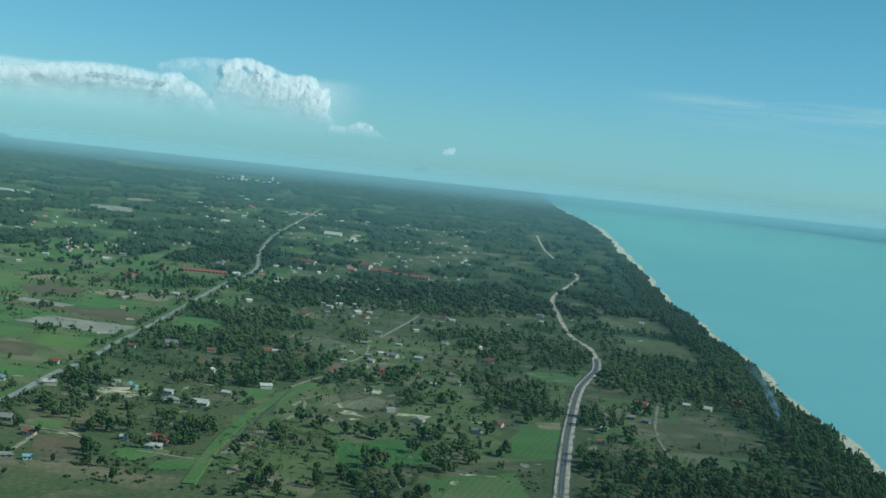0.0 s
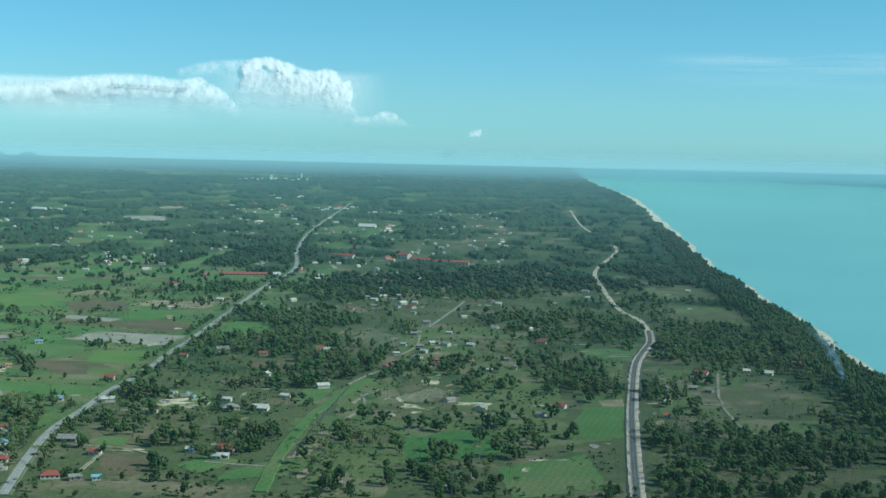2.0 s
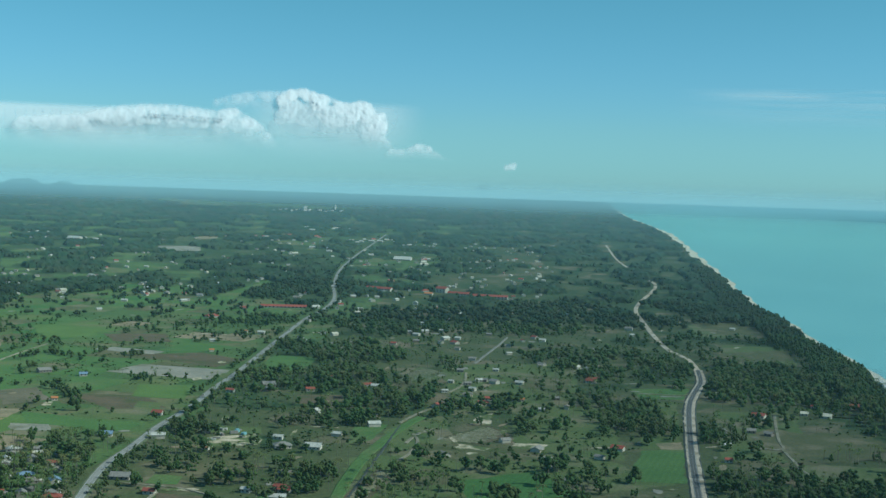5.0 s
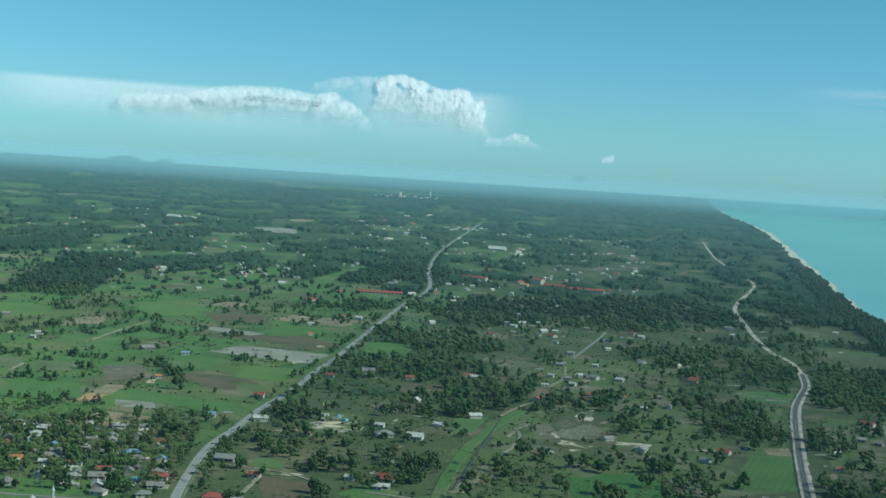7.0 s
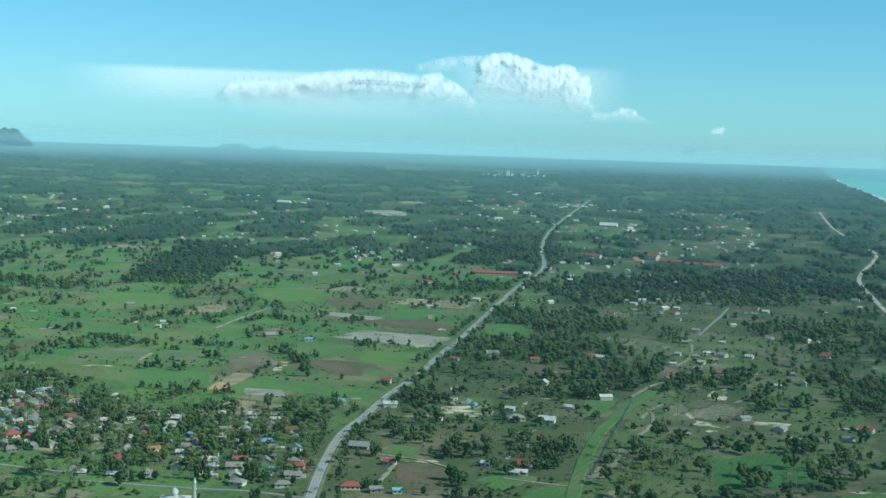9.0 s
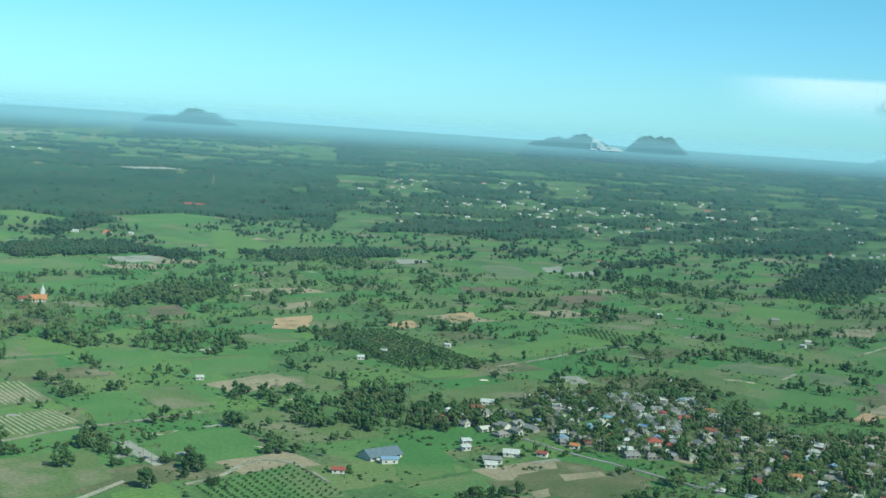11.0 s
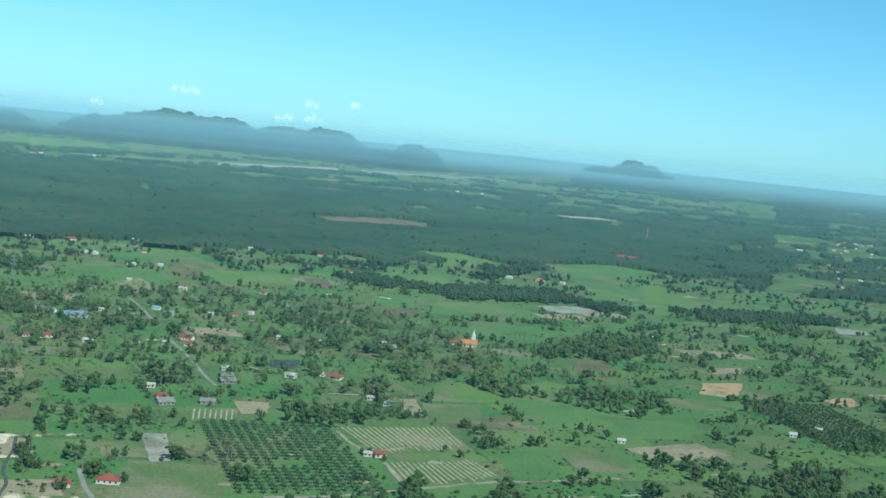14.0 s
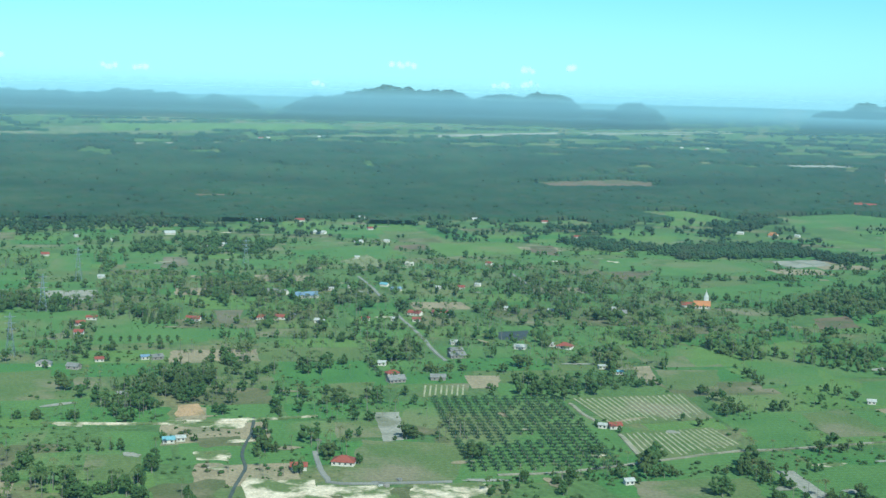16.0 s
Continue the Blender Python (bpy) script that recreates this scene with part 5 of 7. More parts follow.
def yard_stack(x, y, angle, mat, L, W, h):
    root = new("timber_stack")
    root.matrix_world = pose(x, y, 0.1, 0, 0, angle)
    tagged(root, "stack of boards and sheets in a sandy yard", "timber stack", "stacks in the yard")
    n = 4
    for i in range(n):
        part("layer", mesh_of("layer", *box(-L / 2 + 0.2 * (i % 2), L / 2 - 0.15 * (i % 3), -W / 2, W / 2 - 0.2 * (i % 2), i * h / n + 0.02, (i + 1) * h / n), mat), root)


for i in range(14):
    yard_stack(-300 + HOUSE_RNG.uniform(-16, 22), 1278 + HOUSE_RNG.uniform(-26, 30), HOUSE_RNG.uniform(0, 180), M[HOUSE_RNG.choice(["grey", "white", "teal", "wall_dark", "cream"])], HOUSE_RNG.uniform(4, 8), HOUSE_RNG.uniform(2, 4), HOUSE_RNG.uniform(1.2, 2.6))
for i in range(6):
    yard_stack(-926 + HOUSE_RNG.uniform(-6, 6), 452 + HOUSE_RNG.uniform(-9, 12), HOUSE_RNG.uniform(0, 180), M[HOUSE_RNG.choice(["grey", "white", "wall_dark"])], HOUSE_RNG.uniform(3, 5), HOUSE_RNG.uniform(1.5, 2.5), HOUSE_RNG.uniform(0.9, 1.8))


# ---- hills ----
def hill(label, bumps, near=4660.0, ridge=4668.0, seed=0, scar=False):
    """Wooded hills on the rim: bearings and half widths in degrees, with heights of their tops as slopes in degrees."""
    foot = FLAT - (RIM - FLAT) * math.log(1 - (near - FLAT) / (RIM - FLAT))
    base = -math.degrees(math.atan(EYE / foot)) - 0.03          # where the plain meets the foot of the hill
    if scar:                # cut into the hillside, above its foot
        base = -0.62
    a0, a1 = min(b[0] - b[1] for b in bumps), max(b[0] + b[1] for b in bumps)
    na, nr = int((a1 - a0) / 0.07), 14
    V, F = [], []
    for i in range(na + 1):
        az = a0 + (a1 - a0) * i / na
        top = 0.0
        for c, w, e in bumps:
            d = abs(az - c) / w
            if d < 1:
                top = max(top, (e - base) * (1 - d ** 2.4) ** 0.95)
        for j in range(nr + 1):
            k = j / nr * 1.35
            r = near + (ridge - near) * k
            shape = math.sin(min(k, 1.0) * math.pi / 2) ** 1.2 if k <= 1 else max(1 - (k - 1) * 2.2, 0)
            rag = noise.noise((az * 1.3, k * 2.0, seed)) * 0.5 + noise.noise((az * 4.5, k * 6.0, seed + 3)) * 0.28 + noise.noise((az * 14, k * 14.0, seed + 5)) * 0.12
            e = base + top * shape * (1 + 0.26 * rag * (1 if k < 1 else 0)) + 0.05 * rag * min(top, 1)
            x = radians(az)
            V.append((MID[0] - r * math.sin(x), MID[1] + r * math.cos(x), EYE + r * math.tan(radians(e))))
    w = nr + 1
    F = [(i * w + j, (i + 1) * w + j, (i + 1) * w + j + 1, i * w + j + 1) for i in range(na) for j in range(nr)
         if not scar or noise.noise((i * 0.17, j * 0.45, seed)) < 0.12]            # a scar is broken by strips of growth
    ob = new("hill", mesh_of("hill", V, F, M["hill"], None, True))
    return tagged(ob, label, "hill", "hills on the horizon")


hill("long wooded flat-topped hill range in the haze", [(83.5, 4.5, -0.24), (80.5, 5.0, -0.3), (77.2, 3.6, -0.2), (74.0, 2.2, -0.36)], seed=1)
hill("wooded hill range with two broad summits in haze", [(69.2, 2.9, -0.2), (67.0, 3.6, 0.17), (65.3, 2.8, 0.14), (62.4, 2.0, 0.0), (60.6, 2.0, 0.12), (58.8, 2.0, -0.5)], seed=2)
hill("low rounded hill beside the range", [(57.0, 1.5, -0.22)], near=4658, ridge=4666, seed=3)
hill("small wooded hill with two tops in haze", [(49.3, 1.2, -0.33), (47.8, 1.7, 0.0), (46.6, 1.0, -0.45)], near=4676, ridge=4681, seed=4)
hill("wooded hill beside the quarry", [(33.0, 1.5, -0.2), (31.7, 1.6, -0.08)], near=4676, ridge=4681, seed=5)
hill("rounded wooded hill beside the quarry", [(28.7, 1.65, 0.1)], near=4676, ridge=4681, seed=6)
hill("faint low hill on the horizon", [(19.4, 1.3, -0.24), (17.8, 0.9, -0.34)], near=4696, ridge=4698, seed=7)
quarry = hill("bare white quarry face between the hills", [(31.3, 0.13, -0.1), (31.15, 0.17, -0.17), (30.95, 0.2, -0.3), (30.7, 0.22, -0.42), (30.4, 0.3, -0.46)], near=4672, ridge=4673.5, seed=8, scar=True)
quarry.data.materials[0] = M["rock"]


# ---- trees ----

def clump(rng, centre, r, sides=8):
    """A ragged tuft of leaves: an octahedron pulled out of shape."""
    V = np.array([(1, 0, 0), (0, 1, 0), (-1, 0, 0), (0, -1, 0), (0, 0, 1.05), (0, 0, -0.8)]) * np.array([[rng.uniform(0.75, 1.25)] for _ in range(6)]) * r
    a = rng.uniform(0, 6.28)
    V = V @ np.array([[math.cos(a), -math.sin(a), 0], [math.sin(a), math.cos(a), 0], [0, 0, 1]])
    tilt = rng.uniform(-0.5, 0.5)
    V = V @ np.array([[1, 0, 0], [0, math.cos(tilt), -math.sin(tilt)], [0, math.sin(tilt), math.cos(tilt)]])
    F = np.array([(0, 1, 4), (1, 2, 4), (2, 3, 4), (3, 0, 4), (1, 0, 5), (2, 1, 5), (3, 2, 5), (0, 3, 5)])
    return V + centre, F


def stack(parts):
    V, F, k = [], [], 0
    for v, f in parts:
        V.append(v)
        F.append(f + k)
        k += len(v)
    return np.concatenate(V), np.concatenate(F)


def crown_shape(rng, n, low, tuft):
    """A crown one unit high and about one wide: tufts heaped over a few uneven lobes, down close to the ground."""
    out = []
    lobes = [(rng.uniform(-0.2, 0.2), rng.uniform(-0.2, 0.2), rng.uniform(0.38, 0.75), rng.uniform(0.2, 0.33)) for _ in range(4)]
    for i in range(n):
        lx, ly, lz, lr = lobes[i % 4]
        a, u = rng.uniform(0, 6.28), rng.uniform(-0.9, 1.0)
        q = math.sqrt(1 - min(u * u, 0.96)) * lr * rng.uniform(0.7, 1.1)
        z = max(lz + u * lr, low)
        out.append(clump(rng, np.array((lx + q * math.cos(a), ly + q * math.sin(a), z)), tuft * rng.uniform(0.75, 1.3)))
    return stack(out)


def trunk_shape(sides=5, top=0.5, r0=0.028, r1=0.012, lean=0.0, limbs=0, rng=None):
    V, F = [], []
    for k, z in enumerate((0, top * 0.5, top)):
        r = r0 + (r1 - r0) * k / 2
        V += [(r * math.cos(6.283 * i / sides) + lean * (z / top) ** 2, r * math.sin(6.283 * i / sides), z) for i in range(sides)]
    for k in range(2):
        for i in range(sides):
            a, b, c, d = k * sides + i, k * sides + (i + 1) % sides, (k + 1) * sides + (i + 1) % sides, (k + 1) * sides + i
            F += [(a, b, c), (a, c, d)]
    for j in range(limbs):
        a = 6.283 * j / limbs + (rng.uniform(-0.4, 0.4) if rng is not None else 0)
        k, tip = len(V), (0.26 * math.cos(a), 0.26 * math.sin(a), top + 0.2)
        base = (lean * 0.7, 0, top * 0.75)
        V += [(base[0] - r1, base[1], base[2]), (base[0] + r1, base[1], base[2]), (base[0], base[1] + r1, base[2] + r1), tip]
        F += [(k, k + 1, k + 3), (k + 1, k + 2, k + 3), (k + 2, k, k + 3)]
    return np.array(V, float), np.array(F)


def palm_crown(rng, fronds=11, reach=0.27, droop=0.75, segs=3):
    """Arching fronds round the top of a palm, each a folded blade."""
    out = []
    for i in range(fronds):
        a = 6.283 * i / fronds + rng.uniform(-0.25, 0.25)
        up, len_ = rng.uniform(0.1, 0.75), reach * rng.uniform(0.85, 1.15)
        V, d = [], np.array([math.cos(a), math.sin(a), 0.0])
        side = np.array([-math.sin(a), math.cos(a), 0.0])
        for k in range(segs + 1):
            t = k / segs
            p = d * len_ * t + np.array([0, 0, len_ * (up * t - droop * t * t)])
            w = len_ * 0.17 * (0.35 + 1.3 * t) * (1 - t) ** 0.5 + 0.004
            V += [p - side * w - (0, 0, w * 0.5), p, p + side * w - (0, 0, w * 0.5)]
        F = []
        for k in range(segs):
            q = 3 * k
            F += [(q, q + 1, q + 4), (q, q + 4, q + 3), (q + 1, q + 2, q + 5), (q + 1, q + 5, q + 4)]
        out.append((np.array(V) + (0, 0, 1.0), np.array(F)))
    return stack(out)


RT = random.Random(3)
NPR = np.random.default_rng(3)
# near, middle and far builds of each kind: (trunk, crown), one unit high
NEAR_BROAD = [(trunk_shape(6, 0.45, 0.03, 0.016, RT.uniform(-.03, .03), 4, RT), crown_shape(RT, 110, 0.2, 0.085)) for _ in range(6)]
MID_BROAD = [(trunk_shape(3, 0.3), crown_shape(RT, 22, 0.18, 0.145)) for _ in range(8)]
FAR_BROAD = [(None, crown_shape(RT, 3, 0.3, 0.34)) for _ in range(8)]
DIM_BROAD = [(None, clump(RT, np.array((0, 0, 0.5)), 0.5)) for _ in range(6)]
SOFT_BROAD = [(None, crown_shape(RT, 6, 0.25, 0.26)) for _ in range(8)]
NEAR_PALM = [(trunk_shape(5, 1.0, 0.018, 0.012, RT.uniform(-.1, .1)), palm_crown(RT, 14, 0.34, 0.8)) for _ in range(4)]
MID_PALM = [(trunk_shape(3, 1.0, 0.016, 0.012), palm_crown(RT, 9, 0.34, 0.8, 2)) for _ in range(6)]
FAR_PALM = [(None, palm_crown(RT, 6, 0.36, 0.6, 1)) for _ in range(4)]
for kit in (NEAR_PALM,):
    for n, (tr, cr) in enumerate(kit):
        top = tr[0][-5:].mean(0)
        kit[n] = (tr, (cr[0] + (top[0], 0, 0), cr[1]))


def bare_tree(x, y, h):
    """A leafless tree: a trunk that forks three times into thin grey branches."""
    rng = random.Random(8)
    trunk, twigs = [], []

    def grow(p, d, length, w, level):
        q = p + d * length
        (trunk if level < 1 else twigs).append(beam(p, q, w))
        if level < 4:
            for _ in range(3):
                v = (d + Vector((rng.uniform(-0.8, 0.8), rng.uniform(-0.8, 0.8), rng.uniform(-0.1, 0.5)))).normalized()
                grow(q, v, length * 0.68, w * 0.62, level + 1)
    grow(Vector((0, 0, -0.1)), Vector((0, 0, 1)), h * 0.34, 0.5, 0)
    root = new("bare_tree")
    root.matrix_world = pose(x, y, 0.3)
    tagged(root, "leafless grey tree with many fine branches", "tree")
    part("trunk", mesh_of("trunk", *joined(*trunk), M["bark"]), root)
    part("branches", mesh_of("branches", *joined(*twigs), M["bark"]), root)


bare_tree(-1011, 436, 11)


TREES = []          # x, y, height, width, kind: 0 broad, 1 palm, 2 dark plantation tree


def add_tree(x, y, kind, h=None, w=None):
    if x > coast(y) - 30:
        return
    if h is None:
        h = {0: RT.uniform(7, 14), 1: RT.uniform(10, 16), 2: RT.uniform(9, 12)}[kind]
    elif kind == 1:
        h *= 1.35
    if w is None:
        w = h * {0: RT.choice((0.55, 0.75, 0.9, 1.05, 1.25)) * RT.uniform(0.9, 1.1), 1: RT.uniform(0.6, 0.78), 2: 0.95}[kind]
    TREES.append((x, y, h, w, kind))


def kind_of(name):
    u = RT.random()
    if name == "palm":
        return 1 if u < 0.85 else 0
    if name == "dark":
        return 2
    return 0 if u < 0.62 else 1


def grove(name, density, cx, cy, wide, deep, angle):
    c, s = math.cos(radians(angle)), math.sin(radians(angle))
    n = int(wide * deep * density / 100 * (1.15 if name != "dark" else 0.8) * (1.7 if name == "palm" else 1))
    for _ in range(n):
        u, v = RT.uniform(-0.5, 0.5) * wide * 1.05, RT.uniform(-0.5, 0.5) * deep * 1.05
        if name != "dark" and noise.noise((u * 0.03 + cx, v * 0.03 + cy, 1)) < -0.22:
            continue
        add_tree(cx + u * c - v * s, cy + u * s + v * c, kind_of(name))


def hedge(a, b, c, d):
    L = math.hypot(c - a, d - b)
    t = 0.0
    while t <= L:
        k = t / max(L, 1)
        j = RT.uniform(1, 5)
        if noise.noise((a + t * 0.05, b, 4)) > -0.3:
            add_tree(a + (c - a) * k + RT.gauss(0, 2.6), b + (d - b) * k + RT.gauss(0, 2.6), 0 if RT.random() < 0.6 else 1, 3.5 + 6.5 * RT.random())
        t += 2.6 + j * 0.7


def big_tree(x, y):
    add_tree(x, y, 0, RT.uniform(11, 16), RT.uniform(12, 18))


grove("mix", 1.3, -1203, 377, 100, 74, 109)
grove("mix", 1.2, -1257, 398, 62, 57, 54)
grove("mix", 1.0, -1326, 473, 24, 72, 81)
grove("mix", 1.4, -972, 276, 67, 40, 75)
grove("mix", 1.3, -1120, 684, 66, 58, 68)
grove("mix", 1.4, -1750, 587, 63, 144, 84)
grove("mix", 1.4, -1679, 329, 75, 121, 140)
grove("palm", 0.25, -1572, 753, 350, 644, 70)
grove("palm", 0.3, -1649, 529, 329, 253, 29)
grove("palm", 0.45, -1449, 979, 194, 410, 87)
grove("palm", 0.5, -1044, 552, 32, 76, 74)
grove("palm", 0.5, -1167, 802, 70, 65, 91)
grove("mix", 1.4, -1166, 1008, 88, 138, 119)
grove("mix", 1.2, -1414, 1237, 222, 93, 119)
grove("dark", 2.0, -1922, 1461, 253, 153, 85)
grove("dark", 2.0, -2039, 1295, 79, 139, 102)
grove("dark", 1.6, -1786, 1560, 90, 68, 93)
grove("mix", 1.2, -2251, 1730, 394, 51, 126)
grove("mix", 1.0, -2351, 1800, 272, 86, 122)
grove("mix", 1.0, -1273, 531, 34, 58, 53)
grove("mix", 0.9, -1752, 676, 42, 101, 96)
grove("mix", 1.0, -2105, 905, 50, 66, 126)
grove("mix", 0.8, -2168, 668, 196, 193, 61)
grove("mix", 0.8, -2506, 550, 305, 152, 103)
grove("mix", 1.1, -1189, 938, 34, 127, 101)
grove("dark", 1.8, -1700, 1838, 275, 105, 82)
grove("mix", 0.9, -1580, 1761, 143, 67, -10)
grove("mix", 1.3, -812, 972, 77, 161, 81)
grove("mix", 1.3, -843, 906, 72, 141, 65)
grove("mix", 1.2, -849, 809, 40, 25, 3)
grove("mix", 0.8, -1153, 2047, 81, 279, 75)
grove("mix", 1.0, -1349, 2330, 259, 45, 89)
grove("mix", 1.0, -944, 1379, 27, 54, 61)
grove("palm", 0.5, -653, 1101, 191, 259, 48)
grove("mix", 0.35, -660, 1114, 194, 285, 48)
grove("palm", 0.55, -457, 1062, 188, 260, 17)
grove("mix", 0.45, -464, 1076, 193, 266, 12)
grove("mix", 1.3, -1014, 2485, 717, 128, 104)
grove("mix", 1.2, -446, 2282, 133, 118, 39)
grove("mix", 1.4, -508, 2984, 458, 202, 70)
grove("mix", 0.78, -187, 1448, 226, 84, 75)
grove("mix", 0.9, -327, 1301, 65, 44, 80)
grove("mix", 0.72, -214, 1090, 104, 102, 52)
grove("palm", 0.42, -121, 1073, 97, 141, 28)
grove("mix", 0.72, -47, 1170, 54, 39, 30)
grove("mix", 0.72, 15, 1091, 79, 30, 80)
grove("mix", 0.66, 110, 1390, 51, 53, 33)
grove("mix", 0.54, 58, 1144, 49, 48, 36)
grove("mix", 0.72, -43, 1503, 142, 41, 47)
grove("mix", 0.66, 118, 1889, 195, 225, 24)
grove("mix", 0.72, -260, 1923, 136, 205, 23)
grove("mix", 0.72, 22, 2519, 510, 442, 40)
grove("mix", 0.6, -248, 2300, 178, 298, 42)
grove("mix", 1.0, -248, 1668, 173, 157, 35)
grove("palm", 0.4, -327, 1186, 85, 76, -43)
grove("mix", 1.3, 194, 1109, 124, 156, 6)
grove("mix", 1.3, 282, 1106, 59, 122, -11)
grove("mix", 1.0, 193, 1379, 98, 151, -65)
grove("palm", 0.6, 273, 1282, 56, 54, 24)
grove("mix", 1.0, 195, 983, 162, 71, 2)
grove("mix", 1.3, 324, 1751, 179, 335, -11)
grove("mix", 1.2, 414, 2794, 236, 380, 14)
grove("mix", 0.48, -98, 956, 60, 79, 7)
grove("mix", 0.6, -24, 973, 49, 97, 7)
grove("mix", 0.6, 32, 1100, 54, 73, 30)
grove("mix", 0.54, 100, 1463, 100, 218, 9)
for a, b, c, d in [
    (-1387, 335, -1457, 355), (-1206, 446, -1205, 465), (-1095, 428, -1011, 392), (-1076, 270, -1062, 287), (-1062, 296, -1055, 317), (-1075, 260, -1002, 233),
    (-1024, 407, -1022, 424), (-1232, 544, -1222, 576), (-1225, 604, -1224, 653), (-1157, 545, -1146, 565), (-1202, 459, -1146, 483), (-1145, 482, -1107, 582),
    (-1023, 498, -1023, 518), (-1035, 465, -1037, 478), (-866, 683, -812, 676), (-1067, 806, -986, 775), (-1011, 729, -1012, 762), (-1097, 782, -1108, 820),
    (-1054, 914, -1020, 916), (-1008, 857, -1000, 880), (-1761, 439, -1741, 463), (-1876, 469, -1805, 545), (-1654, 1181, -1639, 1418), (-2310, 1586, -2177, 1594),
]:
    hedge(a, b, c, d)
for a, b, c, d in [
    (-1173, 249, -1155, 303), (-1860, 1061, -1848, 1110), (-1794, 1079, -1685, 1059), (-1660, 952, -1606, 971), (-1753, 1379, -1647, 1435), (-904, 750, -882, 812),
    (-1166, 394, -1134, 403), (-887, 502, -902, 549), (-899, 560, -900, 612), (-1256, 522, -1285, 511), (-1341, 1261, -1369, 1419), (-1325, 1330, -1282, 1309),
    (-1269, 1335, -1250, 1375), (-1579, 1455, -1634, 1619), (-1231, 1658, -1145, 1593), (-1115, 1655, -1126, 1704), (-1084, 1720, -1051, 1729), (-1118, 1342, -1094, 1388),
    (-1080, 1370, -1016, 1364), (-983, 1348, -972, 1447), (-850, 1591, -792, 1617), (-928, 1067, -892, 1181), (-776, 771, -744, 802), (-766, 682, -726, 686),
]:
    hedge(a, b, c, d)
for a, b, c, d in [
    (-814, 688, -783, 707), (-873, 685, -832, 689), (-912, 720, -886, 727), (-927, 881, -913, 883), (-1172, 935, -1072, 878), (-1086, 805, -1000, 766),
    (-1003, 723, -999, 748), (-1054, 908, -1007, 910), (-1048, 1171, -985, 1152), (-1223, 924, -1085, 867), (-1149, 1797, -1143, 1850), (-1954, 2916, -1822, 2885),
    (-1682, 2152, -1529, 2177), (-1946, 2395, -1841, 2564), (-1180, 1946, -1086, 1865), (-1563, 1441, -1590, 1500), (-787, 1552, -686, 1512), (-678, 1541, -582, 1525),
    (-670, 1346, -634, 1365), (-611, 1378, -564, 1404), (-572, 1531, -535, 1506), (-447, 1354, -422, 1374), (-788, 1700, -750, 1760), (-810, 1787, -725, 1777),
]:
    hedge(a, b, c, d)
for a, b, c, d in [
    (-764, 1896, -684, 1915), (-640, 1801, -575, 1747), (-498, 1600, -411, 1616), (-654, 2109, -600, 2104), (-869, 1986, -827, 1974), (-346, 1141, -298, 1150),
    (-266, 958, -210, 959), (19, 1254, 43, 1240), (-890, 1819, -880, 1950), (-1015, 2029, -995, 2046), (-820, 1953, -784, 2072), (-789, 2167, -759, 2192),
    (-481, 1789, -376, 1795), (-602, 1315, -594, 1337), (-533, 1516, -494, 1451), (-402, 1316, -415, 1247), (-521, 1255, -484, 1274), (-618, 1271, -526, 1253),
    (-104, 1875, -128, 1419), (444, 2050, 456, 1833), (463, 1954, 461, 1770), (442, 1766, 418, 1506), (-107, 1457, -74, 1543),
]:
    hedge(a, b, c, d)
for x, y in [
    (-1252, 308), (-1267, 306), (-1031, 386), (-1036, 393), (-1021, 402), (-957, 532), (-963, 529), (-899, 629), (-893, 621), (-876, 694),
    (-869, 682), (-939, 759), (-948, 757), (-1036, 440), (-1024, 507), (-1000, 321), (-1118, 893), (-832, 638), (-1163, 525), (-1146, 502),
    (-1151, 530), (-1176, 394), (-1314, 458), (-998, 438), (-1211, 703), (-1224, 702), (-2109, 1260), (-906, 638), (-907, 779), (-903, 785),
    (-778, 700), (-771, 699), (-759, 647), (-773, 774), (-928, 889), (-892, 1181), (-938, 1355), (-914, 1435), (-874, 1434), (-861, 1456),
]:
    big_tree(x, y)
for x, y in [
    (-779, 1464), (-763, 1459), (-1515, 1510), (-1433, 1485), (-1412, 1487), (-1382, 1443), (-1335, 1715), (-1207, 1580), (-1185, 1556), (-1346, 1688),
    (-1337, 1663), (-1546, 2267), (-1844, 3079), (-1654, 2591), (-1783, 1567), (-1789, 2759), (-1252, 1392), (-1132, 1333), (-315, 1066), (-320, 1058),
    (-244, 987), (-251, 1001), (-36, 1048), (-42, 1040), (-30, 1057), (1, 1167), (13, 1172), (9, 1175), (-15, 1344), (-9, 1358),
    (15, 1357), (27, 1377), (-469, 1378), (-331, 1084), (-252, 1076), (-139, 1413), (-129, 1194), (-583, 2582), (-1222, 2650), (-1163, 2919),
]:
    big_tree(x, y)
for x, y in [
    (-883, 2665), (-1272, 2897), (226, 1191), (273, 1151), (280, 1231), (304, 1227), (310, 1210), (-58, 1009), (-43, 1078), (-38, 1049),
    (-75, 1084), (-1, 1184), (14, 1186), (-21, 1399), (-90, 1184), (115, 1164), (106, 1152), (88, 1184), (61, 1231), (-111, 1194),
]:
    big_tree(x, y)

# ---- oil palms and rows of young trees ----
def row_plant(cx, cy, wide, deep, angle, du, dv, height):
    """Rows of small trees; they join the other orchard trees."""
    c, s = math.cos(radians(angle)), math.sin(radians(angle))
    for i in range(int(wide / du)):
        for j in range(int(deep / dv)):
            u, v = (i + 0.5) * du - wide / 2, (j + 0.5) * dv - deep / 2
            BUSHES.append((cx + u * c - v * s, cy + u * s + v * c, height))


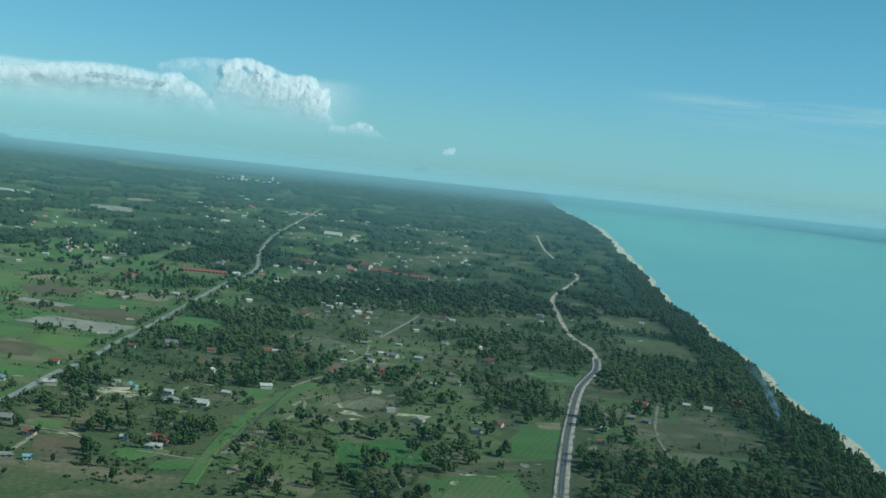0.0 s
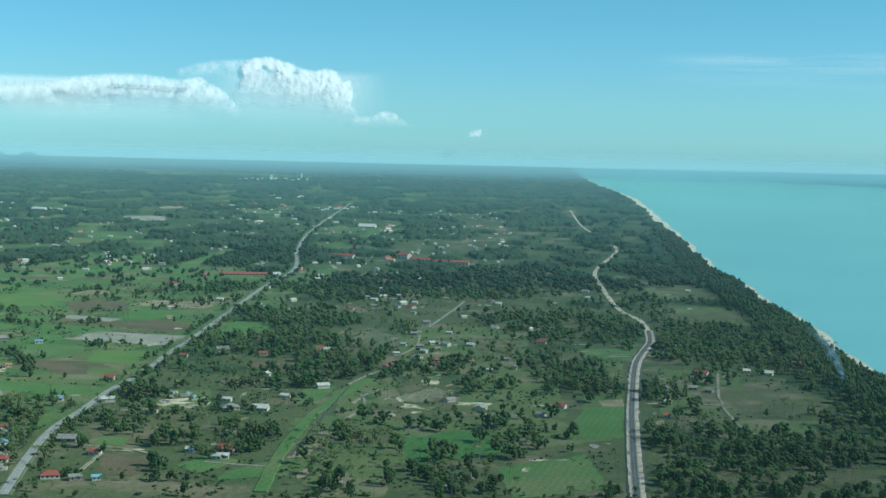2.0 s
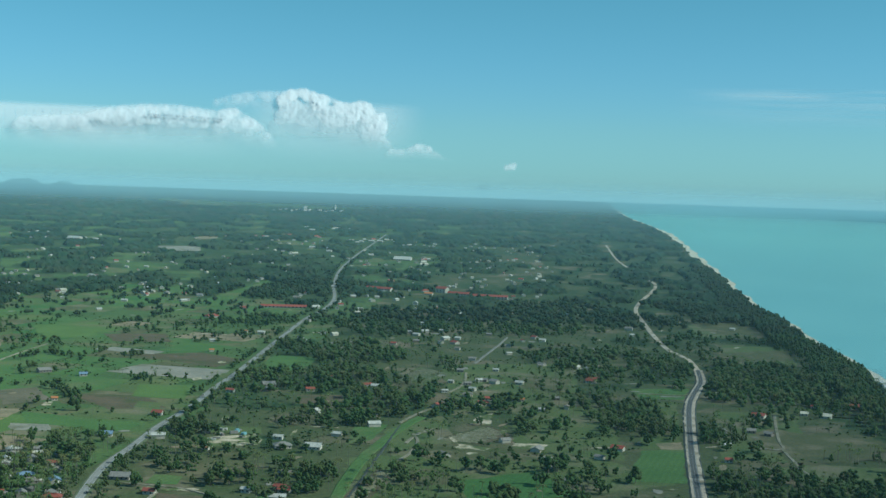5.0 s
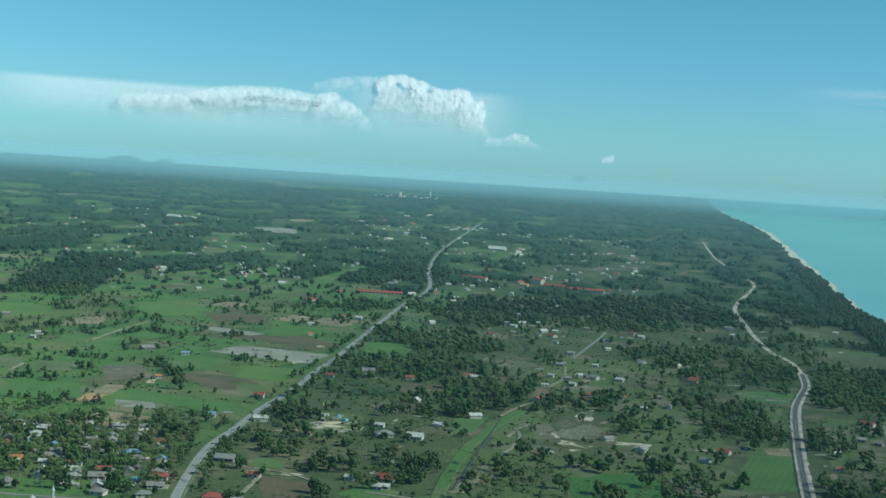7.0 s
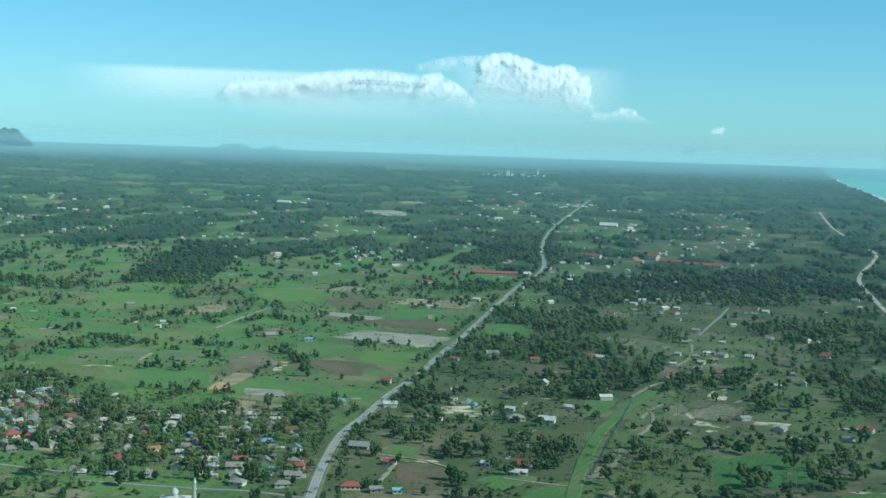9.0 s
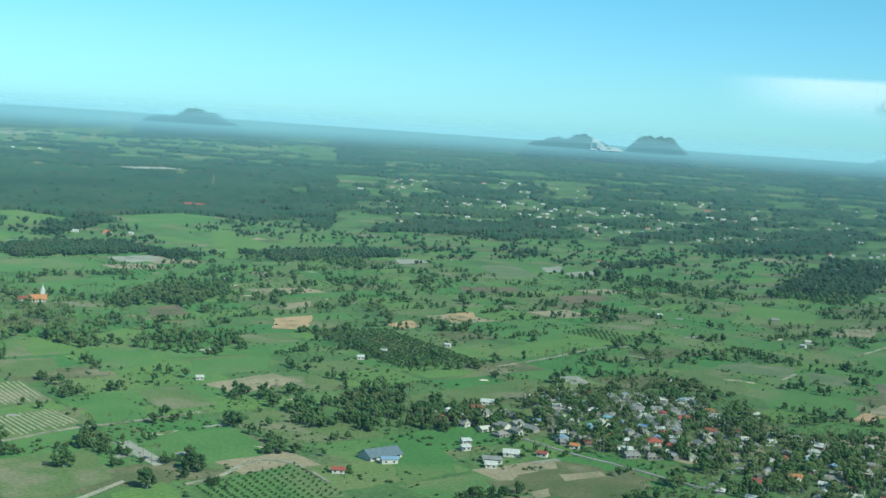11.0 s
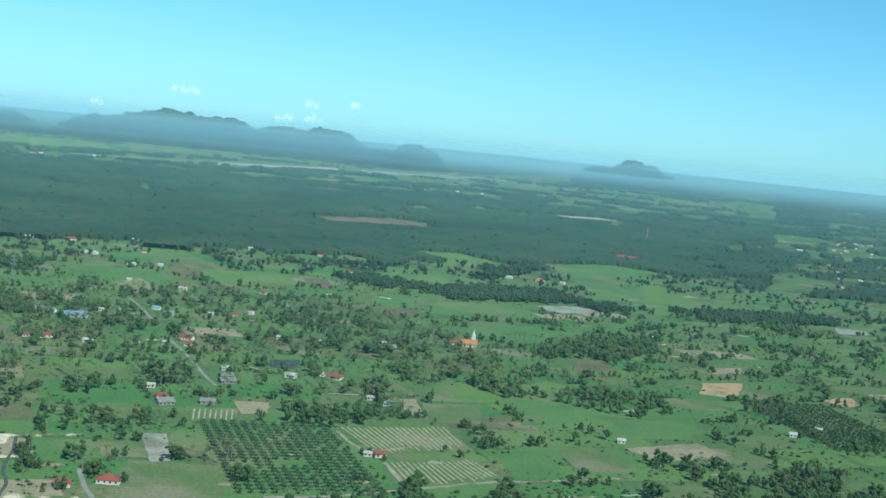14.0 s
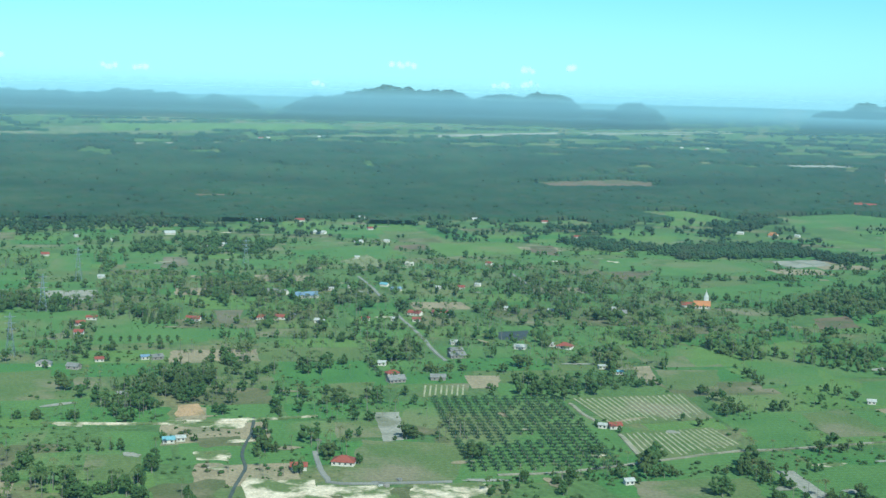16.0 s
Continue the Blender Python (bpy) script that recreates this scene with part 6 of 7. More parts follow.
def oil_palms(cx, cy, wide, deep, angle, step):
    tr = trunk_shape(6, 0.45, 0.06, 0.05)
    kits = []
    for n in range(4):
        V, F = palm_crown(RT, 15, 0.5, 0.8, 2)
        kits.append((bulk_mesh("trunk", tr[0], tr[1], [M["bark"]]), bulk_mesh("crown", V - (0, 0, 0.55), F, [M["leaf_dark"]])))
    c, s = math.cos(radians(angle)), math.sin(radians(angle))
    k = 0
    for i in range(int(wide / step)):
        for j in range(int(deep / step / 1.12)):
            u, v = (i + 0.5) * step - wide / 2, (j + 0.5) * step * 1.12 - deep / 2
            if RT.random() < 0.04 or (abs(u) < 9 and abs(v + 25) < 6):
                continue
            x, y = cx + u * c - v * s, cy + u * s + v * c
            root = new("oil_palm")
            h = RT.uniform(6.6, 7.8)
            root.matrix_world = pose(x, y, 0.2, 0, 0, RT.uniform(0, 360)) @ Matrix.Diagonal((h, h, h, 1))
            tagged(root, "low dark green oil palm in a planted row", "palm tree", "oil palm plantation")
            part("trunk", kits[k % 4][0], root)
            part("crown", kits[k % 4][1], root)
            k += 1
    BLOCKED.append((cx, cy, wide / 2, deep / 2, c, s))


oil_palms(-1018, 594, 108, 214, 73, 8.2)
row_plant(-1015, 1204, 112, 228, 68, 9.5, 7.0, 4.2)
row_plant(-1560, 458, 44, 70, 75, 7.5, 7.0, 5.0)
row_plant(-1450, 408, 95, 26, 76, 9.0, 12.0, 4.0)
row_plant(-895, 585, 60, 16, 80, 6.5, 6.0, 2.4)
row_plant(-930, 1500, 70, 90, 85, 9.0, 8.0, 3.2)


# ---- scattered growth ----
def cells_of(blocks, size=60.0):
    grid = {}
    for b in blocks:
        r = math.hypot(b[2], b[3]) + 6
        for i in range(int((b[0] - r) // size), int((b[0] + r) // size) + 1):
            for j in range(int((b[1] - r) // size), int((b[1] + r) // size) + 1):
                grid.setdefault((i, j), []).append(b)
    return grid


ROAD_BLOCKS = [b for b in BLOCKED if b[3] in (8, 11, 7, 4, 3)]
GRID, ROAD_GRID = cells_of(BLOCKED + HOUSE_AT), cells_of(ROAD_BLOCKS + HOUSE_AT)
OPEN_GRID = cells_of(BLOCKED + HOUSE_AT + OPEN_PLOTS)


def free(x, y, grid):
    return not any(inside(x, y, b, 0.5) for b in grid.get((int(x // 60), int(y // 60)), ()))


def bearing(x, y):
    return math.degrees(math.atan2(-(x - MID[0]), y - MID[1]))


def openness(x, y, R, az):
    """How wooded a spot is, from 0 (open) to 1 (closed canopy)."""
    road_x = -366 if y < 2700 else -366 - (y - 2700) * 0.055
    n = noise.noise((x / 130, y / 130, 0)) + 0.6 * noise.noise((x / 45, y / 45, 5))
    n2 = noise.noise((x / 420, y / 420, 2))
    gap = 0.0
    if R > 1800 and az < 42:
        k = min((R - 1800) / 500, 1.0)
        gap = k * (0.8 * noise.noise((x / 150, y / 480, 21)) + 0.55 * noise.noise((x / 60, y / 170, 22)) - 0.22)
    if az < 26 and x > road_x:                       # between the road and the sea
        if x > coast(y) - 130:
            return 1.0 + 0.3 * n
        if x > 190:
            edge = 0.45 if R < 1450 else 0.55
        else:
            edge = 0.46 if R < 1500 else (0.48 if R < 2100 else 0.5)
        return edge + (0.42 if R < 2000 else 0.55) * n + 0.15 * n2 + gap * (0.5 if x > coast(y) - 350 else 1.0)
    rim = float(np.interp(az, [0, 12, 24, 34, 45, 60, 75, 90], [2450, 2500, 3000, 3050, 3050, 2560, 2480, 2450])) + 260 * n2
    k = min(max((R - rim + 480) / 700, 0.0), 1.0)
    k = k * k * (3 - 2 * k)
    meadow = (0.24 if az > 52 and R > 1150 else 0.15) + 0.3 * n
    wood = min(0.5 + max(R - rim, 0) / 900, 0.9 if az > 46 else 0.68) + (0.3 if az > 45 else 0.5) * n + 0.2 * n2 + gap
    return meadow * (1 - k) + wood * k


CANOPY = 0.55         # how wooded a spot must be for the crowns to close
kept = [t for t in TREES if free(t[0], t[1], ROAD_GRID)]
TREES[:] = kept
# garden trees round the houses
for hx, hy, a, b, c, s in list(HOUSE_AT):
    if math.hypot(hx - MID[0], hy - MID[1]) < 2700:
        for _ in range(RT.choice((2, 2, 3)) if a < 6.2 else RT.choice((2, 3, 4, 5))):
            ang, d = RT.uniform(-0.6, 3.7), RT.uniform(1.5, 8)
            add_tree(hx + (a + d) * math.cos(ang), hy + (b + d) * math.sin(ang), 1 if RT.random() < 0.45 else 0, RT.uniform(4, 9))
kept = [t for t in TREES if free(t[0], t[1], ROAD_GRID)]
TREES[:] = kept
R = 850.0
while R < 4300:
    step = 11.0 if R < 2300 else 12.5 * (R / 2300)
    n = int(radians(115) * R / step)
    for i in range(n):
        az = -27 + 115 * (i + RT.random()) / n
        r = R + RT.uniform(-0.5, 0.5) * step
        x, y = MID[0] - r * math.sin(radians(az)), MID[1] + r * math.cos(radians(az))
        if x > coast(y) - 16:
            continue
        o = openness(x, y, r, az)
        if r > 2600 and o > CANOPY and RT.random() < (0.55 if az < 45 else 0.9):
            continue
        if RT.random() < ((o - 0.28) * (1.9 if az < 26 else 1.5) if r < 2300 else (o - 0.33) * 1.2) and free(x, y, OPEN_GRID if r < 2500 else ROAD_GRID):
            add_tree(x, y, 1 if RT.random() < (0.05 if r > 2500 else 0.62 if az < 26 else 0.46) else 0, 3 + 9.5 * RT.random() ** 1.3 if r < 2300 else RT.uniform(7, 13))
    R += step
# tall shelter trees behind the beach
y = 900.0
while y < 4300:
    y += RT.uniform(-2, 2)
    for d in (32, 38, 45, 54, 64, 76, 88):
        if RT.random() < 0.8:
            add_tree(coast(y) - d + RT.uniform(-4, 4), y + RT.uniform(-3, 3), 0, RT.uniform(8, 12) + d * 0.05, RT.uniform(6, 9))
    y += 7.0
# short field hedges and lone trees over the open land
for a, b, c, d in PLOT_EDGES:
    if free((a + c) / 2, (b + d) / 2, GRID):
        k, e = RT.uniform(0, 0.35), RT.uniform(0.6, 1.02)
        hedge(a + (c - a) * k, b + (d - b) * k, a + (c - a) * e, b + (d - b) * e)
# coconut palms set out loosely over some of the plots
for px, py, a, b, c, s in PALM_PLOTS:
    gap, thin = RT.uniform(8.5, 12), RT.uniform(0.5, 0.95)
    for i in range(int(2 * a / gap)):
        for j in range(int(2 * b / gap)):
            u, v = (i + 0.5) * gap - a + RT.uniform(-2, 2), (j + 0.5) * gap - b + RT.uniform(-2, 2)
            x, y = px + u * c - v * s, py + u * s + v * c
            if RT.random() < thin and free(x, y, GRID):
                add_tree(x, y, 1 if RT.random() < 0.9 else 0, RT.uniform(7, 12))
# trees and bushes along the country road
for b in [b for b in BLOCKED if b[3] == 8]:
    for side in (-1, 1):
        if RT.random() < 0.55 and b[1] < 4200 and noise.noise((b[1] / 60, side * 3, 17)) > -0.12:
            off = side * RT.uniform(9.5, 15)
            add_tree(b[0] - b[5] * off, b[1] + b[4] * off, 0 if RT.random() < 0.7 else 1, RT.uniform(4, 10))
for _ in range(200):
    az, r = RT.uniform(0, 86), 900 + 2000 * RT.random() ** 0.8
    x, y = MID[0] - r * math.sin(radians(az)), MID[1] + r * math.cos(radians(az))
    if x > -380 and az < 26:
        continue
    a = radians(RT.choice((78, 168)) + RT.uniform(-8, 8))
    L = RT.choice((0, 0, 30, 60, 110))
    if free(x, y, OPEN_GRID):
        hedge(x, y, x + L * math.cos(a), y + L * math.sin(a))
kept = [t for t in TREES if free(t[0], t[1], ROAD_GRID)]
TREES[:] = kept


# far farmsteads in the clearings of the woods
def farmsteads(count, name, label, az0, az1, r0, r1, least):
    kinds = ["white", "white", "red", "cream", "grey", "grey", "wall_dark"]
    mats = sorted(set(kinds)) + ["wall"]
    V, F, I = [], [], []
    made = 0
    while made < count:
        az, r = RT.uniform(az0, az1), RT.uniform(r0, r1)
        x, y = MID[0] - r * math.sin(radians(az)), MID[1] + r * math.cos(radians(az))
        if (az > 22 and r < 3200) or (r < 2600 and x < -380) or x > coast(y) - least or openness(x, y, r, az) > 0.5 or not free(x, y, GRID):
            continue
        made += 1
        L = RT.uniform(6.5, 13)
        W, z, turn = L * RT.uniform(0.6, 0.8), RT.uniform(2.8, 4.2), RT.uniform(0, 6.28)
        c, s = math.cos(turn), math.sin(turn)
        for (vs, fs), mat in ((prism(L, W, W * 0.24, z), "wall"), (gable(L, W, W * 0.25, 0.7, z + 0.05), RT.choice(kinds))):
            k = len(V)
            V += [(x + a * c - b * s, y + a * s + b * c, q) for a, b, q in vs]
            F += [tuple(n + k for n in f) for f in fs]
            I += [mats.index(mat)] * len(fs)
        HOUSE_AT.append((x, y, L / 2 + 3, W / 2 + 3, c, s))
    tagged(new(name, mesh_of(name, on_land(V), F, [M[m] for m in mats], I)), label, "houses", kind="stuff")


# bare sandy spots and trodden ground
def sand_spots(count):
    V, F, I = [], [], []
    made = 0
    while made < count:
        az, r = RT.uniform(-14, 86), 900 + 1700 * RT.random()
        x, y = MID[0] - r * math.sin(radians(az)), MID[1] + r * math.cos(radians(az))
        if (x < -380 and RT.random() < 0.75) or x > coast(y) - 60 or openness(x, y, r, az) > 0.55 or not free(x, y, ROAD_GRID):
            continue
        made += 1
        a, b, turn, k = RT.uniform(4, 17), RT.uniform(2, 6), RT.choice((0.25, 1.35, 1.5)) + RT.uniform(-0.3, 0.3), len(V)
        V.append((x, y, 0.40 + 0.0004 * made))
        for i in range(14):
            ang = 6.28319 * i / 14
            q = 1 + 0.55 * noise.noise((x + math.cos(ang) * 1.7, y + math.sin(ang) * 1.7, 3))
            u, v = a * q * math.cos(ang), b * q * math.sin(ang)
            V.append((x + u * math.cos(turn) - v * math.sin(turn), y + u * math.sin(turn) + v * math.cos(turn), 0.40 + 0.0004 * made))
            F.append((k, k + 1 + i, k + 1 + (i + 1) % 14))
            I.append(made % 3)
    tagged(new("sand_spots", bulk_mesh("sand_spots", V, F, [M["tan"], M["sand"], M["pale"]], I)), "small bare patches of sand and trodden soil in the grass", "bare ground", kind="stuff")


sand_spots(240)
farmsteads(600, "far_farmsteads", "small pale houses scattered in clearings of the far woods", -3, 40, 2600, 5800, 300)
farmsteads(50, "hamlet_houses", "small houses with weathered roofs scattered among trees", -10, 22, 1150, 2600, 220)
GRID = cells_of(BLOCKED + HOUSE_AT)
kept = [t for t in TREES if math.hypot(t[0] - MID[0], t[1] - MID[1]) < 1100 or free(t[0], t[1], GRID)]
TREES[:] = kept


def plant(kit, rows, mats, name, label, category):
    """Many trees in one mesh, each a turned and sized copy of one of the kit's shapes."""
    rows = np.array(rows, float)
    if not len(rows):
        return
    pick, turn = NPR.integers(0, len(kit), len(rows)), NPR.uniform(0, 6.283, len(rows))
    VV, FF, II, k = [], [], [], 0
    for n, shapes in enumerate(kit):
        some = rows[pick == n]
        if not len(some):
            continue
        ang = turn[pick == n]
        c, s = np.cos(ang)[:, None], np.sin(ang)[:, None]
        for slot, shape in enumerate(shapes):
            if shape is None:
                continue
            V, F = shape
            x, y = V[None, :, 0] * some[:, 3:4], V[None, :, 1] * some[:, 3:4]
            P = np.stack([some[:, 0:1] + x * c - y * s, some[:, 1:2] + x * s + y * c, V[None, :, 2] * some[:, 2:3] - 0.1 + 0 * x], -1)
            VV.append(P.reshape(-1, 3))
            FF.append((F[None] + (np.arange(len(some)) * len(V))[:, None, None] + k).reshape(-1, 3))
            II.append(np.full(len(some) * len(F), slot))
            k += len(some) * len(V)
    P, _ = land_np(np.concatenate(VV))
    tagged(new(name, bulk_mesh(name, P, np.concatenate(FF), mats, np.concatenate(II), True)), label, category, kind="stuff")


def tree_things(kit, rows, name, mats, labels, category, group):
    """Trees that stand alone, each with its trunk and crown."""
    made = []
    for n, (tr, cr) in enumerate(kit):
        made.append((bulk_mesh("trunk", tr[0], tr[1], [M["bark"]], smooth=True), bulk_mesh("crown", cr[0], cr[1], [mats], None, True)))
    for i, (x, y, h, w, k) in enumerate(rows):
        n = i % len(kit)
        m = Matrix.LocRotScale((x, y, -0.1), Euler((0, 0, RT.uniform(0, 6.28))), None)
        root = new(name)
        root.matrix_world = m @ Matrix.Diagonal((w, w, h, 1))
        tagged(root, labels[0] if h < 9 else labels[1], category, group)
        part("trunk", made[n][0], root)
        part("crown", made[n][1], root)


dist = lambda t: math.hypot(t[0] - MID[0], t[1] - MID[1])
broad = sorted((t for t in TREES if t[4] == 0), key=dist)
palms = sorted((t for t in TREES if t[4] == 1), key=dist)
rows2 = [t for t in TREES if t[4] == 2]
tree_things(NEAR_BROAD, broad[:300], "tree", M["leaf"], ("small leafy broadleaf tree on the grass", "tall dense broadleaf tree with a rounded crown"), "tree", "broadleaf trees")
tree_things(NEAR_PALM, palms[:250], "coconut_palm", M["frond"], ("young coconut palm with arching fronds", "tall slender coconut palm with arching fronds"), "palm tree", "coconut palms")
broad, palms = broad[300:], palms[250:]
plant(MID_BROAD, [t for t in broad if dist(t) < 1350], [M["bark"], M["leaf"]], "woods", "leafy broadleaf trees in hedges, groves and woods", "trees")
plant(SOFT_BROAD, [t for t in broad if 1350 <= dist(t) < 2300], [M["bark"], M["leaf"]], "woods", "leafy broadleaf trees in hedges, groves and woods farther off", "trees")
plant(FAR_BROAD, [t for t in broad if dist(t) >= 2300], [M["bark"], M["leaf_dark"]], "far_woods", "dark green woods covering the far plain", "woods")
plant(MID_PALM, [t for t in palms if dist(t) < 2000], [M["bark"], M["frond"]], "palm_grove", "coconut palms scattered over fields and villages", "palm trees")
plant(FAR_PALM, [t for t in palms if dist(t) >= 2000], [M["bark"], M["leaf"]], "far_palms", "distant coconut palms", "palm trees")
plant(SOFT_BROAD, rows2, [M["bark"], M["leaf_dark"]], "plantation_woods", "dark close-planted plantation blocks", "plantation")
# flat dark green patches on the ground below the woods
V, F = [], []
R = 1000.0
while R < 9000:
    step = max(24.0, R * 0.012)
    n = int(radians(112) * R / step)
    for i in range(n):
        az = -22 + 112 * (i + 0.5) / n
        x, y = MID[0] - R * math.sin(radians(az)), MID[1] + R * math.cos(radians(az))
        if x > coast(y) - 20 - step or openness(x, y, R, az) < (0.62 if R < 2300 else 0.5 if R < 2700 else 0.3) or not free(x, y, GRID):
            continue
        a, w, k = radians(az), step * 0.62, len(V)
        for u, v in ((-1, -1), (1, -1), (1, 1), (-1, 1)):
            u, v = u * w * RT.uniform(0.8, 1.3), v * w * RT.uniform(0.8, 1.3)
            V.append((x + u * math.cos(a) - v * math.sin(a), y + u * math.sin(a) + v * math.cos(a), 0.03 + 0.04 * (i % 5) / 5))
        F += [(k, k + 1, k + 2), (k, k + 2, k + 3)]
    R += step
tagged(new("undergrowth", bulk_mesh("undergrowth", on_land(V), F, [M["floor"]])), "flat dark green patches on the ground below the woods", "undergrowth", kind="stuff")
# closed canopy of the far woods, out to the horizon: crowns side by side, open at clearings and strips of fields
def far_open(x, y, R, az):
    if R < 4300:
        return openness(x, y, R, az) > CANOPY
    n3 = noise.noise((az * 0.45, R / 420, 7)) + 0.6 * noise.noise((az * 1.6, R / 260, 8))
    if az > 42:
        return n3 < (-0.2 if 8200 < R < (14500 if az > 56 else 10500) else -0.02 if 6300 < R else 0.4)
    return n3 < (-0.02 if R < 8000 else 0.22)


def free_wide(x, y, pad):
    return not any(inside(x, y, b, pad) for b in GRID.get((int(x // 60), int(y // 60)), ()))


def canopy():
    az = np.radians(np.arange(-20, 89, 0.09))
    slope = np.arange(EYE / 2560, EYE / 27000, -1.25 / 2386)
    R = EYE / slope
    A, RR = np.meshgrid(az, R)
    A = A + NPR.uniform(-0.0006, 0.0006, A.shape)
    RR = RR * (1 + NPR.uniform(-0.5, 0.5, RR.shape) * 1.25 / 2386 / slope[:, None])
    X, Y = MID[0] - RR * np.sin(A), MID[1] + RR * np.cos(A)
    wood = np.zeros(X.shape, bool)
    for j in range(X.shape[0]):
        for i in range(X.shape[1]):
            x, y, r = float(X[j, i]), float(Y[j, i]), float(RR[j, i])
            wood[j, i] = x < coast(y) - 36 and far_open(x, y, r, math.degrees(A[j, i])) and free_wide(x, y, 8.0)
    lump = np.where(np.degrees(A) < 44, 3.2, 1.0)
    Z = np.where(wood, 8.6 + NPR.uniform(-1, 1, X.shape) * lump + RR * 0.0002, -0.5)
    w = X.shape[1]
    tall = wood[:-1, :-1].astype(int) + wood[1:, :-1] + wood[:-1, 1:] + wood[1:, 1:]
    J, I = np.nonzero(tall >= 2)
    q = J * w + I
    F = np.concatenate([np.stack([q, q + w, q + w + 1], 1), np.stack([q, q + w + 1, q + 1], 1)])
    used, back = np.unique(F, return_inverse=True)
    P, _ = land_np(np.stack([X.ravel(), Y.ravel(), Z.ravel()], 1)[used])
    tagged(new("far_canopy", bulk_mesh("far_canopy", P, back.reshape(-1, 3), [M["leaf_dark"]], None, True)), "dark closed canopy of woods and plantations reaching to the horizon", "woods", kind="stuff")


canopy()
# low scrub and tussocks over the open land
scrub = []
while len(scrub) < 19000:
    az, r = RT.uniform(-20, 88), 850 + 1500 * RT.random()
    x, y = MID[0] - r * math.sin(radians(az)), MID[1] + r * math.cos(radians(az))
    if x < coast(y) - 20 and noise.noise((x / 60, y / 60, 12)) + 0.5 * noise.noise((x / 17, y / 17, 13)) > 0.05 * RT.random() + 0.02 and free(x, y, GRID):
        h = 0.5 + 2.0 * RT.random() ** 1.5
        scrub.append((x, y, h, h * RT.uniform(1.2, 2.4), 0))
plant(DIM_BROAD, scrub, [M["bark"], M["leaf"]], "scrub", "low green bushes and tussocks dotted over the grass", "scrub")
# orchards and young plants
plant(MID_BROAD, [(x + RT.uniform(-.5, .5), y + RT.uniform(-.5, .5), h * RT.uniform(0.8, 1.2), h * 1.2, 0) for x, y, h in BUSHES], [M["bark"], M["leaf"]], "orchard_trees", "small round orchard trees in straight rows", "orchard")
print("trees", len(TREES), len(BUSHES))


# ---- clouds ----
def cloud_material(name, cover, z0=None, z1=None, scale=0.012, lo=0.4, hi=0.6, card=False):
    """White vapour, faded out towards its base to stand for haze, or towards its edges."""
    m = bpy.data.materials.new(name)
    m.use_nodes = True
    n, l = m.node_tree.nodes, m.node_tree.links
    n.remove(n["Principled BSDF"])
    tc = n.new("ShaderNodeTexCoord")

    def times(one, two, kind="MULTIPLY"):
        k = n.new("ShaderNodeMath")
        k.operation, k.use_clamp = kind, True
        for socket, v in zip(k.inputs, (one, two)):
            if isinstance(v, (int, float)):
                socket.default_value = v
            else:
                l.new(v, socket)
        return k.outputs[0]
    puff = noise_of(n, l, tc.outputs["Object"], scale, 5, lo, hi, 0.6)
    if card:
        sep, mp = n.new("ShaderNodeSeparateXYZ"), n.new("ShaderNodeMapping")
        l.new(tc.outputs["UV"], sep.inputs[0])
        edge = None
        for k, a, b in ((0, 0.0, 0.35), (0, 1.0, 0.7), (1, 0.0, 0.85), (1, 1.0, 0.86)):
            w = n.new("ShaderNodeMapRange")
            w.interpolation_type = "SMOOTHSTEP"
            w.inputs[1].default_value, w.inputs[2].default_value = a, b
            l.new(sep.outputs[k], w.inputs[0])
            edge = w.outputs[0] if edge is None else times(edge, w.outputs[0])
        l.new(tc.outputs["UV"], mp.inputs[0])
        mp.inputs["Scale"].default_value = (scale, 2.2, 1)
        puff = noise_of(n, l, mp.outputs[0], 1.6, 6, lo, hi, 0.6)
        alpha = times(times(puff, edge), cover)
    else:
        sep = n.new("ShaderNodeSeparateXYZ")
        l.new(tc.outputs["Object"], sep.inputs[0])
        w = n.new("ShaderNodeMapRange")
        w.interpolation_type = "SMOOTHSTEP"
        w.inputs[1].default_value, w.inputs[2].default_value = z0, z1
        l.new(sep.outputs[2], w.inputs[0])
        body = n.new("ShaderNodeAttribute")
        body.attribute_name = "body"
        alpha = times(times(w.outputs[0], body.outputs["Fac"]), cover)
    one, two, lit = n.new("ShaderNodeBsdfDiffuse"), n.new("ShaderNodeBsdfTranslucent"), n.new("ShaderNodeMixShader")
    one.inputs[0].default_value = two.inputs[0].default_value = (0.8, 0.81, 0.82, 1)
    lit.inputs[0].default_value = 0.1
    soft = n.new("ShaderNodeVectorMath")
    soft.operation = "MULTIPLY_ADD"
    soft.inputs[1].default_value, soft.inputs[2].default_value = (0.72, 0.72, 0.72), (0.36, -0.08, 0.42)
    bump = n.new("ShaderNodeBump")
    bump.inputs["Strength"].default_value, bump.inputs["Distance"].default_value = 0.6, 8.0
    l.new(noise_of(n, l, tc.outputs["Object"], 0.03, 4, 0.2, 0.8, 0.6), bump.inputs["Height"])
    l.new(bump.outputs[0], soft.inputs[0])
    l.new(soft.outputs[0], one.inputs["Normal"])
    l.new(one.outputs[0], lit.inputs[1])
    l.new(two.outputs[0], lit.inputs[2])
    mix = n.new("ShaderNodeMixShader")
    l.new(alpha, mix.inputs[0])
    l.new(n.new("ShaderNodeBsdfTransparent").outputs[0], mix.inputs[1])
    l.new(lit.outputs[0], mix.inputs[2])
    l.new(mix.outputs[0], n["Material Output"].inputs[0])
    return m


CLOUD_R = 4640.0


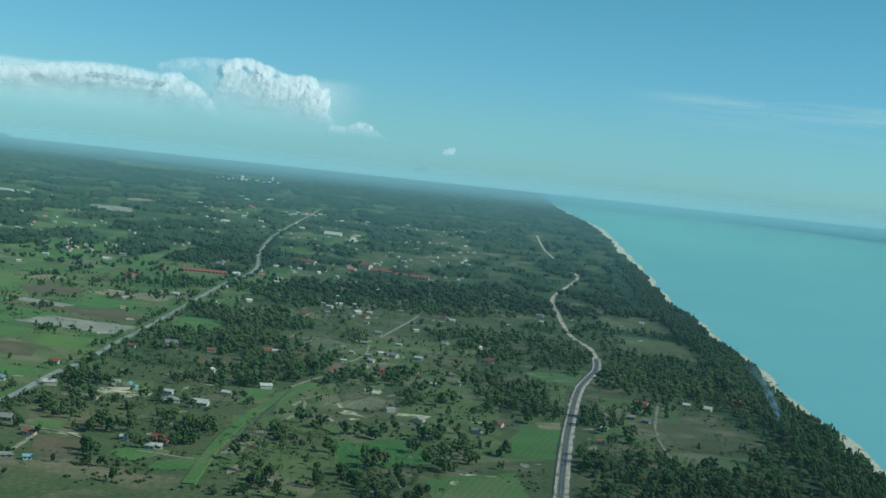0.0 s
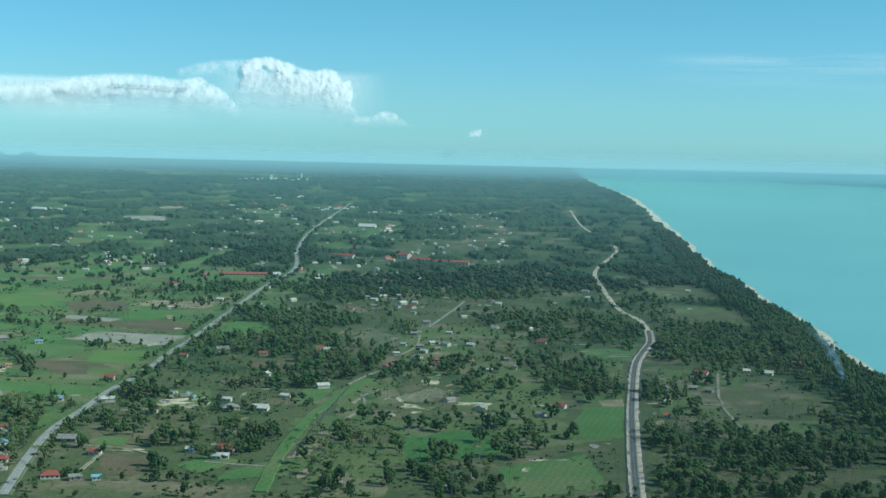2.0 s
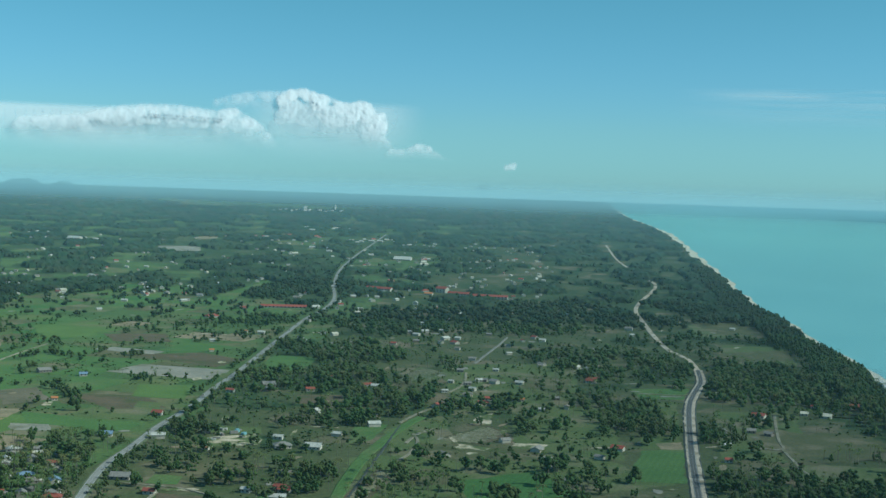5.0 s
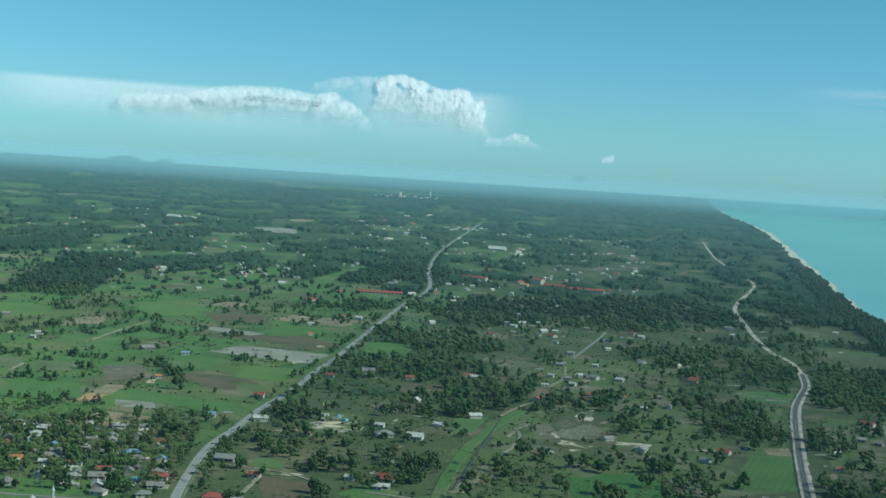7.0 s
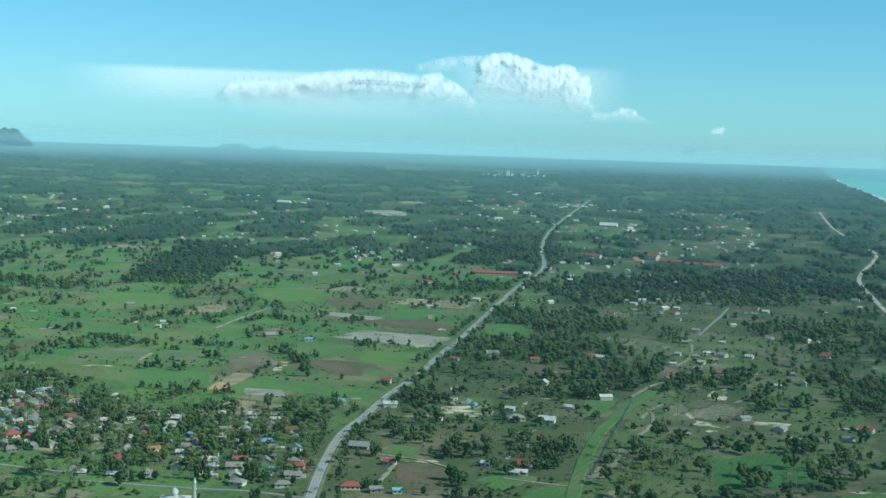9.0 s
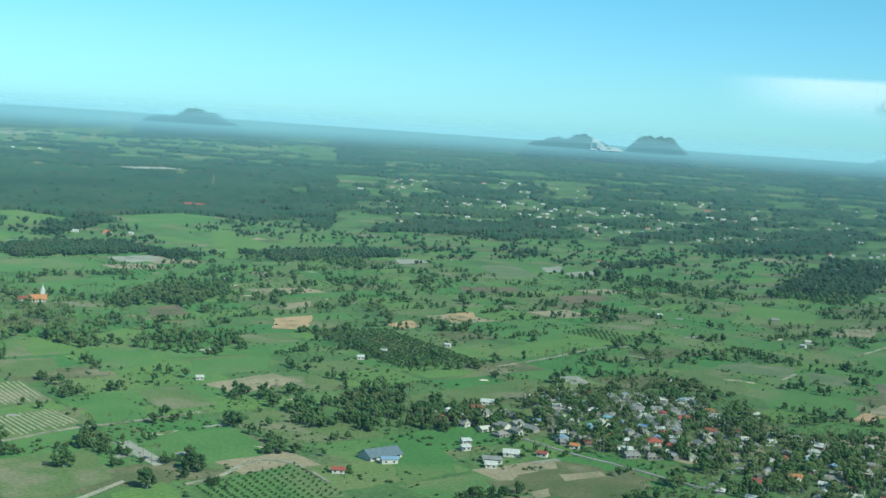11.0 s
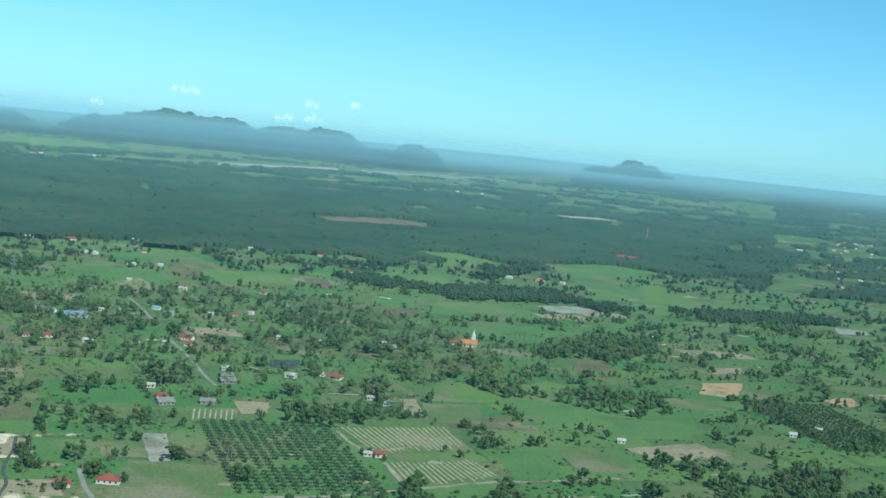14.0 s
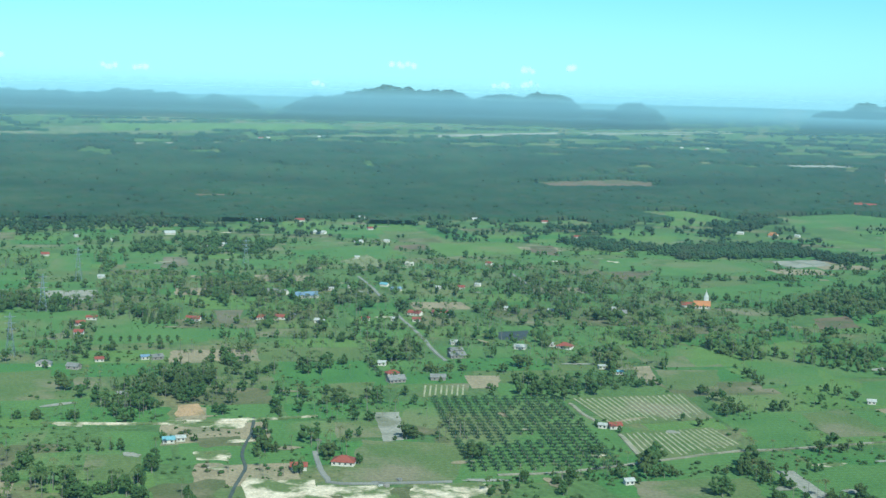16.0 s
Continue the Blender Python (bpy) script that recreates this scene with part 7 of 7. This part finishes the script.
def at_sky(az, el, r=CLOUD_R):
    """A place on the slanting far side of the sky, which leans back with height."""
    a = radians(az)
    k = math.tan(radians(el))
    r = r / (1 - 0.8 * k)
    return Vector((MID[0] - r * math.sin(a), MID[1] + r * math.cos(a), EYE + r * math.tan(radians(el))))


def cloud(lumps, mat, label, seed=0, soft=0.12, back=0.0, grain=0.05):
    """The lit face of a heap of billows, as one relief: bearing, height and radius of each billow in degrees, and how dense it is."""
    lumps = np.array([(*q, 1.0) if len(q) == 3 else q for q in lumps])
    a0, a1 = (lumps[:, 0] - lumps[:, 2]).min() - 0.1, (lumps[:, 0] + lumps[:, 2]).max() + 0.1
    e0, e1 = (lumps[:, 1] - lumps[:, 2]).min() - 0.1, (lumps[:, 1] + lumps[:, 2]).max() + 0.1
    step = max(0.03, (a1 - a0) / 330)
    na, ne = int((a1 - a0) / step), int((e1 - e0) / step)
    A, E = np.meshgrid(np.linspace(a0, a1, na + 1), np.linspace(e0, e1, ne + 1))
    rag = np.array([[noise.noise((x * 4.0, y * 4.0, seed)) + 0.6 * noise.noise((x * 9.0, y * 9.0, seed + 4)) + 0.35 * noise.noise((x * 19.0, y * 19.0, seed + 7)) for x, y in zip(ra, re)] for ra, re in zip(A, E)])
    D, body = np.zeros_like(A), np.zeros_like(A)
    for az, el, r, dense in lumps:
        d2 = (A - az) ** 2 + (E - el) ** 2
        one = np.sqrt(np.maximum((r * (1 + 0.14 * rag)) ** 2 - d2, 0))
        D = np.maximum(D, one)
        body = np.maximum(body, dense * np.clip(one / soft, 0, 1))
    H = D * (1 + 0.25 * rag) + grain * rag * (D > 0)
    for _ in range(2):
        for G in (H, body):
            G[1:-1, 1:-1] = (G[1:-1, 1:-1] * 2 + G[:-2, 1:-1] + G[2:, 1:-1] + G[1:-1, :-2] + G[1:-1, 2:]) / 6
    V = [at_sky(x, y, CLOUD_R + back - 16.0 * min(h, 0.6) / 0.6) for x, y, h in zip(A.ravel(), E.ravel(), H.ravel())]
    w = na + 1
    keep = body > 0.004
    F = [(j * w + i, j * w + i + 1, (j + 1) * w + i + 1, (j + 1) * w + i) for j in range(ne) for i in range(na) if keep[j:j + 2, i:i + 2].any()]
    me = mesh_of("backdrop_cloud", V, F, mat, None, True)
    me.attributes.new("body", "FLOAT", "POINT").data.foreach_set("value", body.ravel().astype(np.float32))
    return tagged(new("backdrop_cloud", me), label, "cloud", kind="structure")


def billows(outline, deep, seed, size=1.0, sink=(0.25, -1.0), core=0.5):
    """Billows heaped along the bright edge of a cloud, thinning out inwards: outline in degrees of bearing and height, how deep the heap is, and which way inwards lies."""
    rng = random.Random(seed)
    out = []
    for (xa, ya), (xb, yb) in zip(outline, outline[1:]):
        n = max(int(math.hypot(xb - xa, yb - ya) / 0.085), 1)
        for i in range(n):
            x, y = xa + (xb - xa) * i / n, ya + (yb - ya) * i / n
            r = rng.choice((0.09, 0.13, 0.19, 0.26)) * rng.uniform(0.85, 1.15) * size
            out.append((x + sink[0] * r, y + sink[1] * r * 0.9, r, 1.0))
            for _ in range(3):
                k = rng.random()
                r = rng.uniform(0.14, 0.42) * size
                d = r + k * deep
                out.append((x + sink[0] * d + rng.uniform(-0.12, 0.12), y + sink[1] * d, r, 1.0 - (1.0 - core * 0.3) * k ** 0.8))
    return out


def deg_z(el):
    return at_sky(0, el).z


tower_mat = cloud_material("thunder_cloud", 0.97, deg_z(1.25), deg_z(2.6))
cloud(billows([(8.9, 3.72), (8.49, 3.87), (8.0, 3.93), (7.52, 3.78), (6.86, 3.59), (6.37, 3.41), (5.97, 3.39), (5.56, 3.52), (5.23, 3.41), (5.09, 3.04), (4.6, 2.92)], 1.25, 4, 1.0, (0.18, -1.0))
      + billows([(4.49, 2.9), (4.4, 2.57), (4.72, 2.13), (4.3, 1.8), (4.14, 1.5)], 1.5, 5, 1.0, (0.9, -0.25)), tower_mat, "towering white thundercloud with cauliflower billows", 1, 0.2)
cloud(billows([(4.2, 1.5), (3.6, 1.5), (3.4, 1.62), (2.99, 1.79), (2.6, 1.66), (2.41, 1.5), (2.0, 1.22), (1.74, 1.17)], 0.5, 9, 0.7), cloud_material("low_puff", 0.85, deg_z(1.0), deg_z(1.75)), "low white billows beside the thundercloud", 5, 0.2, -6.0)
cloud(billows([(11.75, 3.3), (11.05, 3.56), (10.09, 3.75), (8.81, 3.8), (8.3, 3.8)], 0.5, 6, 0.6, (0.0, -1.0), 0.2), cloud_material("anvil_cloud", 0.75, deg_z(2.6), deg_z(3.5)), "smooth pale anvil of the thundercloud", 2, 0.3, 12.0)
cloud(billows([(19.6, 2.3), (18.4, 2.4), (17.2, 2.5), (16.82, 2.57), (16.52, 2.69), (16.06, 2.86), (14.67, 3.02), (13.58, 3.06), (12.63, 2.98), (11.68, 2.85), (11.2, 2.78)], 0.9, 8, 0.8, (0.0, -1.0))
      + billows([(11.1, 2.8), (10.8, 2.96), (10.4, 2.73), (9.76, 2.35), (9.35, 1.96), (9.1, 1.56), (9.3, 1.35)], 0.9, 12, 0.95, (0.7, -0.7)), cloud_material("lower_cloud", 0.92, deg_z(1.15), deg_z(2.5)), "long bank of white cumulus below the thundercloud", 3, 0.25, -14.0)
streak_mat = cloud_material("shaded_streak", 0.8, deg_z(0.5), deg_z(1.0))
# the streak's shade is put into its colour, darker than the white clouds
for node in streak_mat.node_tree.nodes:
    if node.type in ("BSDF_DIFFUSE", "BSDF_TRANSLUCENT"):
        node.inputs[0].default_value = (0.3, 0.36, 0.4, 1)
cloud(billows([(14.4, 2.62), (13.0, 2.6), (12.0, 2.56), (11.3, 2.54)], 0.03, 15, 0.16), streak_mat, "thin grey streak of cloud before the white bank", 9, 0.05, -34.0, 0.01)
soft_mat = cloud_material("small_cumulus", 0.75, deg_z(-1.2), deg_z(0.8))
for az, el, wide, seed in [(82.7, 0.98, 0.22, 1), (78.4, 0.7, 0.26, 2), (77.2, 0.68, 0.3, 3), (70.0, 0.2, 0.25, 4), (66.6, 1.05, 0.5, 5), (61.4, 1.0, 0.35, 6), (59.7, 1.12, 0.2, 7), (62.5, 0.35, 0.3, 8), (61.3, 0.4, 0.4, 9), (-0.9, 0.9, 0.2, 10)]:
    rng = random.Random(seed)
    cloud([(az + rng.uniform(-wide, wide), el + rng.uniform(-0.05, 0.09), rng.uniform(0.07, 0.14)) for _ in range(8)], soft_mat, "small white puff of cloud over the hills", seed, 0.16)


def veil(az0, az1, el0, el1, cover, stretch, label, lo=0.4, hi=0.65):
    """A thin sheet hung along the sky, for high cloud and for painted haze."""
    n, k = 40, 6
    V = [tuple(at_sky(az0 + (az1 - az0) * i / n, el0 + (el1 - el0) * j / k, CLOUD_R + 12)) for j in range(k + 1) for i in range(n + 1)]
    F = [(j * (n + 1) + i, j * (n + 1) + i + 1, (j + 1) * (n + 1) + i + 1, (j + 1) * (n + 1) + i) for j in range(k) for i in range(n)]
    me = mesh_of("backdrop_veil", V, F, cloud_material("thin_cloud_and_haze", cover, scale=stretch, lo=lo, hi=hi, card=True), None, True)
    uv = me.uv_layers.new(name="UVMap")
    for p in me.polygons:
        for li, vi in zip(p.loop_indices, p.vertices):
            uv.data[li].uv = ((vi % (n + 1)) / n, (vi // (n + 1)) / k)
    tagged(new("backdrop_veil", me), label, "cloud", kind="structure")


veil(27.0, 12.5, 0.9, 2.95, 0.6, 0.8, "smooth thin layer of white cloud", 0.1, 0.4)
# these two sheets put pale haze between and below the clouds
veil(11.0, 2.6, 0.5, 3.5, 0.5, 0.6, "pale see-through sheet painting the haze between bank and thundercloud", 0.05, 0.45)
veil(21.0, 8.6, 0.5, 2.7, 0.4, 0.6, "pale see-through sheet painting the haze below the bank of cloud", 0.05, 0.45)
veil(-7.0, -24.0, 2.6, 4.5, 0.45, 1.0, "thin streaks of high cloud over the sea")
veil(92.0, 62.0, 2.6, 6.5, 0.30, 1.0, "broad thin veil of high cloud")


# ---- smoke of a small field fire ----
def smoke(x, y, height, drift):
    """Three loose wavering sheets of smoke, thin at the foot and spreading out upwards."""
    V, F, UV, n, k = [], [], [], 8, 26
    for sheet in range(3):
        for j in range(k + 1):
            t = j / k
            half = 1.2 + 11 * t ** 0.9
            sway = 7 * t * noise.noise((t * 3.1, sheet * 4.0, 1))
            for i in range(n + 1):
                u = i / n * 2 - 1
                V.append((x + drift * t ** 1.4 + sway + u * half, y + (sheet - 1) * 3 * t + 5 * t * noise.noise((u * 1.5, t * 4, sheet)), height * t + 2.0 * u * t))
                UV.append((i / n, t))
        k0 = sheet * (k + 1) * (n + 1)
        F += [(k0 + j * (n + 1) + i, k0 + j * (n + 1) + i + 1, k0 + (j + 1) * (n + 1) + i + 1, k0 + (j + 1) * (n + 1) + i) for j in range(k) for i in range(n)]
    me = mesh_of("smoke", V, F, smoke_material(), None, True)
    uv = me.uv_layers.new(name="UVMap")
    for p in me.polygons:
        for li, vi in zip(p.loop_indices, p.vertices):
            uv.data[li].uv = UV[vi]
    tagged(new("smoke", me), "thin blue-white smoke rising from a small field fire", "smoke")


def smoke_material():
    m = bpy.data.materials.new("smoke")
    m.use_nodes = True
    n, l = m.node_tree.nodes, m.node_tree.links
    n.remove(n["Principled BSDF"])
    tc = n.new("ShaderNodeTexCoord")
    z = n.new("ShaderNodeSeparateXYZ")
    l.new(tc.outputs["UV"], z.inputs[0])
    alpha = noise_of(n, l, tc.outputs["Object"], 0.12, 5, 0.38, 0.72, 0.65)
    for k, a, b in ((0, 0.0, 0.5), (0, 1.0, 0.5), (1, 1.0, 0.1)):
        w = n.new("ShaderNodeMapRange")
        w.interpolation_type = "SMOOTHSTEP"
        w.inputs[1].default_value, w.inputs[2].default_value = a, b
        l.new(z.outputs[k], w.inputs[0])
        q = n.new("ShaderNodeMath")
        q.operation = "MULTIPLY"
        l.new(alpha, q.inputs[0])
        l.new(w.outputs[0], q.inputs[1])
        alpha = q.outputs[0]
    q = n.new("ShaderNodeMath")
    q.operation = "MULTIPLY"
    q.inputs[1].default_value = 0.85
    l.new(alpha, q.inputs[0])
    one, mix = n.new("ShaderNodeBsdfTranslucent"), n.new("ShaderNodeMixShader")
    two, lit = n.new("ShaderNodeBsdfDiffuse"), n.new("ShaderNodeMixShader")
    one.inputs[0].default_value = two.inputs[0].default_value = (0.7, 0.8, 0.92, 1)
    l.new(one.outputs[0], lit.inputs[1])
    l.new(two.outputs[0], lit.inputs[2])
    l.new(q.outputs[0], mix.inputs[0])
    l.new(n.new("ShaderNodeBsdfTransparent").outputs[0], mix.inputs[1])
    l.new(lit.outputs[0], mix.inputs[2])
    l.new(mix.outputs[0], n["Material Output"].inputs[0])
    return m


smoke(378, 1424, 80, -48)
